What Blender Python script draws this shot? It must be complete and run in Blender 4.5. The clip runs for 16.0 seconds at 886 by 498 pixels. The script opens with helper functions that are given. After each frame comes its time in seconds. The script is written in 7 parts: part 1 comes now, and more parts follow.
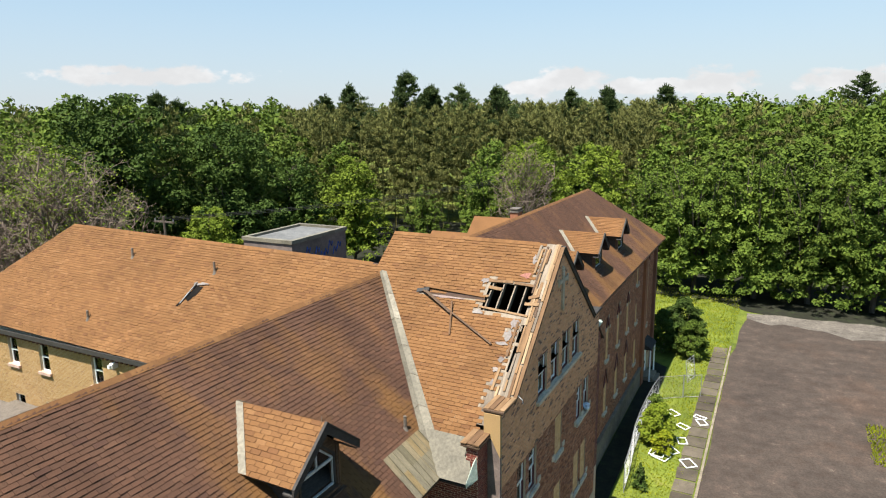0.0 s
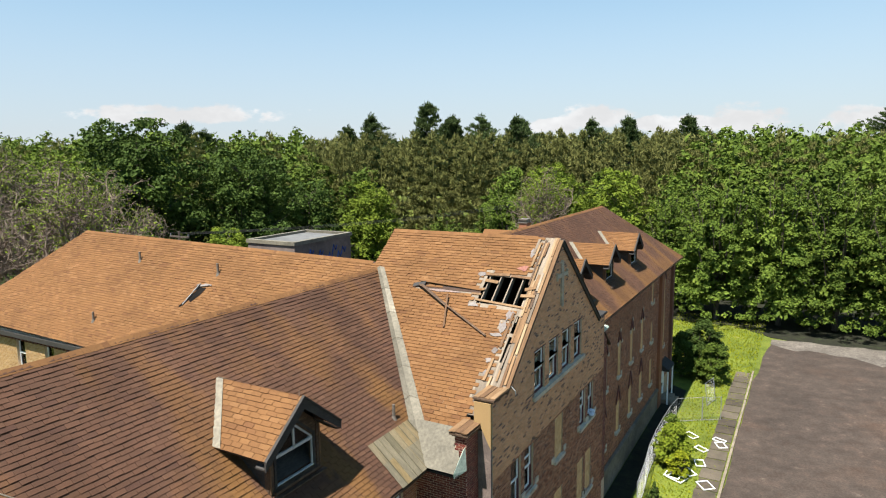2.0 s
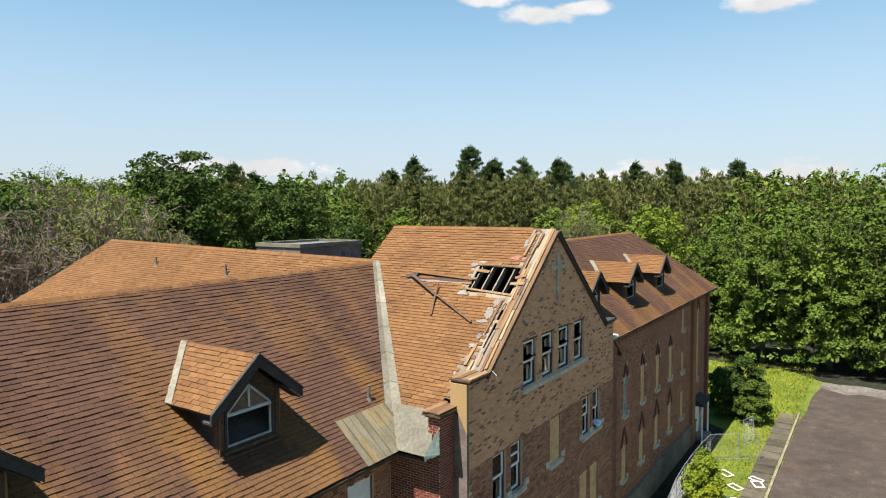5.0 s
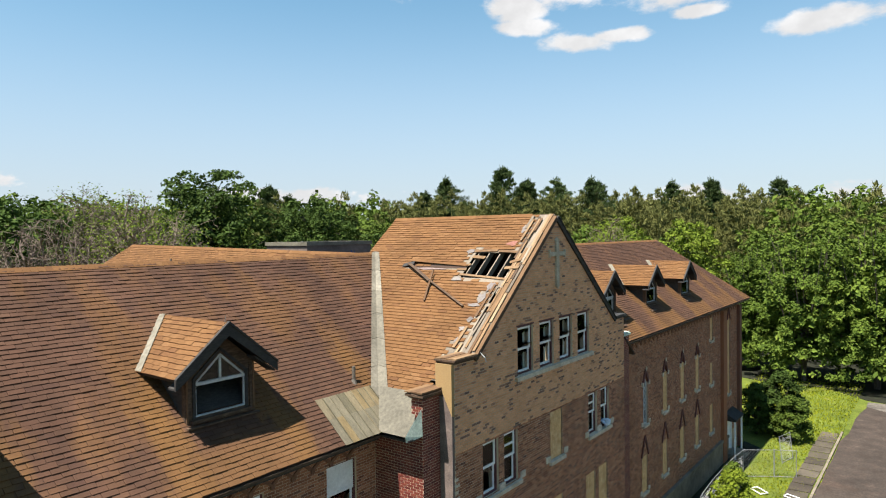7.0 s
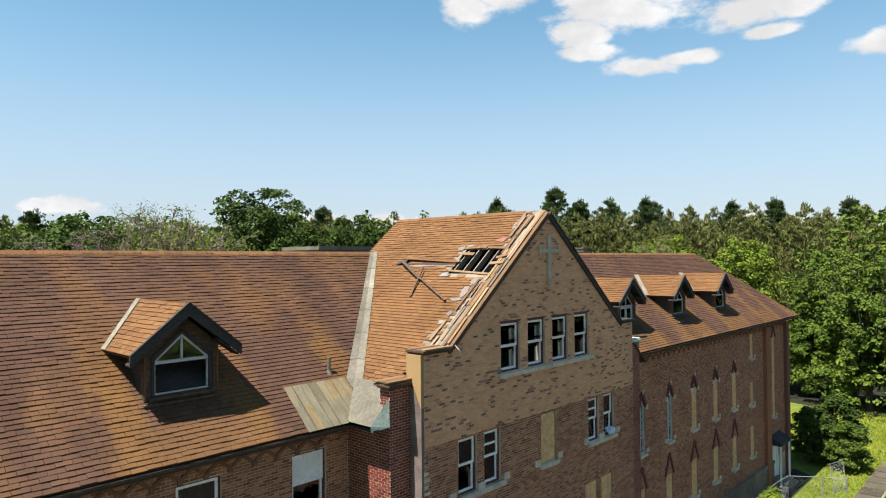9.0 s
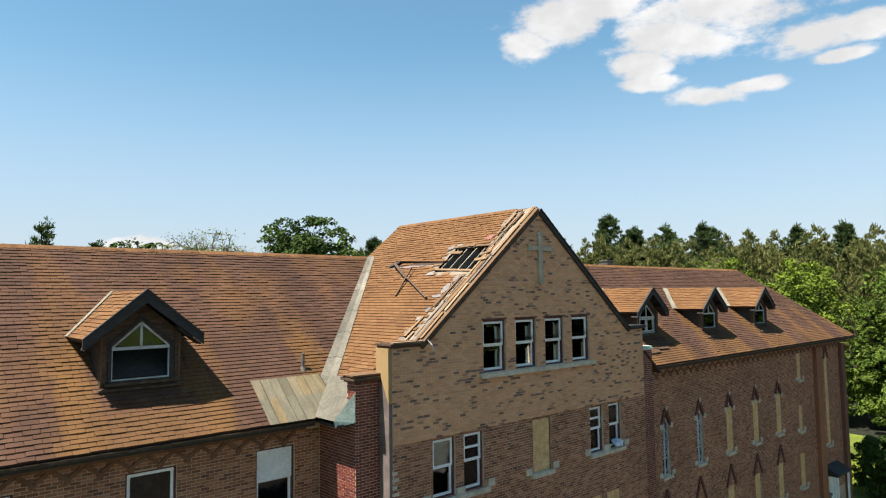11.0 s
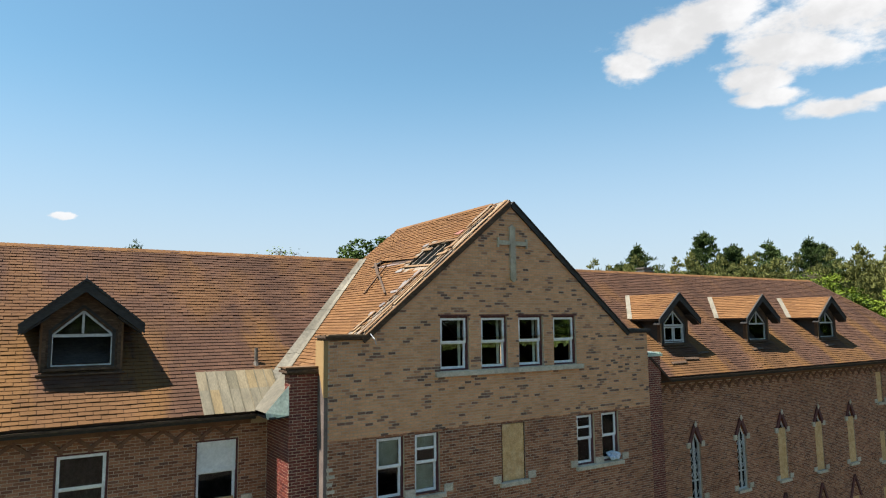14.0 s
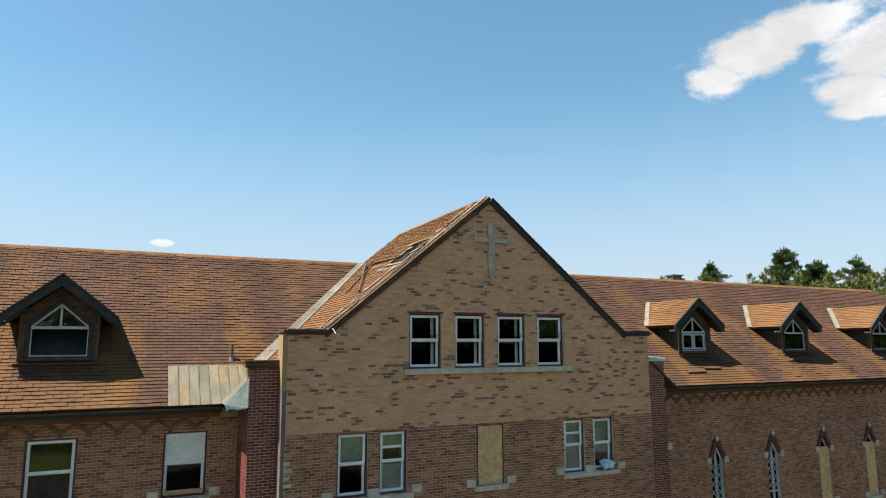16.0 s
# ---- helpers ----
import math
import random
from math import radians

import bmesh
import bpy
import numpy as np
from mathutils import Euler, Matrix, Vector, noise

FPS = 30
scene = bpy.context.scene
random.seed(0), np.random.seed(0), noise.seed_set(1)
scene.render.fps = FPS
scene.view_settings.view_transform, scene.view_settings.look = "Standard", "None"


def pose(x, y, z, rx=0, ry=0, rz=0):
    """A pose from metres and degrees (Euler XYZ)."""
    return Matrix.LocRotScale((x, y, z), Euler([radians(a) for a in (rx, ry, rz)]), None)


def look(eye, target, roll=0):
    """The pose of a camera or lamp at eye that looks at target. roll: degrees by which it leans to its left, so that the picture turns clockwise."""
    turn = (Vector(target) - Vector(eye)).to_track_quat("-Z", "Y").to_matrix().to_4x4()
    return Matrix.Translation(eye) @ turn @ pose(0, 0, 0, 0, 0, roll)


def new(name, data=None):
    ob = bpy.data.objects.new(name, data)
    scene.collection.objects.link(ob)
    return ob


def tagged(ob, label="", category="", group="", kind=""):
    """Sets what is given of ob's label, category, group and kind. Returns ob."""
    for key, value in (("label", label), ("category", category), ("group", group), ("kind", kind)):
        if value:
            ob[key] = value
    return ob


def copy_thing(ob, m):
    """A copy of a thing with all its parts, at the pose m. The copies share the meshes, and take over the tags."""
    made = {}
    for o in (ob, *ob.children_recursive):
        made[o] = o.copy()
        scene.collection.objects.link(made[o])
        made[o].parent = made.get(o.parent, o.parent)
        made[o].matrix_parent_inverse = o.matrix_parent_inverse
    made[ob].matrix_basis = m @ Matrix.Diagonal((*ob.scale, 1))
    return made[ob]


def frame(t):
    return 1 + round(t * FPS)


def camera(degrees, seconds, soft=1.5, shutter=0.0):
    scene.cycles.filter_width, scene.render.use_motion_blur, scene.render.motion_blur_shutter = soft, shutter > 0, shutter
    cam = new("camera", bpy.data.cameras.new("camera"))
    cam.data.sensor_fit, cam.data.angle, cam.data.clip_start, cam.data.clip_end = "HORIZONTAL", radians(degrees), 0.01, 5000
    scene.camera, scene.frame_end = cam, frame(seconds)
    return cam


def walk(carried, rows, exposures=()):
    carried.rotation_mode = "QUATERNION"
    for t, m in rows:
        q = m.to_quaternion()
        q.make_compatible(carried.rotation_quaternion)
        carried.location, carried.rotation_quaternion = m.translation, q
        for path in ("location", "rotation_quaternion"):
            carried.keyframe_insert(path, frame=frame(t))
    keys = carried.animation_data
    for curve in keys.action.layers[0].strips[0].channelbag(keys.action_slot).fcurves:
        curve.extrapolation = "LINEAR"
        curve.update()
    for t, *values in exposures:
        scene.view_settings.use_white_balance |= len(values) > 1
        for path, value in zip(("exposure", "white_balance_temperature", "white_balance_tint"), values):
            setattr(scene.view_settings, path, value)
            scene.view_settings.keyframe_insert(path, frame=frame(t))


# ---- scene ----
cam = camera(68.6, 16.0, soft=1.15)
PATH = [
    (0, (6.647, -21.999, 21.359), (5.743, -20.261, 20.956), -0.9),
    (0.5, (6.893, -21.848, 20.993), (5.967, -20.116, 20.616), -0.9),
    (1, (7.120, -21.764, 20.607), (6.175, -20.036, 20.257), -1.0),
    (1.5, (7.286, -21.629, 20.194), (6.325, -19.904, 19.871), -1.0),
    (2, (7.501, -21.514, 19.791), (6.522, -19.795, 19.499), -0.9),
    (2.5, (7.710, -21.359, 19.386), (6.713, -19.645, 19.125), -0.9),
    (3, (7.918, -21.125, 19.022), (6.900, -19.419, 18.784), -0.9),
    (3.5, (8.201, -20.911, 18.661), (7.159, -19.217, 18.446), -1.0),
    (4, (8.489, -20.736, 18.324), (7.424, -19.054, 18.136), -0.7),
    (6.5, (9.823, -19.456, 16.490), (8.630, -17.852, 16.427), -0.8),
    (7, (10.032, -19.145, 16.179), (8.815, -17.559, 16.134), -0.8),
    (7.5, (10.250, -18.746, 15.825), (9.002, -17.182, 15.810), -0.5),
    (8, (10.615, -18.413, 15.582), (9.340, -16.872, 15.584), -0.7),
    (8.5, (11.154, -18.023, 15.394), (9.838, -16.517, 15.414), -0.6),
    (9, (11.724, -17.516, 15.219), (10.361, -16.052, 15.254), -0.5),
    (11.5, (13.268, -14.935, 13.894), (11.749, -13.645, 14.059), -0.8),
    (12, (13.625, -14.349, 13.810), (12.072, -13.100, 13.982), -0.7),
    (12.5, (13.939, -13.707, 13.730), (12.352, -12.503, 13.908), -0.5),
    (13, (14.260, -13.100, 13.560), (12.642, -11.939, 13.753), -0.6),
    (13.5, (14.592, -12.477, 13.370), (12.946, -11.362, 13.581), -0.6),
    (14, (14.889, -11.825, 13.174), (13.212, -10.759, 13.403), -0.7),
    (14.5, (15.199, -11.139, 12.979), (13.492, -10.127, 13.231), -0.4),
    (15, (15.462, -10.455, 12.803), (13.726, -9.496, 13.068), -0.6),
    (15.5, (15.713, -9.787, 12.629), (13.952, -8.882, 12.910), -0.6),
    (16, (16.026, -9.129, 12.459), (14.241, -8.278, 12.760), -0.3),
]
walk(cam, [(t, look(eye, target, roll)) for t, eye, target, roll in PATH])

# ---- sky, sun, exposure ----
SUN_DIR = Vector((-0.082, -0.405, 0.911)).normalized()
world = bpy.data.worlds.new("sky")
scene.world = world
world.use_nodes = True
wn, wl = world.node_tree.nodes, world.node_tree.links
wn.clear()


def wnode(kind, **values):
    n = wn.new(kind)
    for k, v in values.items():
        n.inputs[k].default_value = v
    return n


sky = wn.new("ShaderNodeTexSky")
sky.sky_type = "NISHITA"
sky.sun_disc = False
sky.sun_elevation = math.asin(SUN_DIR.z)
sky.sun_rotation = math.atan2(SUN_DIR.x, SUN_DIR.y)
sky.air_density, sky.dust_density, sky.ozone_density = 1.0, 0.2, 2.0
background = wn.new("ShaderNodeBackground")
background.inputs["Strength"].default_value = 0.065


def wmath(op, a, b=None, c=None):
    n = wn.new("ShaderNodeMath")
    n.operation = op
    for k, v in enumerate((a, b, c)):
        if isinstance(v, (int, float)):
            n.inputs[k].default_value = v
        elif v is not None:
            wl.new(v, n.inputs[k])
    return n.outputs[0]


def wrange(value, lo, hi, to_lo=0.0, to_hi=1.0, smooth=True):
    n = wn.new("ShaderNodeMapRange")
    n.interpolation_type = "SMOOTHSTEP" if smooth else "LINEAR"
    for k, v in (("From Min", lo), ("From Max", hi), ("To Min", to_lo), ("To Max", to_hi)):
        n.inputs[k].default_value = v
    wl.new(value, n.inputs["Value"])
    return n.outputs[0]


# fair-weather clouds: broken billows over one part of the sky, thin streaks low down
coord = wn.new("ShaderNodeTexCoord")
split = wn.new("ShaderNodeSeparateXYZ")
wl.new(coord.outputs["Generated"], split.inputs[0])
DX, DY, DZ = split.outputs
azimuth = wmath("ADD", wmath("ARCTAN2", wmath("MULTIPLY", DX, -1.0), DY), 0.025)
height = wmath("ARCSINE", DZ)


def cloud_noise(scale, detail, rough, stretch):
    m = wn.new("ShaderNodeMapping")
    m.inputs["Scale"].default_value = stretch
    wl.new(coord.outputs["Generated"], m.inputs["Vector"])
    t = wn.new("ShaderNodeTexNoise")
    t.inputs["Scale"].default_value, t.inputs["Detail"].default_value, t.inputs["Roughness"].default_value = scale, detail, rough
    wl.new(m.outputs[0], t.inputs["Vector"])
    return t.outputs["Fac"]


def bank(az, el, wide, high):
    """1 in the middle of a cloud bank, falling to 0 at its rim (radians)."""
    a = wmath("DIVIDE", wmath("SUBTRACT", azimuth, az), wide)
    b = wmath("DIVIDE", wmath("SUBTRACT", height, el), high)
    return wmath("SUBTRACT", 1.0, wmath("SQRT", wmath("ADD", wmath("MULTIPLY", a, a), wmath("MULTIPLY", b, b))))


def banks(rows):
    total = bank(*rows[0])
    for row in rows[1:]:
        total = wmath("MAXIMUM", total, bank(*row))
    return total


puff = cloud_noise(11.0, 8, 0.62, (1, 1, 2.0))
cover_big = banks([(0.44, 0.395, 0.17, 0.075), (0.5, 0.36, 0.12, 0.045), (0.6, 0.425, 0.12, 0.035), (0.69, 0.405, 0.09, 0.05), (0.735, 0.372, 0.05, 0.034), (0.47, 0.277, 0.065, 0.02), (0.55, 0.302, 0.06, 0.016), (0.42, 0.284, 0.06, 0.014), (0.56, 0.33, 0.06, 0.03), (0.34, 0.335, 0.07, 0.03), (0.3, 0.303, 0.05, 0.012), (0.27, 0.335, 0.05, 0.022), (0.14, 0.27, 0.09, 0.018)])
cover_far = banks([(0.305, 0.048, 0.06, 0.022), (0.37, 0.04, 0.05, 0.016), (0.2, 0.036, 0.14, 0.014), (0.11, 0.04, 0.06, 0.022), (-0.05, 0.036, 0.07, 0.02), (0.91, 0.058, 0.16, 0.016), (0.97, 0.066, 0.06, 0.01), (1.3, 0.077, 0.06, 0.014), (1.564, 0.149, 0.02, 0.007)])
dens_big = wrange(wmath("ADD", wmath("MULTIPLY", cover_big, 1.65), wmath("MULTIPLY", wmath("SUBTRACT", puff, 0.55), 3.0)), 0.0, 0.7)
dens_far = wmath("MULTIPLY", wrange(wmath("ADD", wmath("MULTIPLY", cover_far, 0.75), wmath("MULTIPLY", wmath("SUBTRACT", cloud_noise(26.0, 6, 0.6, (1, 1, 2.0)), 0.52), 1.5)), 0.0, 0.3), 0.95)
density = wmath("MAXIMUM", dens_big, dens_far)
shade = wrange(cloud_noise(9.0, 5, 0.6, (1, 1, 1.5)), 0.35, 0.65, 0.84, 1.05)
tint = wn.new("ShaderNodeVectorMath")
tint.operation = "MULTIPLY"
tint.inputs[1].default_value = (0.88, 1.13, 1.03)
wl.new(sky.outputs[0], tint.inputs[0])
white = wn.new("ShaderNodeVectorMath")
white.operation = "SCALE"
white.inputs[0].default_value = (5.5, 5.5, 5.55)
wl.new(shade, white.inputs["Scale"])
# thin haze low in the sky
haze = wrange(height, -0.02, 0.4, 0.82, 0.0)
hz = wn.new("ShaderNodeMix")
hz.data_type = "RGBA"
wl.new(haze, hz.inputs[0])
wl.new(tint.outputs[0], hz.inputs["A"])
hz.inputs["B"].default_value = (3.5, 3.55, 4.4, 1)
mixc = wn.new("ShaderNodeMix")
mixc.data_type = "RGBA"
wl.new(density, mixc.inputs[0])
wl.new(hz.outputs["Result"], mixc.inputs["A"])
wl.new(white.outputs[0], mixc.inputs["B"])
wl.new(mixc.outputs["Result"], background.inputs["Color"])
wout = wn.new("ShaderNodeOutputWorld")
wl.new(background.outputs[0], wout.inputs["Surface"])

sun = new("sun", bpy.data.lights.new("sun", "SUN"))
sun.data.energy, sun.data.angle, sun.data.color = 5.0, radians(0.53), (1.0, 0.95, 0.87)
sun.matrix_world = SUN_DIR.to_track_quat("Z", "Y").to_matrix().to_4x4()

scene.view_settings.exposure = 1.39

# ---- materials ----
def surface(name, colours, rough=0.85, grain=30.0, grain_amount=0.25, stain=0.5, stain_amount=0.2, bump=0.3, metal=0.0, piece=False, stretch=(1, 1, 1), spec=0.3, patch=None, streaks=None):
    """A worn surface: colours vary piece by piece or in patches, with fine grain, broad stains and relief."""
    m = bpy.data.materials.new(name)
    m.use_nodes = True
    nt = m.node_tree
    n, l = nt.nodes, nt.links
    b = n["Principled BSDF"]
    geo = n.new("ShaderNodeNewGeometry")
    mapping = n.new("ShaderNodeMapping")
    mapping.inputs["Scale"].default_value = stretch
    l.new(geo.outputs["Position"], mapping.inputs["Vector"])

    def noise_tex(scale, detail, rough_n=0.6):
        t = n.new("ShaderNodeTexNoise")
        t.inputs["Scale"].default_value = scale
        t.inputs["Detail"].default_value = detail
        t.inputs["Roughness"].default_value = rough_n
        l.new(mapping.outputs[0], t.inputs["Vector"])
        return t

    fine, broad = noise_tex(grain, 3), noise_tex(stain, 4)
    ramp = n.new("ShaderNodeValToRGB")
    while len(ramp.color_ramp.elements) < len(colours):
        ramp.color_ramp.elements.new(0.5)
    for e, (p, c) in zip(ramp.color_ramp.elements, colours):
        e.position, e.color = p, (*c, 1)
    if piece:
        info = n.new("ShaderNodeObjectInfo")
        add = n.new("ShaderNodeMath")
        add.operation = "ADD"
        l.new(geo.outputs["Random Per Island"], add.inputs[0])
        l.new(info.outputs["Random"], add.inputs[1])
        fr = n.new("ShaderNodeMath")
        fr.operation = "FRACT"
        l.new(add.outputs[0], fr.inputs[0])
        l.new(fr.outputs[0], ramp.inputs[0])
    else:
        mid = noise_tex(stain * 4.3, 5)
        spread = n.new("ShaderNodeMapRange")
        spread.inputs["From Min"].default_value, spread.inputs["From Max"].default_value = 0.3, 0.7
        l.new(mid.outputs["Fac"], spread.inputs["Value"])
        l.new(spread.outputs[0], ramp.inputs[0])
    colour = ramp.outputs[0]
    if patch:
        worn = noise_tex(patch[1], 5, 0.62)
        mask = n.new("ShaderNodeMapRange")
        mask.interpolation_type = "SMOOTHSTEP"
        mask.inputs["From Min"].default_value, mask.inputs["From Max"].default_value = 0.5, 0.67
        mask.inputs["To Max"].default_value = 0.36
        l.new(worn.outputs["Fac"], mask.inputs["Value"])
        blend = n.new("ShaderNodeMix")
        blend.data_type = "RGBA"
        l.new(mask.outputs[0], blend.inputs[0])
        l.new(colour, blend.inputs["A"])
        blend.inputs["B"].default_value = (*patch[0], 1)
        colour = blend.outputs["Result"]
    if streaks:
        # ragged orange-brown streaks down the slope on both sides of each dormer, and below it
        tint_c, first, pitch = streaks
        sep = n.new("ShaderNodeSeparateXYZ")
        l.new(geo.outputs["Position"], sep.inputs[0])

        def calc(op, a, b=0.0, c=0.0):
            node = n.new("ShaderNodeMath")
            node.operation = op
            for i, value in enumerate((a, b, c)):
                if isinstance(value, (int, float)):
                    node.inputs[i].default_value = value
                else:
                    l.new(value, node.inputs[i])
            return node.outputs[0]

        def ease(value, lo, hi):
            node = n.new("ShaderNodeMapRange")
            node.interpolation_type = "SMOOTHSTEP"
            node.inputs["From Min"].default_value, node.inputs["From Max"].default_value = lo, hi
            l.new(value, node.inputs["Value"])
            return node.outputs[0]

        ragged = noise_tex(1.7, 4)
        shift = calc("MULTIPLY_ADD", ragged.outputs["Fac"], 1.6, -0.8)
        from_mid = calc("PINGPONG", calc("SUBTRACT", calc("ABSOLUTE", sep.outputs[1]), first), pitch / 2)
        away = calc("ADD", from_mid, shift)
        beside = calc("MULTIPLY", ease(away, 0.75, 1.15), ease(calc("MULTIPLY", away, -1.0), -2.1, -1.45))
        beside = calc("MULTIPLY", beside, ease(sep.outputs[0], -4.6, -3.2))
        below = calc("MULTIPLY", ease(calc("MULTIPLY", away, -1.0), -2.3, -1.2), ease(sep.outputs[0], -2.5, -1.9))
        amount = calc("MULTIPLY", calc("MAXIMUM", beside, calc("MULTIPLY", below, 0.7)), 0.5)
        wash = n.new("ShaderNodeMix")
        wash.data_type = "RGBA"
        l.new(amount, wash.inputs[0])
        l.new(colour, wash.inputs["A"])
        wash.inputs["B"].default_value = (*tint_c, 1)
        colour = wash.outputs["Result"]
    for tex, amount in ((broad, stain_amount), (fine, grain_amount)):
        mr = n.new("ShaderNodeMapRange")
        mr.inputs["From Min"].default_value, mr.inputs["From Max"].default_value = 0.3, 0.7
        mr.inputs["To Min"].default_value, mr.inputs["To Max"].default_value = 1 - amount, 1 + amount
        l.new(tex.outputs["Fac"], mr.inputs["Value"])
        mix = n.new("ShaderNodeVectorMath")
        mix.operation = "SCALE"
        l.new(colour, mix.inputs[0])
        l.new(mr.outputs[0], mix.inputs["Scale"])
        colour = mix.outputs[0]
    l.new(colour, b.inputs["Base Color"])
    b.inputs["Roughness"].default_value = rough
    b.inputs["Metallic"].default_value = metal
    b.inputs["Specular IOR Level"].default_value = spec
    if bump:
        bp = n.new("ShaderNodeBump")
        bp.inputs["Strength"].default_value = bump
        bp.inputs["Distance"].default_value = 0.01
        l.new(fine.outputs["Fac"], bp.inputs["Height"])
        l.new(bp.outputs[0], b.inputs["Normal"])
    return m


def leafy(name, colours, glow=0.14):
    """Foliage: colour varies leaf by leaf and tree by tree; light comes through the leaves."""
    m = bpy.data.materials.new(name)
    m.use_nodes = True
    n, l = m.node_tree.nodes, m.node_tree.links
    b = n["Principled BSDF"]
    geo, info = n.new("ShaderNodeNewGeometry"), n.new("ShaderNodeObjectInfo")
    ramp = n.new("ShaderNodeValToRGB")
    while len(ramp.color_ramp.elements) < len(colours):
        ramp.color_ramp.elements.new(0.5)
    for e, (p, c) in zip(ramp.color_ramp.elements, colours):
        e.position, e.color = p, (*c, 1)
    big = n.new("ShaderNodeTexNoise")
    big.inputs["Scale"].default_value = 0.22
    big.inputs["Detail"].default_value = 2
    l.new(geo.outputs["Position"], big.inputs["Vector"])
    mixv = n.new("ShaderNodeMath")
    mixv.operation = "MULTIPLY_ADD"
    l.new(geo.outputs["Random Per Island"], mixv.inputs[0])
    mixv.inputs[1].default_value = 0.55
    sub = n.new("ShaderNodeMath")
    sub.operation = "MULTIPLY_ADD"
    l.new(big.outputs["Fac"], sub.inputs[0])
    sub.inputs[1].default_value, sub.inputs[2].default_value = 0.7, -0.13
    l.new(sub.outputs[0], mixv.inputs[2])
    l.new(mixv.outputs[0], ramp.inputs[0])
    bright = n.new("ShaderNodeMapRange")
    bright.inputs["To Min"].default_value, bright.inputs["To Max"].default_value = 0.82, 1.2
    l.new(info.outputs["Random"], bright.inputs["Value"])
    sc = n.new("ShaderNodeVectorMath")
    sc.operation = "SCALE"
    l.new(ramp.outputs[0], sc.inputs[0])
    l.new(bright.outputs[0], sc.inputs["Scale"])
    l.new(sc.outputs[0], b.inputs["Base Color"])
    b.inputs["Roughness"].default_value = 0.7
    b.inputs["Specular IOR Level"].default_value = 0.08
    tr = n.new("ShaderNodeBsdfTranslucent")
    l.new(sc.outputs[0], tr.inputs["Color"])
    mix = n.new("ShaderNodeMixShader")
    mix.inputs[0].default_value = glow
    l.new(b.outputs[0], mix.inputs[1])
    l.new(tr.outputs[0], mix.inputs[2])
    l.new(mix.outputs[0], n["Material Output"].inputs["Surface"])
    return m


def pane_glass(name, tint=(0.9, 0.93, 0.92)):
    m = bpy.data.materials.new(name)
    m.use_nodes = True
    n, l = m.node_tree.nodes, m.node_tree.links
    n.remove(n["Principled BSDF"])
    clear, gloss, fres, mix = n.new("ShaderNodeBsdfTransparent"), n.new("ShaderNodeBsdfGlossy"), n.new("ShaderNodeFresnel"), n.new("ShaderNodeMixShader")
    clear.inputs["Color"].default_value = (*tint, 1)
    gloss.inputs["Roughness"].default_value = 0.03
    fres.inputs["IOR"].default_value = 1.45
    l.new(fres.outputs[0], mix.inputs[0])
    l.new(clear.outputs[0], mix.inputs[1])
    l.new(gloss.outputs[0], mix.inputs[2])
    l.new(mix.outputs[0], n["Material Output"].inputs["Surface"])
    return m


# lighter tone: gable, rear wing, dormers, ridges; darker tone: front slopes and hip
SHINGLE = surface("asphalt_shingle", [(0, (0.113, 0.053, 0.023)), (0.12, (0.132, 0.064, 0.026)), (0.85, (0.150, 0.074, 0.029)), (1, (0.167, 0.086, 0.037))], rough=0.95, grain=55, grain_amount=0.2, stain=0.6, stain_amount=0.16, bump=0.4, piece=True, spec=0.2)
SHINGLE_DARK = surface("dark_shingle", [(0, (0.057, 0.029, 0.020)), (0.12, (0.063, 0.033, 0.021)), (0.88, (0.074, 0.037, 0.023)), (1, (0.084, 0.044, 0.027))], rough=0.95, grain=55, grain_amount=0.22, stain=0.55, stain_amount=0.2, bump=0.4, piece=True, spec=0.2, stretch=(0.691, 1.567, 0.691), patch=((0.155, 0.074, 0.021), 0.34), streaks=((0.161, 0.079, 0.020), 10.7, 5.83))
DECK = surface("roofing_felt", [(0.0, (0.036, 0.022, 0.016)), (1.0, (0.066, 0.040, 0.029))], rough=0.95)
TAN_BRICK = surface("tan_brick", [(0, (0.500, 0.250, 0.124)), (0.5, (0.585, 0.298, 0.152)), (0.84, (0.630, 0.328, 0.174)), (0.87, (0.378, 0.186, 0.105)), (0.93, (0.206, 0.110, 0.076)), (1, (0.130, 0.078, 0.060))], grain=45, stain=0.4, stain_amount=0.1, piece=True)
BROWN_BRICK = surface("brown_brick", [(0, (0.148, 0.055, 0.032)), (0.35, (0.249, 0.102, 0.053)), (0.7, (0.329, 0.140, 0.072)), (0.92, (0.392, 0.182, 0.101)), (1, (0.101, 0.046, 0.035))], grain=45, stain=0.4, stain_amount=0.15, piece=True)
# darker brick for the cornice band and its corbels
DARK_BRICK = surface("dark_brick", [(0, (0.13, 0.064, 0.04)), (1, (0.2, 0.1, 0.062))], grain=45, stain=1.5, stain_amount=0.2)
PURPLE_BRICK = surface("oxblood_brick", [(0.0, (0.085, 0.02, 0.018)), (0.5, (0.14, 0.034, 0.025)), (1.0, (0.19, 0.054, 0.036))], grain=45, stain=0.6, stain_amount=0.15, piece=True, rough=0.6)
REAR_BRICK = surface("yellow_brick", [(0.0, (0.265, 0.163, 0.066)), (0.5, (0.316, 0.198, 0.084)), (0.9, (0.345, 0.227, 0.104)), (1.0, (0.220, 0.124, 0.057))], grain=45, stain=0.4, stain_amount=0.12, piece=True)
MORTAR = surface("mortar", [(0.0, (0.4, 0.31, 0.21)), (1.0, (0.5, 0.4, 0.29))], rough=0.95, grain=80)
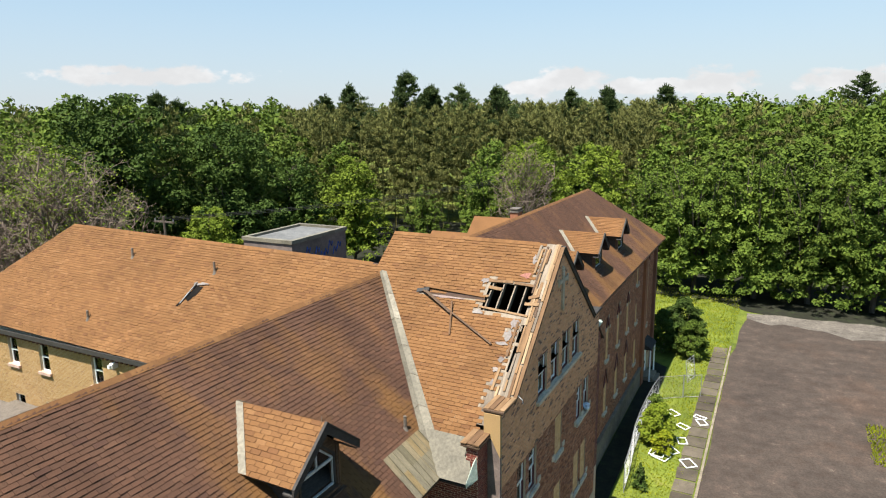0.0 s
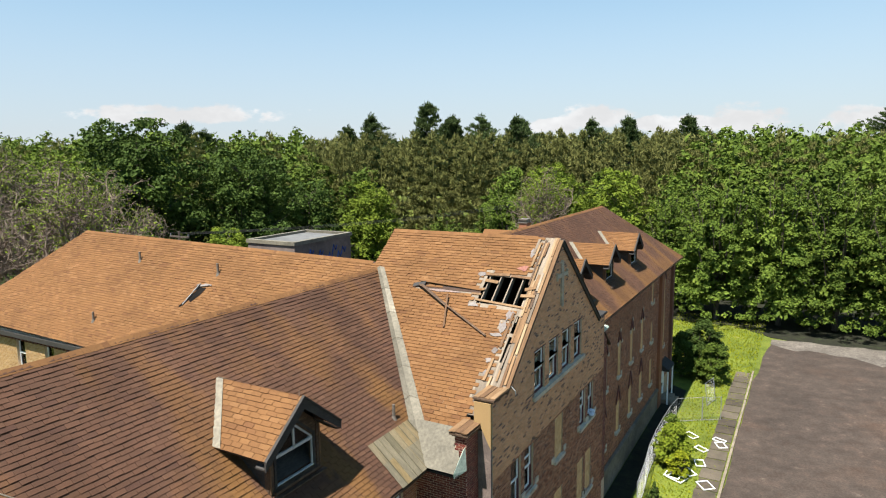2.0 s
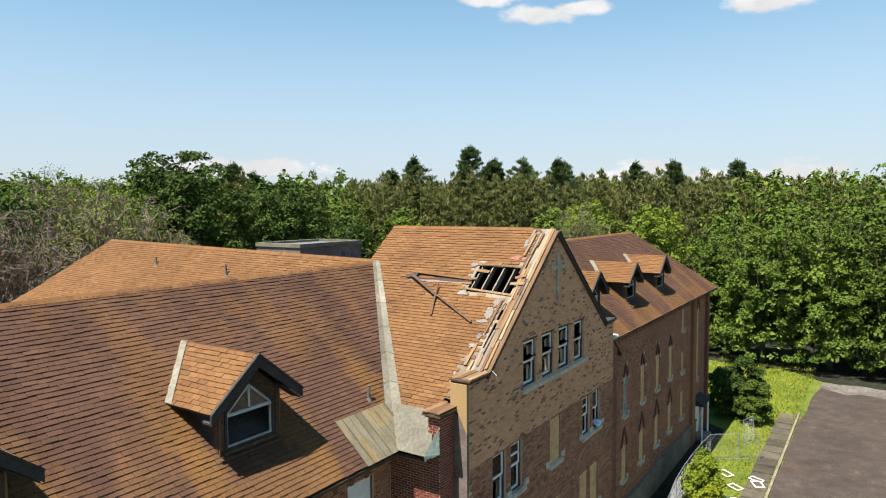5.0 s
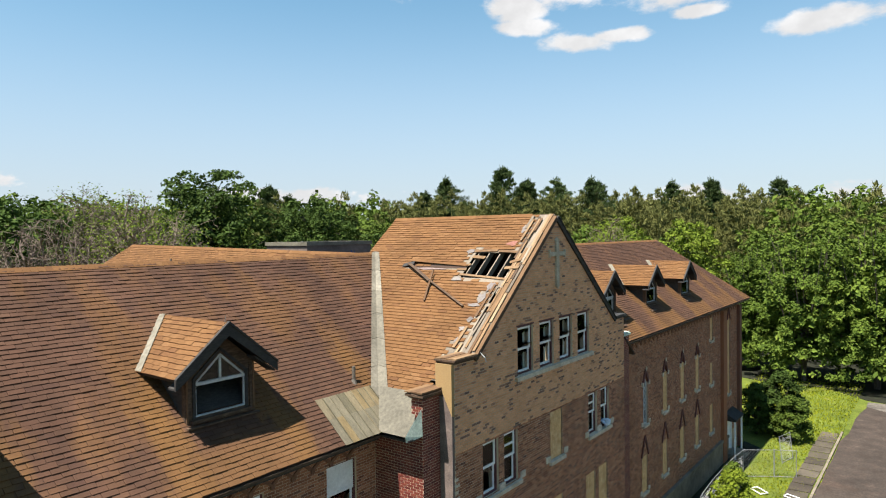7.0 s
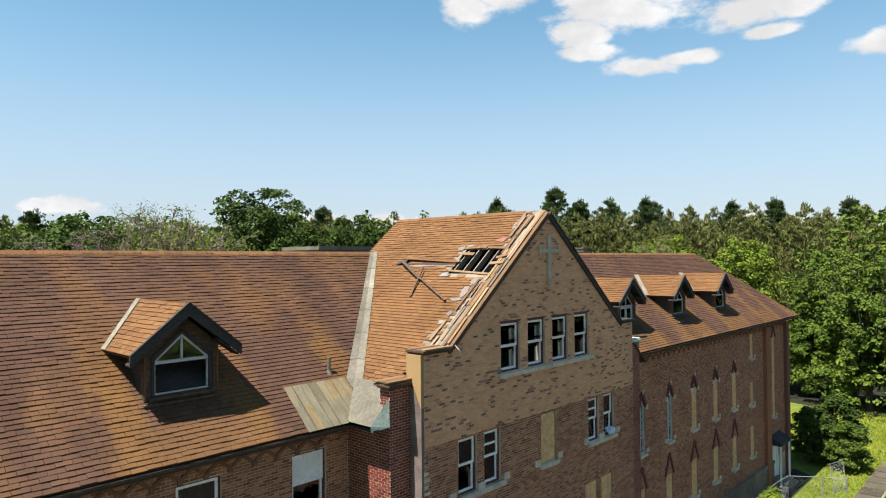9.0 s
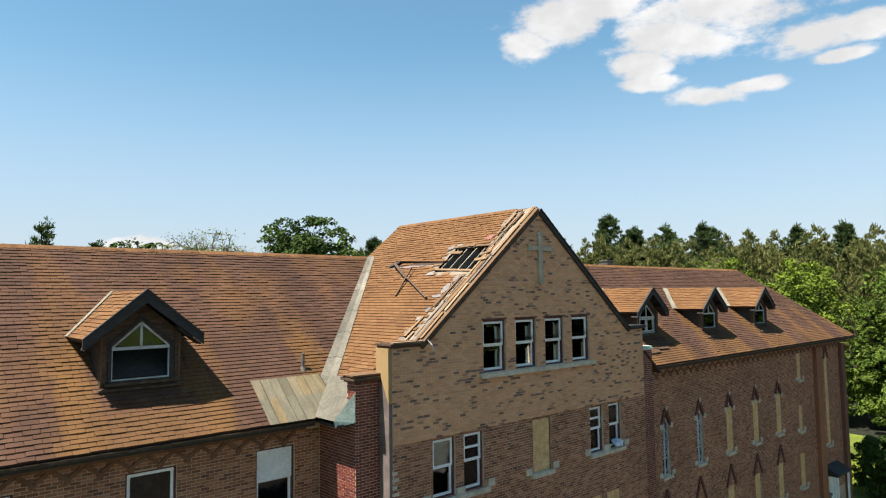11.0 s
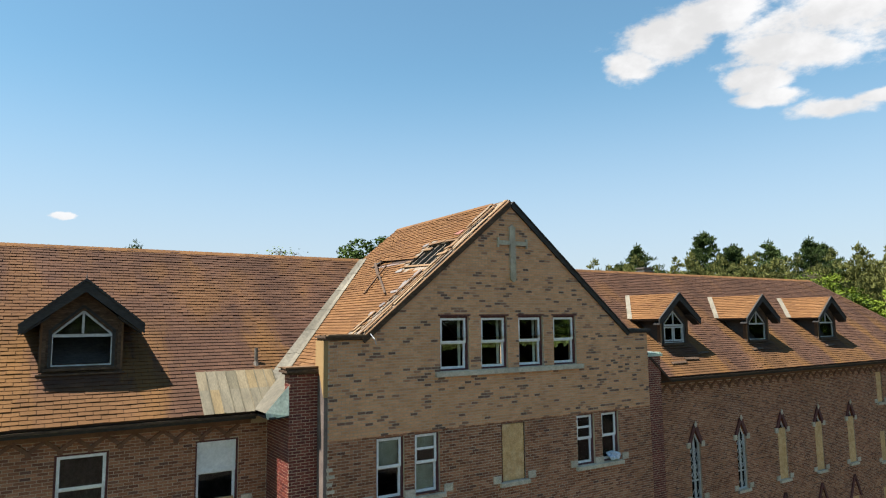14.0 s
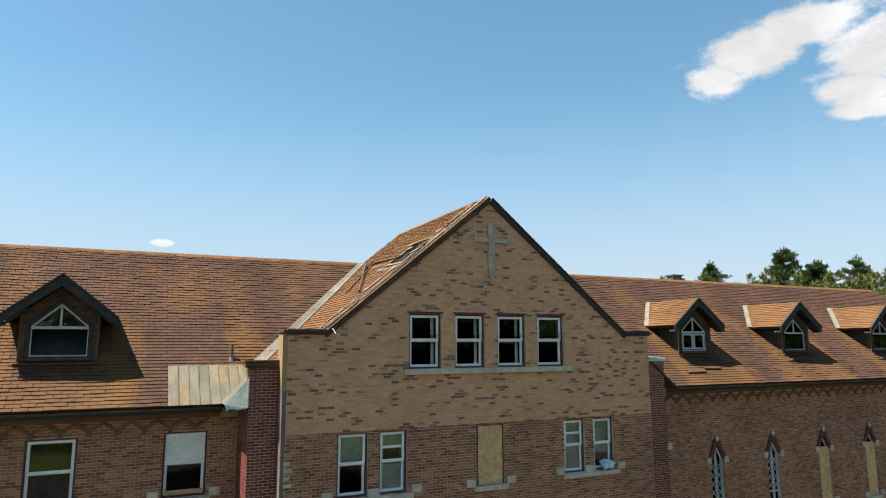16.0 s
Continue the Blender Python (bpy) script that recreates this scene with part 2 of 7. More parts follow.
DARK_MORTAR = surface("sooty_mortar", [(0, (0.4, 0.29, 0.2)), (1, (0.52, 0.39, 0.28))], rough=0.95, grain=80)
STONE = surface("limestone", [(0.0, (0.383, 0.333, 0.255)), (1.0, (0.561, 0.477, 0.364))], grain=35, stain=1.2, stain_amount=0.2)
GREY_STONE = surface("grey_cast_stone", [(0.0, (0.330, 0.282, 0.209)), (1.0, (0.475, 0.408, 0.306))], grain=35, stain=1.2, stain_amount=0.2)
PINK_STONE = surface("pink_sill_stone", [(0.0, (0.365, 0.248, 0.197)), (1.0, (0.438, 0.314, 0.256))], grain=35, stain=1.2)
WHITE_PAINT = surface("white_paint", [(0.0, (0.68, 0.69, 0.68)), (1.0, (0.8, 0.81, 0.8))], rough=0.5, grain=20, grain_amount=0.06, stain=2.0, stain_amount=0.1, bump=0.08)
GREY_PAINT = surface("weathered_white_paint", [(0.0, (0.36, 0.36, 0.35)), (1.0, (0.52, 0.53, 0.52))], rough=0.6, grain=20, grain_amount=0.12, stain=2.5, stain_amount=0.2, bump=0.1)
MAROON = surface("maroon_paint", [(0.0, (0.07, 0.025, 0.025)), (1.0, (0.12, 0.04, 0.038))], rough=0.6, grain=20, stain=2)
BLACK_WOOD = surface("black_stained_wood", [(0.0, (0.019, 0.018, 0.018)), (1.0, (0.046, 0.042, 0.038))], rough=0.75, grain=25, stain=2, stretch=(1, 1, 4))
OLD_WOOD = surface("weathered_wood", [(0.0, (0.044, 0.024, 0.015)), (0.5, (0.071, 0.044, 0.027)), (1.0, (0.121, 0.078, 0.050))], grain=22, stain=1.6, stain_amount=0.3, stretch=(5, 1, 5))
BARE_WOOD = surface("bare_plank", [(0.0, (0.092, 0.049, 0.025)), (0.35, (0.158, 0.090, 0.043)), (0.75, (0.202, 0.126, 0.066)), (1.0, (0.257, 0.180, 0.104))], grain=24, stain=1.3, stain_amount=0.25, piece=True, stretch=(6, 1, 1))
GREY_WOOD = surface("grey_plank", [(0.0, (0.132, 0.105, 0.079)), (1.0, (0.222, 0.179, 0.132))], grain=24, stain=1.3, stain_amount=0.25, piece=True, stretch=(6, 1, 1))
PLYWOOD = surface("chipboard", [(0.0, (0.46, 0.265, 0.11)), (0.5, (0.57, 0.35, 0.16)), (1.0, (0.63, 0.43, 0.23))], grain=28, grain_amount=0.2, stain=1.1, stain_amount=0.14)
LEAD = surface("grey_sheet_metal", [(0.0, (0.111, 0.099, 0.073)), (0.5, (0.143, 0.127, 0.096)), (1.0, (0.174, 0.156, 0.120))], rough=0.7, piece=True, grain=12, stain=1.1, stain_amount=0.25, metal=0.0, bump=0.15)
LEAD_OLD = surface("stained_sheet_metal", [(0.0, (0.082, 0.070, 0.041)), (0.4, (0.121, 0.105, 0.071)), (0.8, (0.143, 0.121, 0.079)), (1.0, (0.158, 0.114, 0.054))], rough=0.7, piece=True, grain=12, stain=1.4, stain_amount=0.25, metal=0.0, bump=0.15, stretch=(1, 4, 1))
COPPER = surface("green_copper", [(0, (0.36, 0.43, 0.35)), (1, (0.48, 0.53, 0.45))], rough=0.7, grain=15, stain=2)
PIPE_METAL = surface("dull_pipe", [(0.0, (0.1, 0.085, 0.07)), (1.0, (0.2, 0.17, 0.14))], rough=0.6, grain=20, stain=3, metal=0.3)
GALVANISED = surface("galvanised_steel", [(0.0, (0.2, 0.205, 0.21)), (1.0, (0.3, 0.305, 0.31))], rough=0.5, metal=0.4, grain=20, stain=3)
TORN_FELT = surface("torn_underlay", [(0.0, (0.124, 0.102, 0.095)), (0.6, (0.182, 0.161, 0.146)), (1.0, (0.197, 0.073, 0.051))], grain=18, stain=1.8, piece=True)
FLAT_ROOF = surface("grey_membrane", [(0.0, (0.092, 0.092, 0.092)), (1.0, (0.136, 0.136, 0.131))], grain=12, stain=0.5)
BLUE_PAINT = surface("blue_spray_paint", [(0.0, (0.035, 0.07, 0.22)), (1.0, (0.06, 0.11, 0.34))], grain=18, stain=3, stain_amount=0.3)
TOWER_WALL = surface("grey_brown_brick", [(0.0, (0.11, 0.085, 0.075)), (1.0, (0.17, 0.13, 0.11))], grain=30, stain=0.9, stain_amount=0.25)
DARK_ROOM = surface("bare_plaster", [(0.0, (0.2, 0.19, 0.17)), (1.0, (0.3, 0.28, 0.25))], grain=10, stain=0.8, stain_amount=0.3)
UNLIT_VOID = surface("unlit_void", [(0.0, (0.006, 0.006, 0.006)), (1.0, (0.014, 0.012, 0.011))], rough=0.95, spec=0.05)
CLOTH = surface("blue_white_cloth", [(0.0, (0.25, 0.36, 0.5)), (1.0, (0.7, 0.73, 0.78))], grain=8, grain_amount=0.3, stain=6)
FABRIC = surface("faded_fabric", [(0.0, (0.34, 0.36, 0.28)), (1.0, (0.5, 0.52, 0.44))], rough=0.95, grain=40, stain=1.5, stain_amount=0.25)
GLASS = pane_glass("window_glass")
GRASS = surface("grass_ground", [(0, (0.046, 0.064, 0.007)), (0.4, (0.083, 0.108, 0.011)), (0.75, (0.112, 0.135, 0.016)), (1, (0.135, 0.125, 0.03))], grain=9, grain_amount=0.4, stain=0.09, stain_amount=0.25, bump=1.0, rough=0.95)
ASPHALT = surface("worn_asphalt", [(0.0, (0.036, 0.025, 0.019)), (0.5, (0.046, 0.035, 0.028)), (0.85, (0.059, 0.042, 0.033)), (1.0, (0.081, 0.064, 0.051))], grain=9, grain_amount=0.28, stain=0.22, stain_amount=0.22, bump=0.4, rough=0.92, patch=((0.071, 0.040, 0.025), 0.1))
GRAVEL = surface("pale_gravel", [(0.0, (0.078, 0.067, 0.056)), (1.0, (0.134, 0.118, 0.099))], grain=8, grain_amount=0.35, stain=0.4, stain_amount=0.3)
SLAB = surface("concrete_slab", [(0.0, (0.048, 0.038, 0.028)), (0.6, (0.069, 0.057, 0.041)), (1.0, (0.091, 0.075, 0.055))], grain=18, stain=0.8, stain_amount=0.3, piece=True)
KERB = surface("kerb_concrete", [(0.0, (0.142, 0.118, 0.085)), (1.0, (0.199, 0.167, 0.127))], grain=18, stain=0.8, stain_amount=0.3)
# near-black ground: shade under trees and beside the wing is in the colour
SHADE_FLOOR = surface("shade_dark_floor", [(0, (0.007, 0.007, 0.004)), (0.6, (0.013, 0.014, 0.006)), (1, (0.016, 0.024, 0.007))], grain=5, grain_amount=0.4, stain=0.3, bump=0.8)
BARK = surface("bark", [(0.0, (0.051, 0.040, 0.031)), (1.0, (0.102, 0.084, 0.066))], grain=14, stain=1.5, stretch=(1, 1, 0.3))
PALE_BARK = surface("dead_wood_bark", [(0.0, (0.103, 0.074, 0.056)), (1.0, (0.173, 0.133, 0.105))], grain=14, stain=1.5, stretch=(1, 1, 0.3))
LEAF = leafy("maple_leaves", [(0, (0.028, 0.047, 0.008)), (0.4, (0.06, 0.093, 0.014)), (0.75, (0.096, 0.136, 0.02)), (1, (0.145, 0.182, 0.03))])
LEAF_DARK = leafy("dark_leaves", [(0, (0.017, 0.032, 0.006)), (0.5, (0.040, 0.067, 0.013)), (1, (0.072, 0.109, 0.022))])
LEAF_LIGHT = leafy("light_leaves", [(0, (0.056, 0.086, 0.01)), (0.5, (0.12, 0.165, 0.018)), (1, (0.185, 0.23, 0.03))])
LEAF_BRIGHT = leafy("bright_leaves", [(0, (0.085, 0.128, 0.010)), (0.5, (0.170, 0.217, 0.019)), (1, (0.246, 0.281, 0.031))])
LEAF_YELLOW = leafy("yellow_leaves", [(0, (0.085, 0.115, 0.006)), (0.5, (0.175, 0.2, 0.011)), (1, (0.26, 0.255, 0.017))])
NEEDLE = leafy("pine_needles", [(0, (0.025, 0.041, 0.015)), (0.5, (0.053, 0.078, 0.025)), (1, (0.087, 0.121, 0.037))], glow=0.15)
NEEDLE_BROWN = leafy("red_pine_needles", [(0, (0.072, 0.077, 0.024)), (0.5, (0.137, 0.143, 0.044)), (1, (0.220, 0.214, 0.068))], glow=0.15)
HAZE_WOODS = surface("haze_tinted_woods", [(0, (0.085, 0.105, 0.11)), (1, (0.11, 0.135, 0.145))], grain=0.05, stain=0.004, bump=0)


# ---- mesh helpers ----
class Shape:
    """Gathers faces for one mesh."""

    def __init__(self):
        self.v, self.f = [], []

    def add(self, verts, faces):
        k = len(self.v)
        self.v.extend(tuple(p) for p in verts)
        self.f.extend(tuple(i + k for i in f) for f in faces)
        return self

    def box(self, x0, x1, y0, y1, z0, z1):
        return self.add([(x, y, z) for x in (x0, x1) for y in (y0, y1) for z in (z0, z1)],
                        [(0, 1, 3, 2), (4, 6, 7, 5), (0, 4, 5, 1), (2, 3, 7, 6), (0, 2, 6, 4), (1, 5, 7, 3)])

    def prism(self, outline, direction):
        """A flat outline, swept along a direction."""
        n, d = len(outline), Vector(direction)
        a = [Vector(p) for p in outline]
        faces = [tuple(range(n))[::-1], tuple(range(n, 2 * n))]
        faces += [(i, (i + 1) % n, n + (i + 1) % n, n + i) for i in range(n)]
        return self.add(a + [p + d for p in a], faces)

    def beam(self, a, b, w, h, up=(0, 0, 1)):
        """A straight timber from a to b, w wide and h high."""
        a, b = Vector(a), Vector(b)
        t = (b - a).normalized()
        s = t.cross(Vector(up)).normalized() * w / 2
        u = s.cross(t).normalized() * h / 2
        return self.prism([a - s - u, a + s - u, a + s + u, a - s + u], b - a)

    def tube(self, points, radii, sides=8):
        """A round tapered limb along points."""
        k = len(self.v)
        for i, (p, r) in enumerate(zip(points, radii)):
            p = Vector(p)
            t = (Vector(points[min(i + 1, len(points) - 1)]) - Vector(points[max(i - 1, 0)])).normalized()
            s = t.cross(Vector((0.31, 0.95, 0.05)) if abs(t.y) < 0.9 else Vector((1, 0, 0))).normalized()
            w = t.cross(s)
            for j in range(sides):
                a = 2 * math.pi * j / sides
                self.v.append(tuple(p + r * (math.cos(a) * s + math.sin(a) * w)))
        for i in range(len(points) - 1):
            for j in range(sides):
                a, b = k + i * sides + j, k + i * sides + (j + 1) % sides
                self.f.append((a, b, b + sides, a + sides))
        self.f.append(tuple(k + j for j in range(sides))[::-1])
        self.f.append(tuple(k + (len(points) - 1) * sides + j for j in range(sides)))
        return self

    def mesh(self, name, material):
        me = bpy.data.meshes.new(name)
        me.from_pydata(self.v, [], self.f)
        work = bmesh.new()
        work.from_mesh(me)
        bmesh.ops.recalc_face_normals(work, faces=work.faces)
        work.to_mesh(me)
        work.free()
        me.materials.append(material)
        me.update()
        return me


def part(name, shape, material, parent, label=""):
    ob = new(name, shape if isinstance(shape, bpy.types.Mesh) else shape.mesh(name, material))
    ob.parent = parent
    return tagged(ob, label)


def thing(name, label, category, at=(0, 0, 0), group="", kind=""):
    ob = new(name)
    ob.location = at
    ob.empty_display_size = 0.3
    return tagged(ob, label, category, group, kind)


def arrays_mesh(name, verts, quads, material):
    me = bpy.data.meshes.new(name)
    v, q = np.asarray(verts, np.float32), np.asarray(quads, np.int32)
    me.vertices.add(len(v))
    me.vertices.foreach_set("co", v.ravel())
    me.loops.add(q.size)
    me.loops.foreach_set("vertex_index", q.ravel())
    me.polygons.add(len(q))
    me.polygons.foreach_set("loop_start", np.arange(0, q.size, 4, dtype=np.int32))
    me.polygons.foreach_set("use_smooth", np.zeros(len(q), bool))
    me.update(calc_edges=True)
    me.materials.append(material)
    return me


PIECE_FACES = np.array([(4, 5, 6, 7), (0, 1, 5, 4), (1, 2, 6, 5), (2, 3, 7, 6), (3, 0, 4, 7)])


def pieces_mesh(name, rects, origin, u, v, n, low, high, inset, material):
    """Many small slabs on a plane. rects: rows of u0, u1, v0, v1; low and high: how proud the lower and upper edges are."""
    r = np.asarray(rects, float)
    o, u, v, n = (np.array(a, float) for a in (origin, u, v, n))
    rng = np.random.RandomState(len(r))
    lift = rng.uniform(-0.3, 0.3, len(r)) * low
    if low > 3 * high:      # lapped tabs: butt edges are a little uneven
        r = r + np.stack([np.zeros(len(r)), np.zeros(len(r)), rng.uniform(-0.009, 0.009, len(r)), np.zeros(len(r))], 1)
    corner = ((0, 2), (1, 2), (1, 3), (0, 3))
    base = [o + r[:, [a]] * u + r[:, [b]] * v for a, b in corner]
    top = []
    for k, (a, b) in enumerate(corner):
        ua = r[:, [a]] + (inset if a == 0 else -inset)
        h = (low if b == 2 else high) + lift
        top.append(o + ua * u + r[:, [b]] * v + h[:, None] * n)
    verts = np.stack(base + top, 1).reshape(-1, 3)
    quads = (np.arange(len(r))[:, None, None] * 8 + PIECE_FACES[None]).reshape(-1, 4)
    return arrays_mesh(name, verts, quads, material)


def lay(rows_range, row, length, span, gaps, joint, stagger, lap=None):
    """Rects of pieces laid in rows. span(v): the stretches of u at height v; gaps(u0, u1, v): whether a piece is missing."""
    out = []
    v0, v1 = rows_range
    for k in range(int((v1 - v0) / row + 0.5)):
        a = v0 + k * row
        b = a + row - (joint if lap is None else -lap)
        for s0, s1 in span((a + b) / 2):
            shift = length * ((k * stagger) % 1.0)
            j = math.floor((s0 - shift) / length)
            while j * length + shift < s1:
                p, q = max(s0, j * length + shift), min(s1, j * length + shift + length - joint)
                j += 1
                if q - p > 0.03 and not (gaps and gaps(p, q, (a + b) / 2)):
                    out.append((p, q, a, b))
    return out


def cut(stretches, openings, v):
    """Takes the openings (u0, u1, v0, v1) out of stretches of u at height v."""
    for u0, u1, v0, v1 in openings:
        if v0 < v < v1:
            nxt = []
            for a, b in stretches:
                if u1 <= a or u0 >= b:
                    nxt.append((a, b))
                    continue
                if a < u0:
                    nxt.append((a, u0))
                if b > u1:
                    nxt.append((u1, b))
            stretches = nxt
    return stretches


PIECE_JOBS = []


def cover(name, rects, origin, u, v, n, low, high, inset, material, parent, pick):
    """Remembers a covering of pieces; those that pick(u, v) chooses, up to 300, become parts of their own, the rest one mesh."""
    PIECE_JOBS.append((name, rects, origin, u, v, n, low, high, inset, material, parent, pick))


def lay_cover(name, rects, origin, u, v, n, low, high, inset, material, parent, pick):
    ou, vu, vv, vn = Vector(origin), Vector(u), Vector(v), Vector(n)
    full = max(r[1] - r[0] for r in rects)
    single, rest = [], []
    for r in rects:
        if pick and len(single) < 300 and r[1] - r[0] > full * 0.97 and pick((r[0] + r[1]) / 2, (r[2] + r[3]) / 2):
            single.append(r)
        else:
            rest.append(r)
    ob = part(name + "_courses", pieces_mesh(name + "_courses", rest, origin, u, v, n, low, high, inset, material), material, parent)
    tagged(ob, kind="stuff")
    if single:
        r0 = single[0]
        w, h = full, r0[3] - r0[2]
        me = pieces_mesh(name, [(0, w, 0, h)], (0, 0, 0), (1, 0, 0), (0, 1, 0), (0, 0, 1), low, high, inset, material)
        turn = Matrix((vu, vv, vn)).transposed().to_4x4()
        for r in single:
            o = new(name, me)
            o.parent = parent
            o.matrix_basis = Matrix.Translation(ou + r[0] * vu + r[2] * vv) @ turn

# ---- the building ----
building = thing("brick_building", "abandoned brown and tan brick building with damaged shingle roof", "building")
RISE = 0.853           # main roof, height per metre of run
GRISE = 0.818          # gable roof
RIDGE_X, RIDGE_Z = -6.65, 15.53
EAVE_X, EAVE_Z = -1.45, 11.09
WALL_X = -2.09
BAY = 5.68             # half width of the gabled bay
APEX = 16.8


def wall(name, origin, u, n, u0, u1, z0, z1, openings, thick, material, label):
    """A wall with thickness and openings that go through it."""
    o, u, n = Vector(origin), Vector(u), Vector(n)
    us = sorted({u0, u1, *(c for a in openings for c in a[:2] if u0 < c < u1)})
    zs = sorted({z0, z1, *(c for a in openings for c in a[2:] if z0 < c < z1)})
    s = Shape()

    def at(a, z, d):
        return o + u * a + Vector((0, 0, z)) - n * d

    def solid(a, b, c, d):
        m, k = (a + b) / 2, (c + d) / 2
        return not any(p[0] < m < p[1] and p[2] < k < p[3] for p in openings)

    for a, b in zip(us, us[1:]):
        for c, d in zip(zs, zs[1:]):
            if solid(a, b, c, d):
                s.add([at(a, c, 0), at(b, c, 0), at(b, d, 0), at(a, d, 0)], [(0, 1, 2, 3)])
                s.add([at(a, c, thick), at(b, c, thick), at(b, d, thick), at(a, d, thick)], [(3, 2, 1, 0)])
    for a, b, c, d in [*openings, (u0, u1, z0, z1)]:
        for p, q in (((a, c), (b, c)), ((b, c), (b, d)), ((b, d), (a, d)), ((a, d), (a, c))):
            s.add([at(*p, 0), at(*q, 0), at(*q, thick), at(*p, thick)], [(0, 1, 2, 3)])
    return part(name, s, material, building, label)


def bricks(name, origin, u, n, z0, z1, span, openings, material, parent, pick=None, low=0.006):
    rects = lay((z0, z1), 0.0715, 0.213, lambda v: cut(span(v), openings, v), None, 0.0135, 0.5)
    cover(name, rects, origin, u, (0, 0, 1), n, low, low, 0.002, material, parent, pick)


# openings: y0, y1, z0, z1
GABLE_TOP = [(-2.49, -1.55, 11.91, 13.38), (-1.14, -0.21, 11.91, 13.38), (0.2, 1.13, 11.91, 13.38), (1.54, 2.46, 11.91, 13.38)]
GABLE_MID = [(-4.4, -3.6, 8.82, 10.38), (-3.3, -2.54, 8.82, 10.38), (-0.5, 0.34, 8.78, 10.36), (2.37, 3.1, 8.86, 10.38), (3.42, 4.16, 8.86, 10.38)]
GABLE_LOW = [(-4.4, -3.6, 5.75, 7.5), (-3.3, -2.54, 5.75, 7.5), (-0.5, 0.34, 5.75, 7.5), (2.14, 2.9, 5.75, 7.5), (3.2, 3.98, 5.75, 7.5)]
GABLE_BASE = [(-4.4, -3.6, 2.7, 4.4), (-3.3, -2.54, 2.7, 4.4), (2.14, 2.9, 2.7, 4.4), (3.2, 3.98, 2.7, 4.4)]
gable_open = GABLE_TOP + GABLE_MID + GABLE_LOW + GABLE_BASE
gable_wall = wall("gable_wall", (0, 0, 0), (0, 1, 0), (1, 0, 0), -BAY, BAY, 0, 12.8, [a for a in gable_open if a[3] < 12] + [(a[0], a[1], a[2], 12.8) for a in GABLE_TOP], 0.35, MORTAR, "tan brick gable wall over brown brick with stone sills")
peak_z = 16.62
top = Shape()
edges = [-4.72] + [c for w in GABLE_TOP for c in w[:2]] + [4.72]
for a, b in zip(edges[::2], edges[1::2]):
    top.prism([(0, a, 12.8), (0, b, 12.8), (0, b, 13.38), (0, a, 13.38)] if -4 < a and b < 4 else
              ([(0, a, 12.8), (0, b, 12.8), (0, b, 13.38), (0, -3.98, 13.38)] if a < -4 else [(0, a, 12.8), (0, b, 12.8), (0, 3.98, 13.38), (0, a, 13.38)]), (-0.35, 0, 0))
top.prism([(0, -3.98, 13.38), (0, 3.98, 13.38), (0, 0, peak_z)], (-0.35, 0, 0))
part("gable_peak", top, MORTAR, gable_wall)


def gable_span(v):
    if v < 12.82:
        return [(-BAY, BAY)]
    half = (peak_z - v) / 0.815
    return [(-half, half)] if half > 0.05 else []


# yellow top and brown foot paint the sunlit and shaded parts of one wall
part("bay_side_wall", Shape().box(-2.4, -0.352, -BAY, -BAY + 0.35, 0, 11.2), BROWN_BRICK, building, "foot of the bay return, brown to paint its shade")
part("bay_side_wall", Shape().box(-2.4, -0.352, -BAY, -BAY + 0.35, 11.201, 12.0), REAR_BRICK, building, "top of the bay return, yellow to paint its sunlight")
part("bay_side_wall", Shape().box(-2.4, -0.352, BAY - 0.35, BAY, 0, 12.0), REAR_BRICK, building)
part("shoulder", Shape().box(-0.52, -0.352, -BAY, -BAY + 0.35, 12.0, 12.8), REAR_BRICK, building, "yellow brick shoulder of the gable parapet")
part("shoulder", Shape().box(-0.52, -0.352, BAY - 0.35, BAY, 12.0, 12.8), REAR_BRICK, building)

# front walls of the two long wings
LANCETS = [10.66, 13.67, 16.68, 19.7, 22.65]
LOWER = [10.55, 13.52, 16.6, 19.63, 22.6, 25.75]
north_open = [(y - 0.32, y + 0.32, 6.2, 8.98) for y in LANCETS] + [(25.55, 26.15, 8.85, 10.42), (25.5, 26.05, 5.9, 7.4), (29.9, 30.5, 4.4, 9.85), (29.65, 30.75, 0.35, 2.5)]
north_open += [(y - 0.36, y + 0.36, 2.7, 4.62) for y in LOWER]
north_wall = wall("north_wing_wall", (WALL_X, 0, 0), (0, 1, 0), (1, 0, 0), BAY, 33.2, 0, 11.0, north_open, 0.35, DARK_MORTAR, "brown brick wing wall with lancet windows, most boarded up")
south_open = [(-8.24, -7.2, 8.8, 10.4), (-11.2, -10.12, 8.8, 10.4), (-14.3, -13.2, 8.8, 10.4), (-17.3, -16.2, 8.8, 10.4)]
south_wall = wall("south_wing_wall", (WALL_X, 0, 0), (0, 1, 0), (1, 0, 0), -33.2, -BAY, 0, 11.0, south_open, 0.35, DARK_MORTAR, "brown brick wing wall under a corbelled cornice")
part("end_wall", Shape().box(-11.3, WALL_X - 0.352, 32.85, 33.2, 0, 11.0), BROWN_BRICK, building)
part("end_wall", Shape().box(-11.3, WALL_X - 0.352, -33.2, -32.85, 0, 11.0), BROWN_BRICK, building)
part("back_wall", Shape().box(-11.65, -11.3, -33.2, 33.2, 0, 11.0), BROWN_BRICK, building)
# floors close the rooms behind the windows
for z in (1.6, 5.0, 8.1, 11.2):
    part("floor_slab", Shape().box(-11.2, -2.5, -32.8, 32.8, z - 0.25, z), DARK_ROOM, building)
    part("floor_slab", Shape().box(-2.45, -0.4, -5.2, 5.2, z - 0.25, z), DARK_ROOM, building)
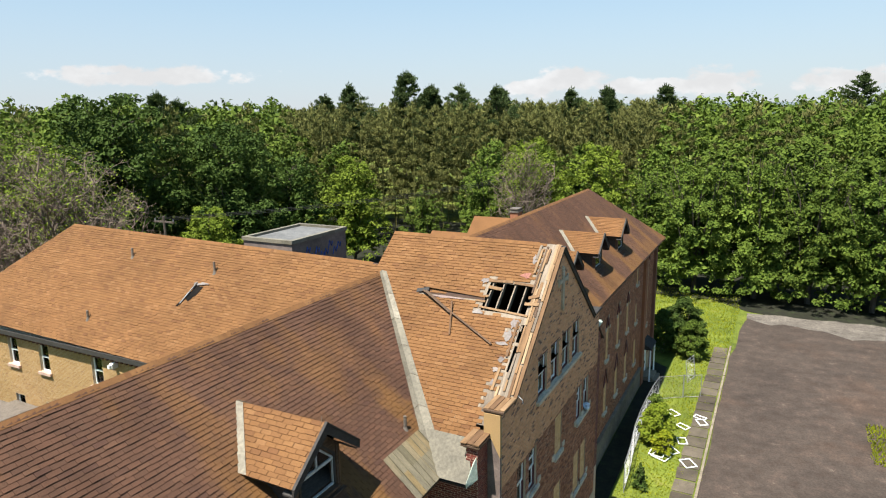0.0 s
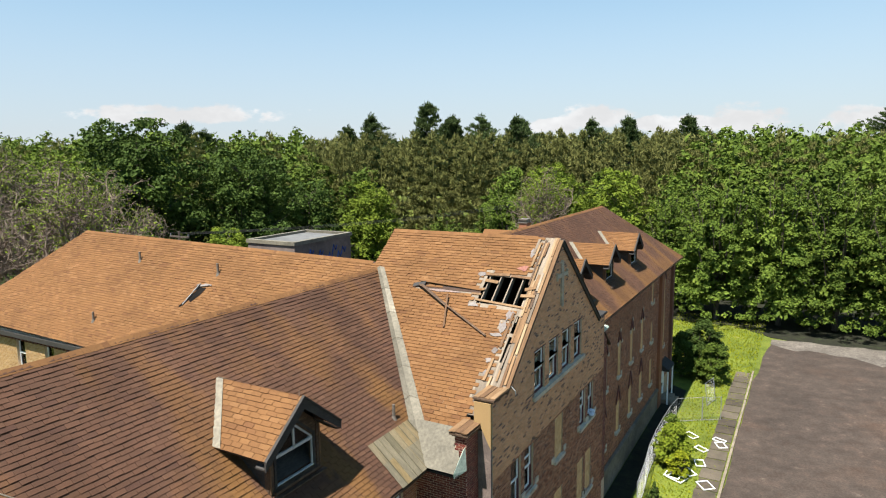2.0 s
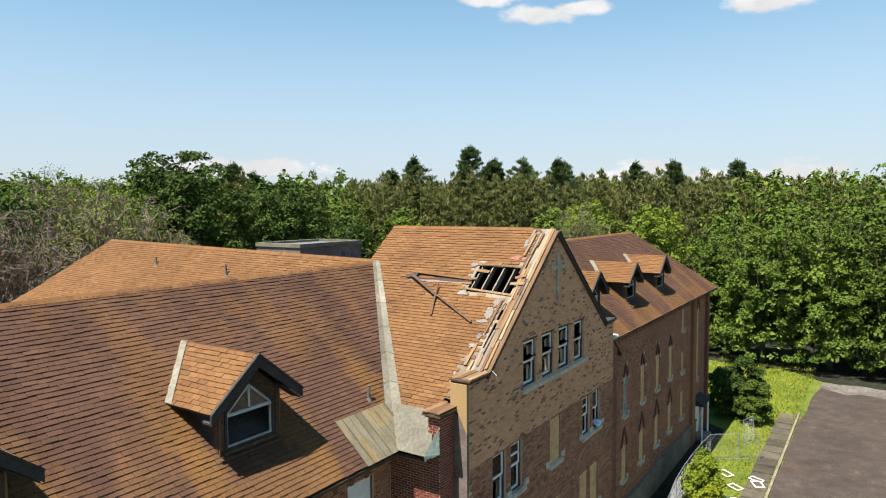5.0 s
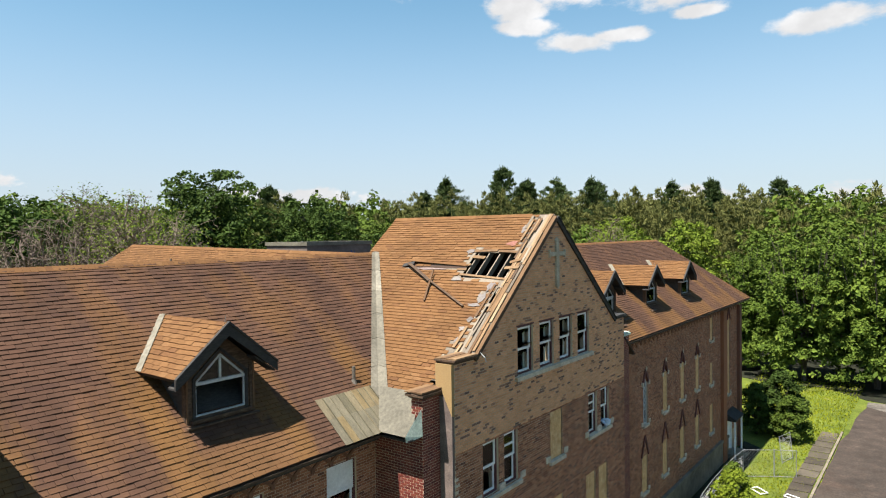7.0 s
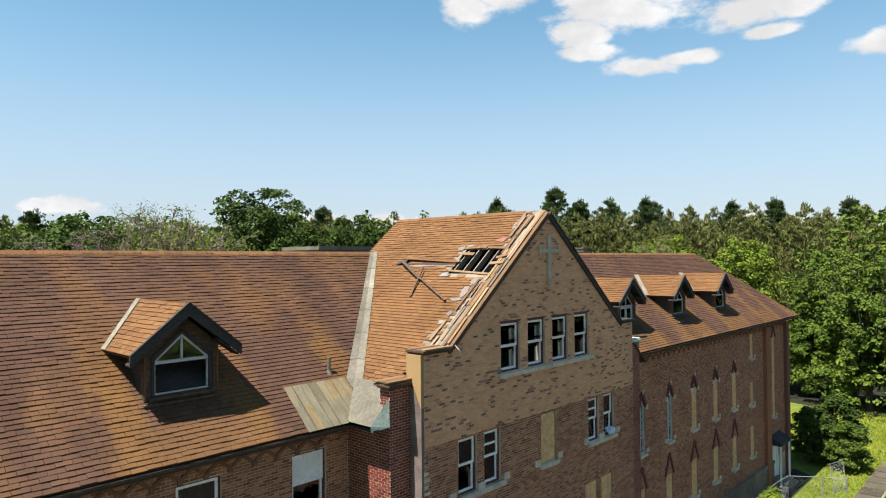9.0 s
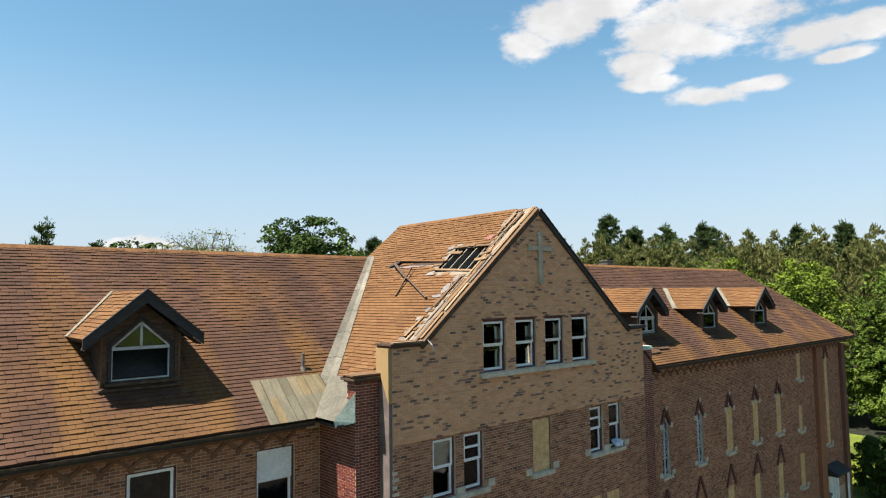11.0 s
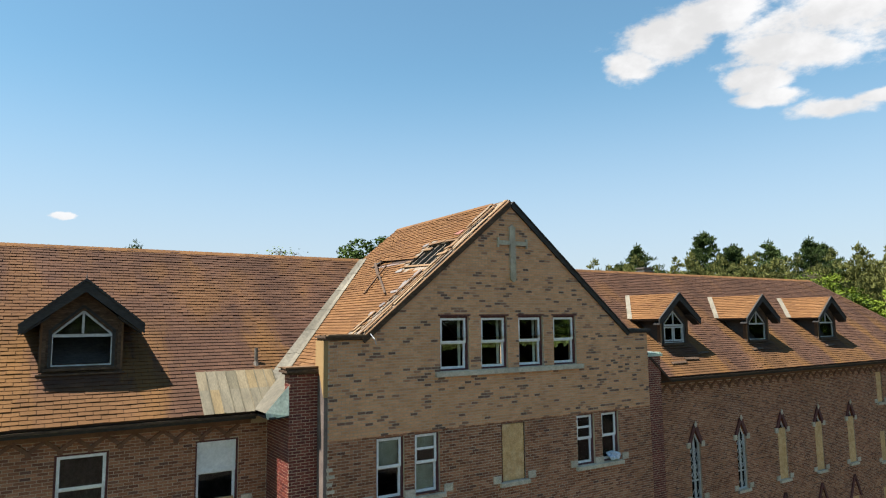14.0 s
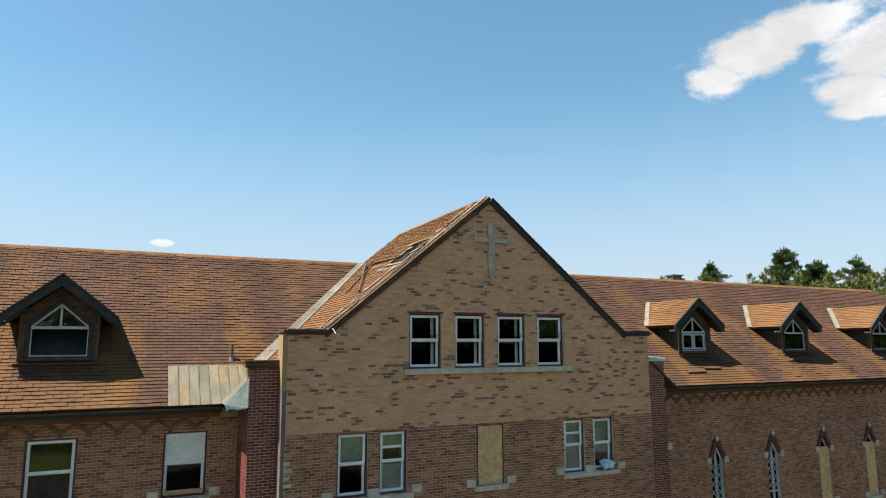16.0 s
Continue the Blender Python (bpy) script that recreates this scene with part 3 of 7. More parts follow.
part("partition", Shape().box(-6.1, -6.0, -32.8, 32.8, 1.6, 11.0), DARK_ROOM, building)
for y in (-14.9, -9.2, 7.0, 12.1, 18.2, 24.2):
    part("partition", Shape().box(-6.0, -2.5, y, y + 0.12, 1.6, 11.0), DARK_ROOM, building)
# end bay stands a little proud, behind a pilaster
part("pilaster", Shape().box(WALL_X, WALL_X + 0.22, 28.1, 28.95, 0, 10.6), BROWN_BRICK, building, "brown brick pilaster")
part("pilaster", Shape().box(WALL_X, WALL_X + 0.22, 32.6, 33.2, 0, 10.6), BROWN_BRICK, building)
plinth = Shape().box(WALL_X, WALL_X + 0.14, BAY + 0.8, 29.6, 0, 1.45).box(WALL_X, WALL_X + 0.2, BAY + 0.8, 29.6, 1.45, 1.62)
part("plinth", plinth, KERB, building, "pale grey stone foundation band")
part("plinth", Shape().box(0, 0.14, -BAY, BAY, 0, 1.45).box(0, 0.2, -BAY, BAY, 1.45, 1.62), KERB, building)

# brick piers in the corners of the bay
south_pier = part("corner_pier", Shape().box(-2.4, -0.42, -6.48, -BAY - 0.004, 0, 10.95).box(-0.78, -0.42, -6.48, -BAY - 0.004, 10.951, 12.0), DARK_MORTAR, building, "dark oxblood brick corner pier")
north_pier = part("corner_pier", Shape().box(-2.4, -0.06, BAY + 0.004, 6.36, 0, 12.0), DARK_MORTAR, building, "dark oxblood brick corner pier")
cap = Shape().box(-0.84, -0.36, -6.54, -BAY - 0.01, 12.0, 12.05).box(-0.9, -0.3, -6.6, -BAY - 0.01, 12.051, 12.11).box(-0.86, -0.34, -6.56, -BAY - 0.01, 12.111, 12.15)
pier_cap = part("pier_cap", cap, OLD_WOOD, building, "dark weathered stack of boards capping the pier")
# paler top boards put the sunlight on the cap into the colour
for k in range(3):
    part("board", Shape().box(-0.9 + 0.2 * k, -0.715 + 0.2 * k, -6.62 + 0.03 * (k % 2), -BAY - 0.01, 12.151, 12.175 + 0.006 * k), BARE_WOOD, pier_cap, "top board, its pale colour painted for sunlight")
for k in range(4):
    part("quoin", Shape().box(-0.05, 0.012, -BAY - 0.02, -BAY + 0.12 + 0.06 * (k % 2), 9.72 - 0.17 * k, 9.8 - 0.17 * k), STONE, building, "pale toothed brick at the bay corner")
part("pier_cap", Shape().box(-1.0, 0.0, BAY + 0.002, 6.43, 12.0, 12.08).box(-0.95, -0.04, BAY + 0.002, 6.4, 12.081, 12.13), COPPER, building, "green copper cap on the pier")
# the dark tone stands for the shade on this narrow return
part("pier_return", Shape().box(-0.42, -0.006, -BAY - 0.1, -BAY - 0.004, 0, 11.95), TOWER_WALL, building, "narrow brick return, its shade put into the dark colour")
# pale wedge painted for the sunlight on the shoulder above the south pier
part("parapet_patch", Shape().prism([(0.004, -BAY - 0.12, 12.8), (0.004, -BAY - 0.12, 11.45), (-0.3, -BAY - 0.12, 12.05), (-0.52, -BAY - 0.12, 12.15), (-0.52, -BAY - 0.12, 12.8)], (0, 0.116, 0)), REAR_BRICK, building, "pale brick wedge painted for sunlight on the shoulder")


# ---- roofs ----
def roof_face(name, outline, up, label="", thick=0.07, material=SHINGLE, gaps=None, pick=None, deck=DECK, holes=False):
    """One slope: a deck with thickness, laid with shingle tabs. outline starts with the two eave corners; up: the eave's outward direction."""
    a, b = Vector(outline[0]), Vector(outline[1])
    u = (b - a).normalized()
    nrm = None
    for p in outline[2:]:
        nrm = u.cross(Vector(p) - a)
        if nrm.length > 0.01:
            break
    nrm.normalize()
    if nrm.z < 0:
        nrm = -nrm
    v = nrm.cross(u)
    if v.z < 0:
        v = -v
    flat = [((Vector(p) - a).dot(u), (Vector(p) - a).dot(v)) for p in outline]

    def span(t):
        xs = []
        for (u0, v0), (u1, v1) in zip(flat, flat[1:] + flat[:1]):
            if (v0 > t) != (v1 > t):
                xs.append(u0 + (u1 - u0) * (t - v0) / (v1 - v0))
        xs.sort()
        return list(zip(xs[::2], xs[1::2]))

    if holes:
        slope = None
    else:
        slope = part(name, Shape().prism([Vector(p) - nrm * thick for p in outline], nrm * (thick - 0.004)), deck, building, label)
    rects = lay((0.0, max(p[1] for p in flat)), 0.127, 0.305, span, gaps, 0.006, 0.5, 0.012)
    return slope, rects, a, u, v, nrm, material, pick, flat


def shingle(face, parent=None):
    slope, rects, a, u, v, nrm, material, pick, flat = face
    cover("shingle", rects, a, u, v, nrm, 0.023, 0.002, 0.005, material, parent or slope, pick)


def gz(y):
    return APEX - GRISE * abs(y)


def mx(z):
    return EAVE_X - (z - EAVE_Z) / RISE


HIP = 28.45
# valley between the gable roof and the front slopes
vy = (APEX - RIDGE_Z) / GRISE
valley_top = Vector((RIDGE_X, -vy, RIDGE_Z))
valley_low = Vector((EAVE_X, -(APEX - EAVE_Z) / GRISE, EAVE_Z))
back_z = 11.0
south_front = roof_face("roof_slope", [(EAVE_X, -34.0, EAVE_Z), tuple(valley_low), tuple(valley_top), (RIDGE_X, -HIP, RIDGE_Z)], 1, "dark brown shingle roof slope with dormers", material=SHINGLE_DARK, pick=lambda u, v: 24.5 < u < 27.4 and 0.3 < v < 3.0)
north_front = roof_face("roof_slope", [(EAVE_X, -valley_low.y, EAVE_Z), (EAVE_X, 33.9, EAVE_Z), (RIDGE_X, HIP, RIDGE_Z), (RIDGE_X, vy, RIDGE_Z)], 1, "dark brown shingle roof slope with three dormers", material=SHINGLE_DARK, pick=lambda u, v: u < 5.5 and v < 3)
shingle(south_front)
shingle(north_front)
hip_end = roof_face("hip_slope", [(EAVE_X, 33.9, EAVE_Z), (-11.85, 33.9, EAVE_Z), (RIDGE_X, HIP, RIDGE_Z)], 1, material=SHINGLE_DARK)
shingle(hip_end)
part("hip_slope", Shape().prism([(EAVE_X, -34.0, EAVE_Z), (-11.85, -34.0, EAVE_Z), (RIDGE_X, -HIP, RIDGE_Z)], (0, 0, 0.12)), DECK, building)
back_s = roof_face("back_slope", [(-11.85, -34.0, EAVE_Z), (-11.85, 33.9, EAVE_Z), (RIDGE_X, HIP, RIDGE_Z), (RIDGE_X, -HIP, RIDGE_Z)], -1)
tagged(back_s[0], "brown shingle rear roof slope")
# ridge caps
def ridge_caps(a, b, normal_a, normal_b, step=0.16, width=0.17):
    a, b = Vector(a), Vector(b)
    t = (b - a).normalized()
    s = Shape()
    k = int((b - a).length / step)
    da = t.cross(Vector(normal_a)).normalized() * width
    db = t.cross(Vector(normal_b)).normalized() * width
    if da.z > 0:
        da = -da
    if db.z > 0:
        db = -db
    for i in range(k):
        p, q = a + t * step * i, a + t * step * (i + 1.25)
        h0, h1 = Vector((0, 0, 0.034)), Vector((0, 0, 0.022))
        s.add([p + da + h0, p + h0, p + db + h0, q + da + h1, q + h1, q + db + h1, p + da, p + db], [(0, 1, 4, 3), (1, 2, 5, 4), (0, 6, 1), (1, 7, 2)])
    return s


MN, GN_S, GN_N = (RISE, 0, 1), (0, -GRISE, 1), (0, GRISE, 1)
tagged(part("ridge_cap", ridge_caps((RIDGE_X, -HIP, RIDGE_Z), (RIDGE_X, -vy, RIDGE_Z), MN, (-RISE, 0, 1)), SHINGLE, building, "orange-brown ridge shingles"), kind="stuff")
tagged(part("ridge_cap", ridge_caps((RIDGE_X, HIP, RIDGE_Z), (RIDGE_X, vy, RIDGE_Z), MN, (-RISE, 0, 1)), SHINGLE, building), kind="stuff")
tagged(part("ridge_cap", ridge_caps((EAVE_X, 33.9, EAVE_Z), (RIDGE_X, HIP, RIDGE_Z), MN, (0, RISE, 1)), SHINGLE_DARK, building), kind="stuff")

# gable roof: south slope has a hole, so its deck is built in strips round it
GB = -6.96             # where its ridge ends
HOLE = (-2.12, -0.46, -2.44, -1.5)   # x0, x1, y0, y1
SLOT = [(-0.52, -0.38, -3.25, -2.72), (-0.5, -0.36, -4.1, -3.35)]


def south_pt(x, y, lift=0.0):
    return Vector((x, y, gz(y))) + Vector((0, -GRISE, 1)).normalized() * lift


LOW_Y = -(APEX - EAVE_Z) / GRISE - 0.02
xs = sorted({GB, mx(gz(-5.6)), HOLE[0], HOLE[1], -0.95, -0.52, -0.5, -0.38, -0.36, -0.02})
ys = [0.0, HOLE[3], HOLE[2], -2.72, -3.25, -3.35, -4.1, -4.75, -5.55]
deck = Shape()


def open_at(x, y):
    return any(a < x < b and c < y < d for a, b, c, d in [HOLE] + SLOT)


for xa, xb in zip(xs, xs[1:]):
    for ya, yb in zip(ys, ys[1:]):
        if not open_at((xa + xb) / 2, (ya + yb) / 2) and not (xa < GB and ya > -1.7):
            p = [south_pt(xa, yb, -0.03), south_pt(xb, yb, -0.03), south_pt(xb, ya, -0.03), south_pt(xa, ya, -0.03)]
            deck.prism(p, Vector((0, -GRISE, 1)).normalized() * 0.026)
gable_south = part("gable_roof_slope", deck, GREY_WOOD, building, "sunlit orange-brown shingle slope with a collapsed hole")


def torn(p, q, t):
    """No tabs over the hole, along the tear and on the stripped verge."""
    x, y = GB + (p + q) / 2, -7.0 + t * math.cos(math.atan(GRISE))
    wob = 0.07 * math.sin(9 * x + 4 * y) + 0.06 * math.sin(23 * x)
    if HOLE[0] - 0.16 + wob < x < 0.2 and HOLE[2] - 0.1 + wob < y < HOLE[3] + 0.1 + wob * 0.7:
        return True
    if -4.75 < x < -2.0 and abs(y + 2.1) < 0.045 + 0.02 * (x + 4.75):
        return True
    verge = -0.72 + wob * 1.6 - 0.12 * math.sin(2.1 * y)
    return x > verge and y < -0.05


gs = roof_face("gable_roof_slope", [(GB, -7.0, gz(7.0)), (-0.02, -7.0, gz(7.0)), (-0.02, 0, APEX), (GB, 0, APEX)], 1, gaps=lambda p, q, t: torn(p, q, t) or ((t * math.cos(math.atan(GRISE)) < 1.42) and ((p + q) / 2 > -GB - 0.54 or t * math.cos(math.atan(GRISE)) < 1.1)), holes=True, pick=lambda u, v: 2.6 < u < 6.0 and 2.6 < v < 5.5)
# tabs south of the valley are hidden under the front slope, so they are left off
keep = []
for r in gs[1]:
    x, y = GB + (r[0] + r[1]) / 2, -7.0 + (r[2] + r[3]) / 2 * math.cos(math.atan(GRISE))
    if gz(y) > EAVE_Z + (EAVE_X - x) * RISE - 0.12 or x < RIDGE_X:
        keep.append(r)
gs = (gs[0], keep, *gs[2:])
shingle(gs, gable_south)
gable_north = roof_face("gable_roof_slope", [(-0.02, 6.9, gz(6.9)), (GB, 6.9, gz(6.9)), (GB, 0, APEX), (-0.02, 0, APEX)], 1, "brown shingle slope of the gable roof")
part("gable_back", Shape().prism([(GB + 0.02, -2.2, gz(2.2) - 0.05), (GB + 0.02, 0, APEX - 0.05), (GB + 0.02, 2.2, gz(2.2) - 0.05)], (0.1, 0, 0)), OLD_WOOD, building)
tagged(part("ridge_cap", ridge_caps((GB, 0, APEX), (-0.75, 0, APEX), GN_S, GN_N), SHINGLE, building), kind="stuff")

# rafters in the hole
for i, x in enumerate((-2.02, -1.62, -1.2, -0.8, -0.5)):
    part("rafter", Shape().beam(south_pt(x, -1.15, -0.13), south_pt(x, -2.9, -0.13), 0.045, 0.18, up=(0, -GRISE, 1)), GREY_WOOD, building, "bare weathered rafter" if i == 0 else "")
loose = [((-2.12, -1.68), (-1.62, -1.72), 0.13), ((-2.2, -2.34), (-0.4, -2.46), 0.08), ((-2.25, -1.47), (-1.3, -1.44), 0.11), ((-1.25, -1.46), (-0.45, -1.5), 0.1), ((-2.3, -2.02), (-2.0, -1.98), 0.1), ((-2.42, -2.16), (-2.05, -2.17), 0.08)]
for (x0, y0), (x1, y1), w in loose:
    part("broken_batten", Shape().beam(south_pt(x0, y0, 0.015), south_pt(x1, y1, 0.02), w, 0.025, up=(0, -GRISE, 1)), BARE_WOOD, building, "pale splintered sheathing board")
# torn felt patches
rng = random.Random(5)
for x, y, sx, sy in ((-2.35, -1.5, 0.2, 0.12), (-0.9, -1.2, 0.28, 0.12), (-0.8, -0.6, 0.18, 0.2), (-0.75, -2.75, 0.22, 0.2), (-0.85, -3.1, 0.2, 0.22), (-0.95, -3.35, 0.3, 0.07), (-0.78, -3.8, 0.15, 0.1), (-0.85, -4.1, 0.18, 0.1), (-0.82, -4.45, 0.14, 0.12), (-2.2, -2.52, 0.25, 0.1), (-3.6, -2.18, 0.9, 0.06)):
    pts = [south_pt(x + sx * math.cos(a) * rng.uniform(0.35, 1.0), y + sy * math.sin(a) * rng.uniform(0.35, 1.0), 0.026) for a in [2 * math.pi * k / 13 for k in range(13)]]
    part("torn_felt", Shape().prism(pts, Vector((0, -0.005, 0.007))), TORN_FELT, building, "torn grey and red underlay")
# stripped verge boards beside the gable wall
vb = random.Random(12)
x = -0.03
while x > -0.74:
    wdt = vb.uniform(0.06, 0.12)
    y0 = -0.03 - 0.25 * vb.random() * (x < -0.3)
    end = -4.85 + 0.25 * vb.random()
    while y0 > end + 0.2:
        y1 = max(end, y0 - vb.uniform(0.5, 1.7))
        mid = (y0 + y1) / 2
        inner = x < -0.2
        missing = inner and (open_at(x, y0 - 0.02) or open_at(x, y1 + 0.02) or open_at(x, mid)) or (x < -0.45 and vb.random() < 0.5) or (inner and vb.random() < 0.12)
        if not missing:
            lift = 0.028 + vb.uniform(0, 0.03)
            part("verge_board", Shape().beam(south_pt(x - wdt / 2, y0, lift), south_pt(x - wdt / 2 + vb.uniform(-0.025, 0.025), y1, lift + vb.uniform(-0.01, 0.02)), wdt * 0.94, 0.022, up=(0, -GRISE, 1)), vb.choice((BARE_WOOD, BARE_WOOD, BARE_WOOD, BARE_WOOD, GREY_WOOD, OLD_WOOD)), building, "bare verge board stripped of shingles")
        y0 = y1 - vb.uniform(0.01, 0.05)
    x -= wdt
for (x0, y0), (x1, y1) in (((-0.62, -2.12), (-0.12, -2.1)), ((-0.55, -1.92), (-0.2, -1.82))):
    part("broken_batten", Shape().beam(south_pt(x0, y0, 0.07), south_pt(x1, y1, 0.09), 0.12, 0.03, up=(0, -GRISE, 1)), BARE_WOOD, building)
# fallen timbers on the slope
part("fallen_beam", Shape().beam(south_pt(-4.5, -2.1, 0.12), south_pt(-1.27, -3.44, 0.05), 0.055, 0.08, up=(0, -GRISE, 1)), OLD_WOOD, building, "dark fallen timber lying across the slope")
part("fallen_board", Shape().beam(south_pt(-4.35, -2.14, 0.19), south_pt(-3.1, -2.7, 0.14), 0.09, 0.025, up=(0, -GRISE, 1)), OLD_WOOD, building, "grey split board lying on the fallen timber")
part("fallen_board", Shape().beam(south_pt(-3.2, -2.35, 0.16), south_pt(-2.85, -3.34, 0.05), 0.06, 0.04, up=(0, -GRISE, 1)), BARE_WOOD, building, "pale loose lath")
part("fallen_board", Shape().beam(south_pt(-4.8, -2.08, 0.03), south_pt(-4.3, -2.02, 0.1), 0.16, 0.02, up=(0, -GRISE, 1)), BLACK_WOOD, building)
tear = Shape().prism([south_pt(-4.6, -1.96, 0.1), south_pt(-2.1, -2.06, 0.035), south_pt(-2.1, -2.0, 0.03), south_pt(-4.6, -1.86, 0.03)], Vector((0, -0.006, 0.01)))
part("lifted_edge", tear, SHINGLE, building, "lifted shingle edge along the tear")
# dark strip that paints the shadow under the lifted edge
part("tear_shadow_gap", Shape().prism([south_pt(-4.7, -2.12, 0.004), south_pt(-2.1, -2.12, 0.004), south_pt(-2.1, -2.04, 0.004), south_pt(-4.7, -2.0, 0.004)], Vector((0, -0.003, 0.004))), DECK, building, "dark strip painted for the shadow gap along the tear")

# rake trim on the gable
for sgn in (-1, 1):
    # south side: brown and bare wood; north side: black wood
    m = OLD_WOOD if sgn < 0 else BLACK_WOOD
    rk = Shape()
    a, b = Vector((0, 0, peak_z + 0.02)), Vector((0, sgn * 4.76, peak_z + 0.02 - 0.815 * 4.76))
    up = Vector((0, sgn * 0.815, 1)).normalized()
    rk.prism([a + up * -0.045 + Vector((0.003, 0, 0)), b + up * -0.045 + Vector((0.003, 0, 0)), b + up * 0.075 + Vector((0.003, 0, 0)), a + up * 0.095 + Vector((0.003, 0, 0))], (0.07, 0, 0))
    part("rake_board", rk, m, building, "brown rake board" if sgn < 0 else "black rake board")
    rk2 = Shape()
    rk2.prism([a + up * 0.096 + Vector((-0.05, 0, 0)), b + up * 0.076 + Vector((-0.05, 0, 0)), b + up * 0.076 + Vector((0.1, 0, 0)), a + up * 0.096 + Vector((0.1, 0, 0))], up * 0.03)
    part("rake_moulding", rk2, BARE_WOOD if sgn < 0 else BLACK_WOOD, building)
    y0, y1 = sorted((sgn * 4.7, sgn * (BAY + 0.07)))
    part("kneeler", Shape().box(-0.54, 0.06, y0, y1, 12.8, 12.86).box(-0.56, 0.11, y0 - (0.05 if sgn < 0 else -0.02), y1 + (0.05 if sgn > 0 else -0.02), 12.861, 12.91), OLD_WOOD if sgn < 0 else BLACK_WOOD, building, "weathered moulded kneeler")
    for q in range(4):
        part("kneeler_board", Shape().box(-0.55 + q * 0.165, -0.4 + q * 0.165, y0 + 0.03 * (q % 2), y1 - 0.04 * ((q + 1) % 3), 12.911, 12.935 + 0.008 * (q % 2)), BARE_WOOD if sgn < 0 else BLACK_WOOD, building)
part("gutter_bracket", Shape().tube([(0.1, -4.6, 12.95), (0.22, -4.55, 12.82), (0.22, -4.5, 12.68)], [0.012] * 3, 6), GREY_PAINT, building, "bent white metal bracket hanging from the rake")

# cross
cross = Shape().box(0.002, 0.075, -0.075, 0.115, 14.45, 15.93).box(0.002, 0.07, -0.47, -0.076, 15.43, 15.56).box(0.002, 0.07, 0.116, 0.53, 15.43, 15.56)
cross.prism([(0.003, -0.12, 15.93), (0.003, 0.16, 15.93), (0.003, 0.02, 16.03)], (0.07, 0, 0))
cross.prism([(0.003, -0.52, 15.36), (0.003, -0.47, 15.36), (0.003, -0.47, 15.64), (0.003, -0.52, 15.64)], (0.068, 0, 0))
cross.prism([(0.003, 0.53, 15.36), (0.003, 0.58, 15.36), (0.003, 0.58, 15.64), (0.003, 0.53, 15.64)], (0.068, 0, 0))
cross.prism([(0.003, -0.1, 14.45), (0.003, 0.14, 14.45), (0.003, 0.02, 14.36)], (0.07, 0, 0))
part("cross", cross, GREY_STONE, building, "pale limestone cross set in the gable")

# sheet metal in the south valley
def on_main(x, y, lift=0.03):
    return Vector((x, y, EAVE_Z + (EAVE_X - x) * RISE)) + Vector((RISE, 0, 1)).normalized() * lift


vd = (valley_low - valley_top)
for sgn in (-1, 1):
    f = Vector((1, sgn, 1))
    a, b = Vector((RIDGE_X, sgn * vy, RIDGE_Z)), Vector((EAVE_X - 0.1, sgn * -valley_low.y, EAVE_Z + 0.05))

    def mirror(p):
        return Vector((p.x, p.y * -sgn, p.z))
    steps = 7
    for i in range(steps):
        t0, t1 = i / steps, (i + 0.985) / steps
        w0, w1 = 0.15 + 0.12 * t0, 0.15 + 0.12 * t1
        c0, c1 = valley_top.lerp(valley_low, t0), valley_top.lerp(valley_low, t1)
        m0, m1 = on_main(c0.x, c0.y - w0 * 1.3, 0.034), on_main(c1.x, c1.y - w1 * 1.3, 0.034)
        g0, g1 = south_pt(c0.x + w0 * 1.5, c0.y, 0.034), south_pt(c1.x + w1 * 1.5, c1.y, 0.034)
        cc0, cc1 = c0 + Vector((0, 0, 0.05)), c1 + Vector((0, 0, 0.05))
        for ring in ((m0, cc0, cc1, m1), (cc0, g0, g1, cc1)):
            part("valley_sheet", Shape().prism([mirror(p) for p in ring], (0, 0, 0.006)), LEAD, building, "pale grey sheet-metal valley flashing")
for i in range(8):
    y0 = -8.22 + i * 0.245
    y1 = y0 + 0.237
    for x0, x1, h in ((-2.52, -2.0, 0.04), (-2.02, EAVE_X + 0.03, 0.046)):
        vs = [on_main(x0, y0, h), on_main(x1, y0, h), on_main(x1, y1, h), on_main(x0, y1, h)]
        part("metal_pan", Shape().prism(vs, (0.003, 0, 0.004)), LEAD_OLD, building, "stained grey sheet-metal pan")
    part("seam", Shape().beam(on_main(-2.52, y1, 0.055), on_main(EAVE_X + 0.03, y1, 0.055), 0.018, 0.03, up=(RISE, 0, 1)), LEAD_OLD, building)
gp = [south_pt(-2.35, -5.93, 0.05), south_pt(-0.98, -5.93, 0.05), south_pt(-0.55, -6.62, 0.05), south_pt(-0.55, -6.98, 0.05), south_pt(-1.5, -6.98, 0.05)]
part("metal_apron", Shape().prism(gp, Vector((0, -0.004, 0.006))), LEAD, building, "pale grey sheet-metal apron over the bay corner")
tip = Shape().add([south_pt(-0.55, -6.98, 0.052), south_pt(-0.55, -6.3, 0.06), Vector((-0.44, -6.5, 11.75)), Vector((-0.4, -6.5, 11.05)), Vector((-0.55, -6.98, 10.98))], [(0, 1, 2), (0, 2, 3), (0, 3, 4), (4, 3, 2, 1)])
part("copper_corner", tip, COPPER, building, "green copper corner flashing")
tipn = Shape().prism([(-1.4, 6.4, 11.1), (-0.6, 6.4, 11.1), (-0.6, 6.4, 11.75)], (0, 0.5, -0.25))
part("copper_corner", tipn, COPPER, building)
part("soffit", Shape().prism([(-2.3, -5.7, 11.0), (-0.46, -6.48, 11.0), (-0.5, -6.94, 10.98), (-1.5, -6.94, 10.98), (-2.3, -6.94, 10.98)], (0, 0, 0.05)), BLACK_WOOD, building)

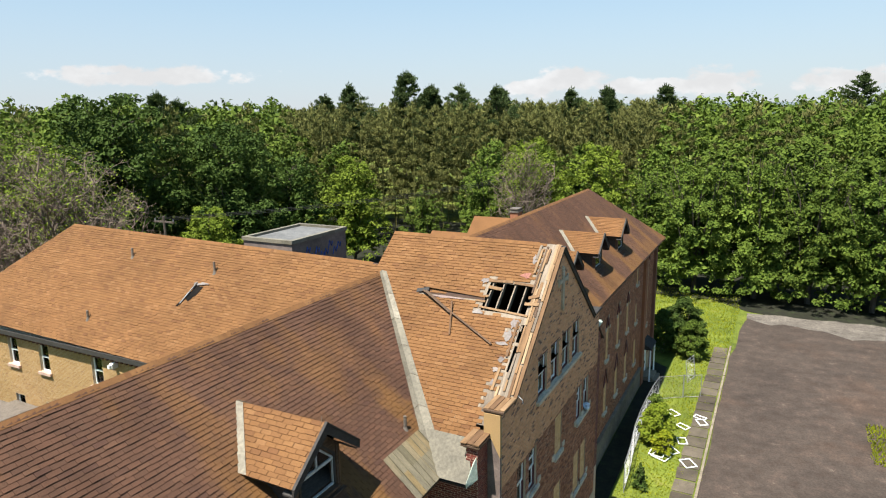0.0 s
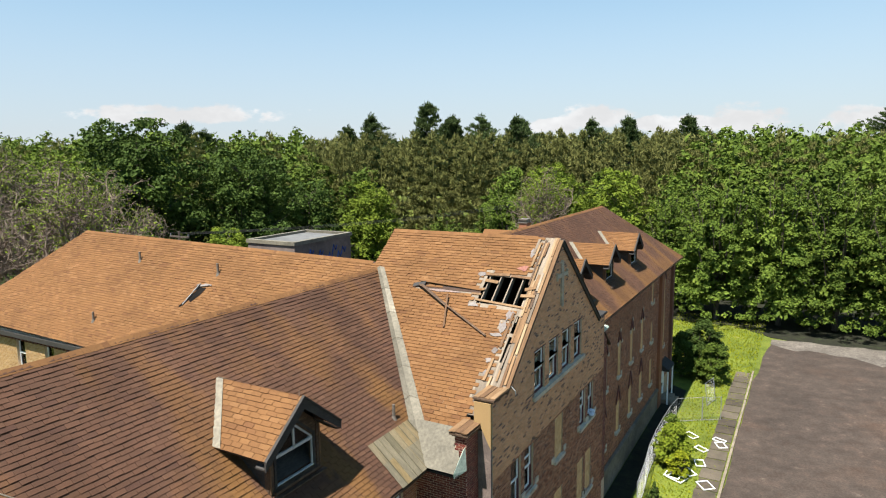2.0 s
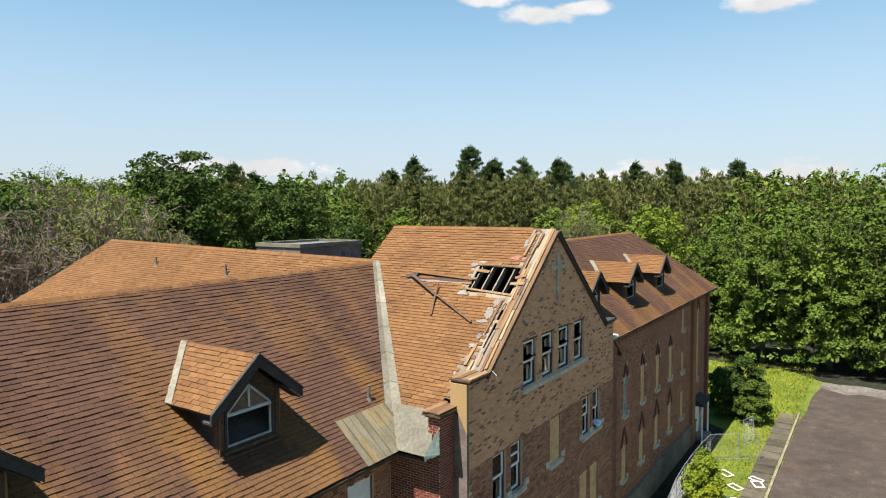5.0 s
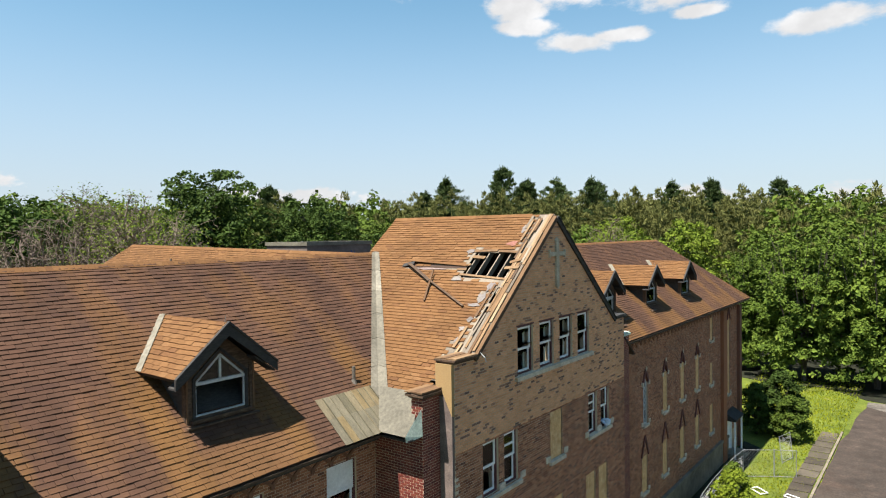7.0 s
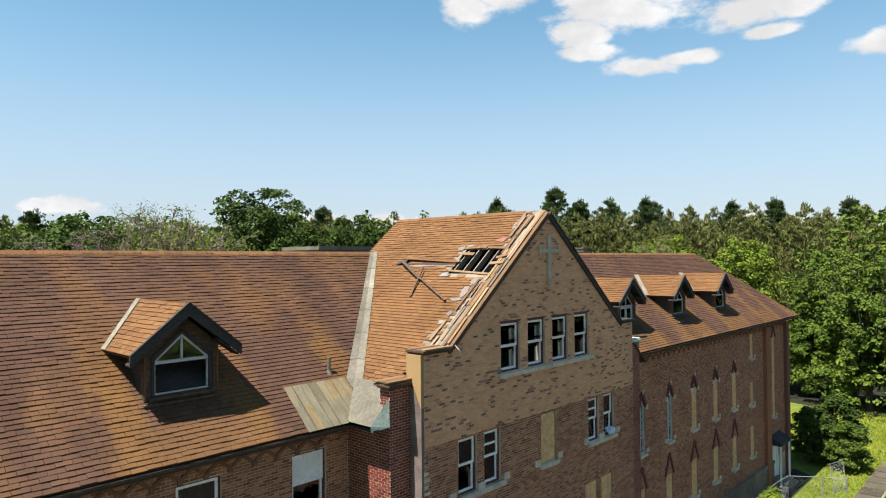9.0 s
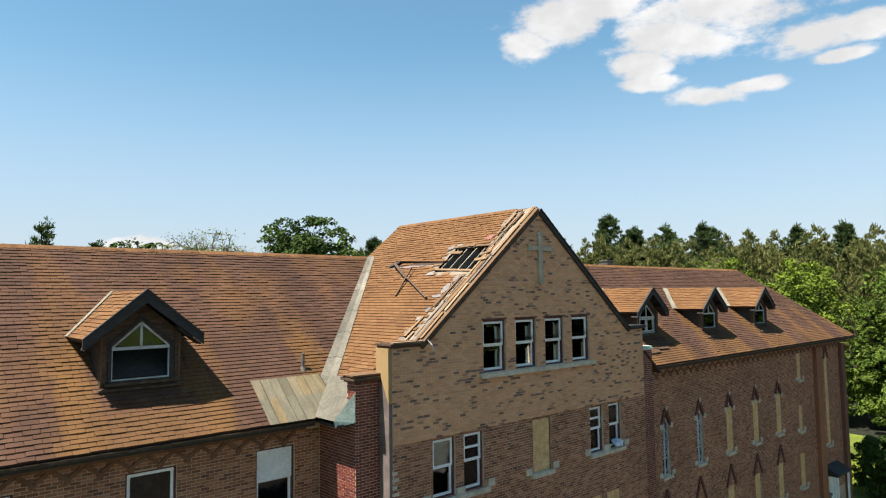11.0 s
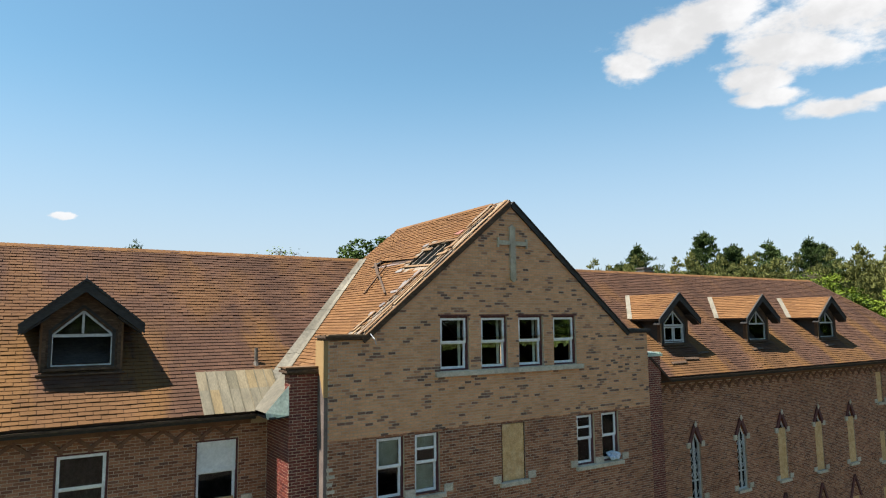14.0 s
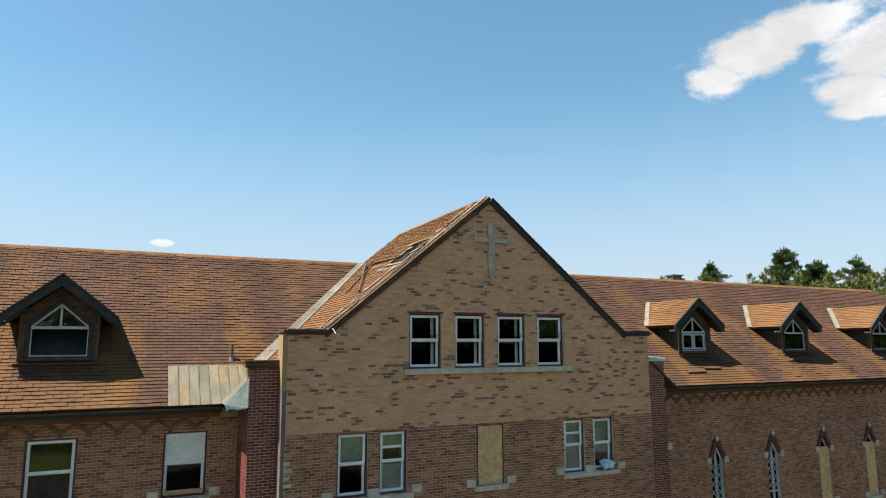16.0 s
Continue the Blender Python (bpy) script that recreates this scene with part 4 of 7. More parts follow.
# eaves: fascia, soffit and corbelled brick table
for y0, y1 in ((-34.0, -6.95), (6.95, 33.9)):
    part("fascia", Shape().box(EAVE_X - 0.06, EAVE_X + 0.03, y0, y1, EAVE_Z - 0.115, EAVE_Z - 0.06), OLD_WOOD, building, "dark wooden fascia and gutter")
    part("soffit", Shape().box(WALL_X + 0.01, EAVE_X - 0.062, y0, y1, EAVE_Z - 0.19, EAVE_Z - 0.12), BLACK_WOOD, building)
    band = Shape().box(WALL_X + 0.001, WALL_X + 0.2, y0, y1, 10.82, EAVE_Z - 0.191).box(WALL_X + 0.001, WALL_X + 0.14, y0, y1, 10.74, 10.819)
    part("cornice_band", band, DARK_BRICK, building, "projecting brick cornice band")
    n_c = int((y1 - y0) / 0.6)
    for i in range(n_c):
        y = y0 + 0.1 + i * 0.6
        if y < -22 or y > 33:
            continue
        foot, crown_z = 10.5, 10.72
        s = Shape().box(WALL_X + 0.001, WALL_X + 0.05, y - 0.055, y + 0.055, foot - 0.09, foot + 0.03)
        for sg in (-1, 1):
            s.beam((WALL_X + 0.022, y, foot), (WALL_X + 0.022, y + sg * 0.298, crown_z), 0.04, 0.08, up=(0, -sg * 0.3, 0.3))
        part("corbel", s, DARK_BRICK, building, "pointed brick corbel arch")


# ---- windows ----
def sash_window(y0, y1, z0, z1, x, inner=WHITE_PAINT, outer=MAROON, lower="glass", upper="glass", bar=False, depth=0.12):
    """A double-hung window in a wall that faces +x."""
    w = part("window", Shape().box(x - depth - 0.03, x - depth + 0.05, y0, y0 + 0.05, z0, z1).box(x - depth - 0.03, x - depth + 0.05, y1 - 0.05, y1, z0, z1).box(x - depth - 0.03, x - depth + 0.05, y0 + 0.05, y1 - 0.05, z1 - 0.05, z1).box(x - depth - 0.03, x - depth + 0.05, y0 + 0.05, y1 - 0.05, z0, z0 + 0.05), outer, building, "double-hung sash window in a brick opening")
    zm = (z0 + z1) / 2
    for tag, a, b, d, fill in (("upper_sash", zm, z1 - 0.05, 0.0, upper), ("lower_sash", z0 + 0.05, zm + 0.04, -0.045, lower)):
        xx = x - depth + d
        t = 0.065
        ya, yb = y0 + 0.05, y1 - 0.05
        if fill == "none":
            continue
        s = Shape().box(xx, xx + 0.035, ya, ya + t, a, b).box(xx, xx + 0.035, yb - t, yb, a, b).box(xx, xx + 0.035, ya + t, yb - t, b - t, b).box(xx, xx + 0.035, ya + t, yb - t, a, a + t)
        if bar and tag == "upper_sash":
            s.box(xx, xx + 0.03, ya + t, yb - t, (a + b) / 2 - 0.03, (a + b) / 2 + 0.03)
        sash = part(tag, s, inner, w, "white painted sash")
        if fill == "glass":
            g = part("pane", Shape().box(xx + 0.012, xx + 0.018, ya + t, yb - t, a + t, b - t), GLASS, w, "window glass")
        elif fill == "jagged":
            rr = random.Random(int(abs(y0) * 100 + z0))
            k = 9
            pts = [(xx + 0.015, yb - t, a + t), (xx + 0.015, yb - t, b - t), (xx + 0.015, ya + t, b - t), (xx + 0.015, ya + t, a + t)]
            low = [(xx + 0.015, ya + t + (yb - ya - 2 * t) * i / k, b - t - (b - a - 2 * t) * rr.uniform(0.05, 0.35)) for i in range(k + 1)]
            part("pane", Shape().prism([(xx + 0.015, yb - t, b - t), (xx + 0.015, ya + t, b - t)] + low, (0.004, 0, 0)), GLASS, w, "jagged broken glass")
        elif fill == "board":
            part("blind", Shape().box(xx + 0.012, xx + 0.02, ya + t * 0.5, yb - t * 0.5, a + 0.01, b - 0.01), WHITE_PAINT, w, "white blank panel")
    return w


def sill(y0, y1, z, x, ends=True, high=0.12):
    s = Shape().box(x + 0.002, x + 0.1, y0, y1, z - high, z - 0.01)
    s.add([(x + 0.002, y0, z - 0.01), (x + 0.1, y0, z - 0.01), (x + 0.1, y1, z - 0.01), (x + 0.002, y1, z - 0.01), (x - 0.1, y0 + 0.1, z + 0.012), (x - 0.1, y1 - 0.1, z + 0.012)], [(4, 0, 1), (1, 2, 5, 4), (2, 3, 5)])
    part("sill", s, STONE, building, "weathered limestone sill")
    if ends:
        for a in (y0 - 0.22, y1 - 0.02):
            part("sill_block", Shape().box(x + 0.001, x + 0.045, a, a + 0.26, z - 0.005, z + 0.19), STONE, building)


def lintel(y0, y1, z, x, m=MAROON):
    part("lintel", Shape().box(x + 0.001, x + 0.012, y0 - 0.06, y1 + 0.06, z, z + 0.045), m, building)


def boarded(y0, y1, z0, z1, x, proud=0.02):
    b = part("window", Shape().box(x - 0.14, x - 0.02, y0 + 0.002, y0 + 0.04, z0, z1).box(x - 0.14, x - 0.02, y1 - 0.04, y1 - 0.002, z0, z1), MAROON, building, "window boarded up with chipboard")
    part("board", Shape().box(x - proud - 0.016, x - proud, y0 + 0.02, y1 - 0.02, z0 + 0.02, z1 - 0.02), PLYWOOD, b, "buff chipboard sheet")


for i, (a, b, c, d) in enumerate(GABLE_TOP):
    sash_window(a, b, c, d, 0, lower="jagged", upper="jagged" if i < 3 else "glass")
    lintel(a, b, d, 0)
for a, b, c, d in GABLE_TOP[:3]:
    part("curtain", Shape().prism([(-0.24 - 0.03 * (k % 2), b - 0.22 + 0.022 * k, c + 0.05) for k in range(6)] + [(-0.245 - 0.03 * (k % 2), b - 0.22 + 0.022 * k, c + 0.05) for k in range(5, -1, -1)], (0, 0, d - c - 0.1)), FABRIC, building, "torn pale net curtain")
# grey-green panels added behind the glass for the trees mirrored in it
for (a, b, c, d), lo, hi in ((GABLE_MID[0], 0.5, 1.0), (GABLE_MID[1], 0.0, 0.45), (GABLE_MID[1], 0.75, 1.0), (GABLE_MID[3], 0.0, 0.95), (GABLE_MID[4], 0.3, 1.0)):
    part("blind", Shape().box(-0.21, -0.2, a + 0.06, b - 0.06, c + 0.06 + (d - c - 0.12) * lo, c + 0.06 + (d - c - 0.12) * hi), FABRIC, building, "grey-green panel painted for reflections in the panes")
part("sill", Shape().box(0.002, 0.11, -2.66, 2.66, 11.77, 11.9).box(-0.12, 0.002, -2.5, 2.46, 11.86, 11.915), STONE, building, "long weathered limestone sill")
sash_window(*GABLE_MID[0], 0, lower="jagged")
sash_window(*GABLE_MID[1], 0, bar=True)
boarded(*GABLE_MID[2], 0)
sash_window(*GABLE_MID[3], 0, bar=True)
sash_window(*GABLE_MID[4], 0)
sill(-4.55, -2.4, 8.82, 0)
part("sill_block", Shape().box(0.001, 0.045, -3.6, -3.3, 8.815, 9.0), STONE, building)
sill(-0.6, 0.44, 8.78, 0)
sill(2.28, 4.28, 8.86, 0)
part("sill_block", Shape().box(0.001, 0.045, 3.1, 3.42, 8.855, 9.04), STONE, building)
for a in GABLE_LOW + GABLE_BASE:
    boarded(*a, 0)
    sill(a[0] - 0.1, a[1] + 0.1, a[2], 0)
# cloth on the sill
rr = random.Random(3)
bm = bmesh.new()
bmesh.ops.create_icosphere(bm, subdivisions=3, radius=0.2)
for vtx in bm.verts:
    q = vtx.co * 7
    vtx.co *= 0.75 + 0.5 * noise.noise(q)
    vtx.co.z *= 0.85
    vtx.co.y *= 1.25
    vtx.co += Vector((0.03, 3.86, 9.03))
cl = bpy.data.meshes.new("cloth")
bm.to_mesh(cl)
bm.free()
cl.materials.append(CLOTH)
tagged(new("crumpled_cloth", cl), "crumpled blue and white cloth lying on a window sill", "cloth")

# south wing windows
sash_window(-8.24, -7.2, 8.8, 10.4, WALL_X, upper="board", lower="jagged")
sash_window(-11.2, -10.12, 8.8, 10.4, WALL_X)
sash_window(-14.3, -13.2, 8.8, 10.4, WALL_X)
sash_window(-17.3, -16.2, 8.8, 10.4, WALL_X)
part("board", Shape().box(WALL_X - 0.13, WALL_X - 0.1, -8.16, -7.28, 8.86, 8.97), PLYWOOD, building)
for a in south_open:
    sill(a[0] - 0.1, a[1] + 0.1, a[2], WALL_X)

# north wing: lancets with diamond panes, most boarded
for i, y in enumerate(LANCETS):
    z0, zs, za = 6.2, 8.38, 8.98
    x = WALL_X
    fills = Shape()
    for sg in (-1, 1):
        fills.prism([(x - 0.002, y + sg * 0.32, zs), (x - 0.002, y + sg * 0.32, za), (x - 0.002, y, za)], (-0.3, 0, 0))
    part("spandrel", fills, BROWN_BRICK, building)
    outline = [(y - 0.32, z0), (y + 0.32, z0), (y + 0.32, zs), (y, za), (y - 0.32, zs)]
    w = part("window", Shape().box(x - 0.16, x - 0.06, y - 0.319, y - 0.27, z0, zs).box(x - 0.16, x - 0.06, y + 0.27, y + 0.319, z0, zs).box(x - 0.16, x - 0.06, y - 0.27, y + 0.27, z0, z0 + 0.05), GREY_PAINT if i < 2 else MAROON, building, "pointed lancet window with diamond panes" if i < 2 else "pointed lancet window boarded up with chipboard")
    part("head", Shape().beam((x - 0.11, y - 0.3, zs), (x - 0.11, y, za - 0.05), 0.05, 0.05).beam((x - 0.11, y + 0.3, zs), (x - 0.11, y, za - 0.05), 0.05, 0.05), WHITE_PAINT, w)
    part("pane", Shape().prism([(x - 0.13, p * 0.9 + y * 0.1, q) for p, q in outline], (0.005, 0, 0)), GLASS, w, "window glass")
    if i < 2:
        lat = Shape()
        for c0, c1 in ((y - 0.27, y - 0.03), (y + 0.07, y + 0.27)):
            zb = 7.0
            while zb + 0.3 < zs + 0.12:
                lat.beam((x - 0.1, c0, zb), (x - 0.1, c1, zb + 0.3), 0.014, 0.02)
                lat.beam((x - 0.1, c1, zb), (x - 0.1, c0, zb + 0.3), 0.014, 0.02)
                zb += 0.3
            lat.beam((x - 0.1, c0, 6.3), (x - 0.1, c1, 6.62), 0.014, 0.02)
        lat.box(x - 0.12, x - 0.08, y - 0.03, y + 0.02, z0 + 0.05, za - 0.25).box(x - 0.115, x - 0.085, y + 0.045, y + 0.07, z0 + 0.05, za - 0.32)
        lat.box(x - 0.11, x - 0.09, y - 0.27, y + 0.27, 6.9, 6.96)
        part("lattice", lat, GREY_PAINT, w, "white diamond lattice")
    else:
        part("board", Shape().box(x - 0.03, x - 0.012, y - 0.3, y + 0.3, z0 + 0.02, 8.4), PLYWOOD, w, "buff chipboard sheet")
    hood = Shape()
    for sg in (-1, 1):
        p, q = Vector((x + 0.03, y + sg * 0.38, zs - 0.02)), Vector((x + 0.03, y, za + 0.1))
        hood.beam(p, q, 0.06, 0.16, up=(0, sg * (za + 0.1 - zs), 0.38))
    part("hood", hood, MAROON, w, "dark brick pointed hood")
    part("apex_stone", Shape().prism([(x + 0.061, y - 0.085, za + 0.12), (x + 0.061, y, za + 0.0), (x + 0.061, y + 0.085, za + 0.12), (x + 0.061, y, za + 0.26)], (0.03, 0, 0)), STONE, w, "pale apex stone")
    for sg in (-1, 1):
        a, b = sorted((y + sg * 0.34, y + sg * 0.54))
        part("springer", Shape().box(x + 0.002, x + 0.07, a, b, zs - 0.16, zs + 0.05), STONE, w)
    sill(y - 0.42, y + 0.42, z0, x)
for (a, b, c, d) in ((25.55, 26.15, 8.85, 10.42), (25.5, 26.05, 5.9, 7.4), (29.9, 30.5, 4.4, 9.85)):
    boarded(a, b, c, d, WALL_X)
    sill(a - 0.1, b + 0.1, c, WALL_X)
for y in LOWER:
    boarded(y - 0.36, y + 0.36, 2.7, 4.62, WALL_X)
    sill(y - 0.46, y + 0.46, 2.7, WALL_X)
    if y < 25:
        hood = Shape()
        for sg in (-1, 1):
            hood.beam((WALL_X + 0.03, y + sg * 0.5, 4.6), (WALL_X + 0.03, y, 5.62), 0.06, 0.13, up=(0, sg * 1.0, 0.5))
        part("hood", hood, MAROON, building, "dark brick pointed blind arch")
for sg in (-1, 1):
    part("hood", Shape().beam((WALL_X + 0.03, 30.2 + sg * 0.42, 9.8), (WALL_X + 0.03, 30.2, 10.6), 0.06, 0.14, up=(0, sg * 0.8, 0.42)), MAROON, building)
part("wall_stone", Shape().box(WALL_X + 0.001, WALL_X + 0.06, 8.25, 8.47, 8.85, 9.08), STONE, building, "pale stone block in the wall")
part("wall_stone", Shape().box(WALL_X + 0.001, WALL_X + 0.06, 8.25, 8.47, 5.75, 5.98), STONE, building)
part("downpipe", Shape().tube([(WALL_X + 0.1, 7.1, 10.8), (WALL_X + 0.1, 7.1, 0.1)], [0.05, 0.05], 8), PIPE_METAL, building, "dull metal downpipe")
# side door with a small canopy
door = part("side_door", Shape().box(WALL_X - 0.12, WALL_X - 0.06, 29.72, 30.68, 0.35, 2.44), WHITE_PAINT, building, "white side door under a dark canopy")
part("door_frame", Shape().box(WALL_X - 0.06, WALL_X + 0.06, 29.6, 29.72, 0.35, 2.55).box(WALL_X - 0.06, WALL_X + 0.06, 30.68, 30.8, 0.35, 2.55).box(WALL_X - 0.06, WALL_X + 0.06, 29.72, 30.68, 2.44, 2.55), WHITE_PAINT, door)
part("canopy", Shape().prism([(WALL_X, 29.1, 3.3), (WALL_X + 0.75, 29.1, 2.85), (WALL_X + 0.75, 29.1, 2.72), (WALL_X, 29.1, 2.72)], (0, 2.2, 0)), BLACK_WOOD, building, "dark sloping door canopy")
part("canopy_post", Shape().box(WALL_X + 0.6, WALL_X + 0.7, 29.2, 29.3, 0.0, 2.72), WHITE_PAINT, building)
part("canopy_post", Shape().box(WALL_X + 0.6, WALL_X + 0.7, 31.1, 31.2, 0.0, 2.72), WHITE_PAINT, building)
part("step", Shape().box(WALL_X, WALL_X + 1.2, 29.3, 31.1, 0, 0.17).box(WALL_X, WALL_X + 0.9, 29.3, 31.1, 0.171, 0.34), KERB, building)

# brick facing
bricks("brick", (0, 0, 0), (0, 1, 0), (1, 0, 0), 10.41, 16.6, gable_span, gable_open, TAN_BRICK, gable_wall, lambda u, v: -5.6 < u < -2.7 and 10.45 < v < 12.2)
bricks("brick", (0, 0, 0), (0, 1, 0), (1, 0, 0), 4.0, 10.4, gable_span, gable_open, BROWN_BRICK, gable_wall)
bricks("brick", (WALL_X, 0, 0), (0, 1, 0), (1, 0, 0), 1.62, 10.72, lambda v: [(6.37, 28.1), (28.95, 32.6)], north_open, BROWN_BRICK, north_wall, lambda u, v: u < 10.2 and v > 8.3)
bricks("brick", (WALL_X, 0, 0), (0, 1, 0), (1, 0, 0), 7.0, 10.72, lambda v: [(-20.0, -6.49)], south_open, BROWN_BRICK, south_wall, lambda u, v: u > -10 and v > 8.8)
bricks("brick", (-0.42, 0, 0), (0, 1, 0), (1, 0, 0), 5.0, 11.98, lambda v: [(-6.48, -5.69)], [], PURPLE_BRICK, south_pier, lambda u, v: v > 9.5)
bricks("brick", (0, -6.48, 0), (1, 0, 0), (0, -1, 0), 5.0, 12.0, lambda v: [(-2.08, -0.42)] if v < 10.93 else [(-0.78, -0.42)], [], PURPLE_BRICK, south_pier)
bricks("brick", (-0.06, 0, 0), (0, 1, 0), (1, 0, 0), 5.0, 11.98, lambda v: [(5.69, 6.36)], [], PURPLE_BRICK, north_pier)


# ---- dormers ----
def dormer(y, state):
    """A gabled dormer in weathered wood and brick-coloured shingle; sub-parts are in the building's own space."""
    fx, rx, zt, ze, hw = -2.75, -2.42, 14.3, 13.26, 1.27
    zb = EAVE_Z + (EAVE_X - fx) * RISE
    d = part("dormer", Shape().box(fx - 0.12, fx, y - 0.87, y - 0.63, zb - 0.3, 13.33).box(fx - 0.12, fx, y + 0.63, y + 0.87, zb - 0.3, 13.33).box(fx - 0.12, fx, y - 0.63, y + 0.63, zb - 0.3, 12.3), OLD_WOOD, building, "gabled roof dormer with weathered wooden front and black barge boards")
    face = Shape()
    face.prism([(fx, y - 0.87, 13.33), (fx, y - 0.63, 13.33), (fx, y - 0.63, 13.03), (fx, y, 13.6), (fx, y, 14.05)], (-0.12, 0, 0))
    face.prism([(fx, y + 0.87, 13.33), (fx, y, 14.05), (fx, y, 13.6), (fx, y + 0.63, 13.03), (fx, y + 0.63, 13.33)], (-0.12, 0, 0))
    part("front", face, OLD_WOOD, d)
    for sg in (-1, 1):
        part("cheek", Shape().prism([(fx - 0.12, y + sg * 0.87, zb - 0.2), (fx - 0.12, y + sg * 0.87, 13.5), (-4.4, y + sg * 0.87, 13.5)], (0, sg * -0.06, 0)), BLACK_WOOD, d, "dark shingled cheek")
        part("corner_board", Shape().box(fx, fx + 0.03, y + sg * 0.8 - 0.06, y + sg * 0.8 + 0.06, zb - 0.05, 13.3), OLD_WOOD, d)
        rise = (zt - ze) / hw
        back_top, back_low = mx(zt) - 0.02, mx(ze) - 0.02
        nrm = Vector((0, sg * rise, 1)).normalized()
        outline = [Vector((rx, y, zt)), Vector((rx, y + sg * hw, ze)), Vector((back_low, y + sg * hw, ze)), Vector((back_top, y, zt))]
        part("roof", Shape().prism([p - nrm * 0.1 for p in outline], nrm * 0.096), BLACK_WOOD, d)
        # shingle tabs, in courses up the little slope
        a = outline[1] if sg > 0 else outline[2]
        u = Vector((-1, 0, 0)) if sg > 0 else Vector((1, 0, 0))
        vdir = (outline[0] - outline[1]).normalized()
        length, run = abs(back_low - rx), (outline[0] - outline[1]).length

        def span(t, sg=sg, run=run):
            grow = (abs(back_top - rx) - abs(back_low - rx)) * t / run
            return [(0, length + grow)] if sg > 0 else [(-grow, length)]
        rects = lay((0, run), 0.127, 0.305, span, None, 0.006, 0.5, 0.004)
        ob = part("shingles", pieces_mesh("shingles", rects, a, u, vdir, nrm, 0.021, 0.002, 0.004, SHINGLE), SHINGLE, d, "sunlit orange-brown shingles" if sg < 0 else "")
        # flashing where it meets the main slope
        p, q = Vector((back_top, y, zt)), Vector((back_low, y + sg * hw, ze))
        part("flashing", Shape().prism([p + nrm * 0.03, q + nrm * 0.03, q + nrm * 0.03 + Vector((0.25, 0, 0)), p + nrm * 0.03 + Vector((0.25, 0, 0))], nrm * 0.008), LEAD, d, "pale grey metal flashing")
        barge = Shape()
        a2, b2 = Vector((rx, y, zt - 0.02)), Vector((rx, y + sg * (hw + 0.02), ze - 0.03))
        barge.prism([a2, b2, b2 - Vector((0, 0, 0.2)), a2 - Vector((0, 0, 0.26))], (0.05, 0, 0))
        barge.prism([a2 + Vector((0, 0, 0.001)), b2 + Vector((0, 0, 0.001)), b2 + Vector((0, 0, 0.05)), a2 + Vector((0, 0, 0.06))], (0.075, 0, 0))
        part("barge_board", barge, BLACK_WOOD, d, "black-stained barge board")
        part("soffit", Shape().prism([(rx, y + sg * 0.7, 13.42), (rx, y + sg * 1.24, 13.02), (fx, y + sg * 1.24, 13.02), (fx, y + sg * 0.7, 13.42)], (0, 0, 0.04)), BLACK_WOOD, d)
    # window: two lights in the head, an opening below
    x = fx - 0.05
    wf = Shape().box(x, x + 0.06, y - 0.63, y + 0.63, 12.97, 13.04)
    wf.beam((x + 0.03, y - 0.6, 13.05), (x + 0.03, y, 13.57), 0.04, 0.05).beam((x + 0.03, y + 0.6, 13.05), (x + 0.03, y, 13.57), 0.04, 0.05)
    wf.box(x, x + 0.05, y - 0.025, y + 0.025, 13.05, 13.53)
    wf.box(x, x + 0.05, y - 0.63, y - 0.6, 12.33, 12.96).box(x, x + 0.05, y + 0.6, y + 0.63, 12.33, 12.96).box(x, x + 0.06, y - 0.63, y + 0.63, 12.3, 12.33)
    part("window_frame", wf, GREY_PAINT, d, "white painted window frame")
    part("pane", Shape().prism([(x + 0.02, y - 0.56, 13.05), (x + 0.02, y, 13.53), (x + 0.02, y + 0.56, 13.05)], (0.005, 0, 0)), GLASS, d, "window glass")
    if state == "casements":
        cs = Shape()
        for a, b in ((-0.57, -0.02), (0.02, 0.57)):
            cs.box(x, x + 0.035, y + a, y + a + 0.06, 12.36, 12.95).box(x, x + 0.035, y + b - 0.06, y + b, 12.36, 12.95).box(x, x + 0.035, y + a + 0.06, y + b - 0.06, 12.89, 12.95).box(x, x + 0.035, y + a + 0.06, y + b - 0.06, 12.36, 12.42)
        part("casement", cs, GREY_PAINT, d, "white casements")
        part("pane", Shape().box(x + 0.012, x + 0.018, y - 0.5, y + 0.5, 12.42, 12.89), GLASS, d)
    elif state == "broken":
        part("pane", Shape().prism([(x + 0.012, y - 0.57, 12.95), (x + 0.012, y + 0.57, 12.95), (x + 0.012, y + 0.57, 12.36), (x + 0.012, y - 0.05, 12.36), (x + 0.012, y - 0.57, 12.7)], (0.006, 0, 0)), GLASS, d, "broken glass")
    part("sill", Shape().box(fx, fx + 0.14, y - 0.78, y + 0.72, 12.2, 12.26), OLD_WOOD, d, "weathered wooden sill")
    part("ledge", Shape().box(fx, fx + 0.2, y - 0.92, y + 0.9, 12.1, 12.14).box(fx, fx + 0.06, y - 0.86, y + 0.86, zb - 0.02, 12.099), OLD_WOOD, d, "dark weathered ledge under the window")
    for sg in (-1, 1):
        part("window_trim", Shape().box(fx, fx + 0.025, y + sg * 0.66 - 0.035, y + sg * 0.66 + 0.035, 12.27, 13.12).beam((fx + 0.012, y + sg * 0.69, 13.1), (fx + 0.012, y, 13.7), 0.024, 0.06), BLACK_WOOD, d)
        part("bracket", Shape().box(fx + 0.03, fx + 0.05, y + sg * 0.84 - 0.02, y + sg * 0.84 + 0.02, zb, 13.3), BARE_WOOD, d, "bare corner strip")
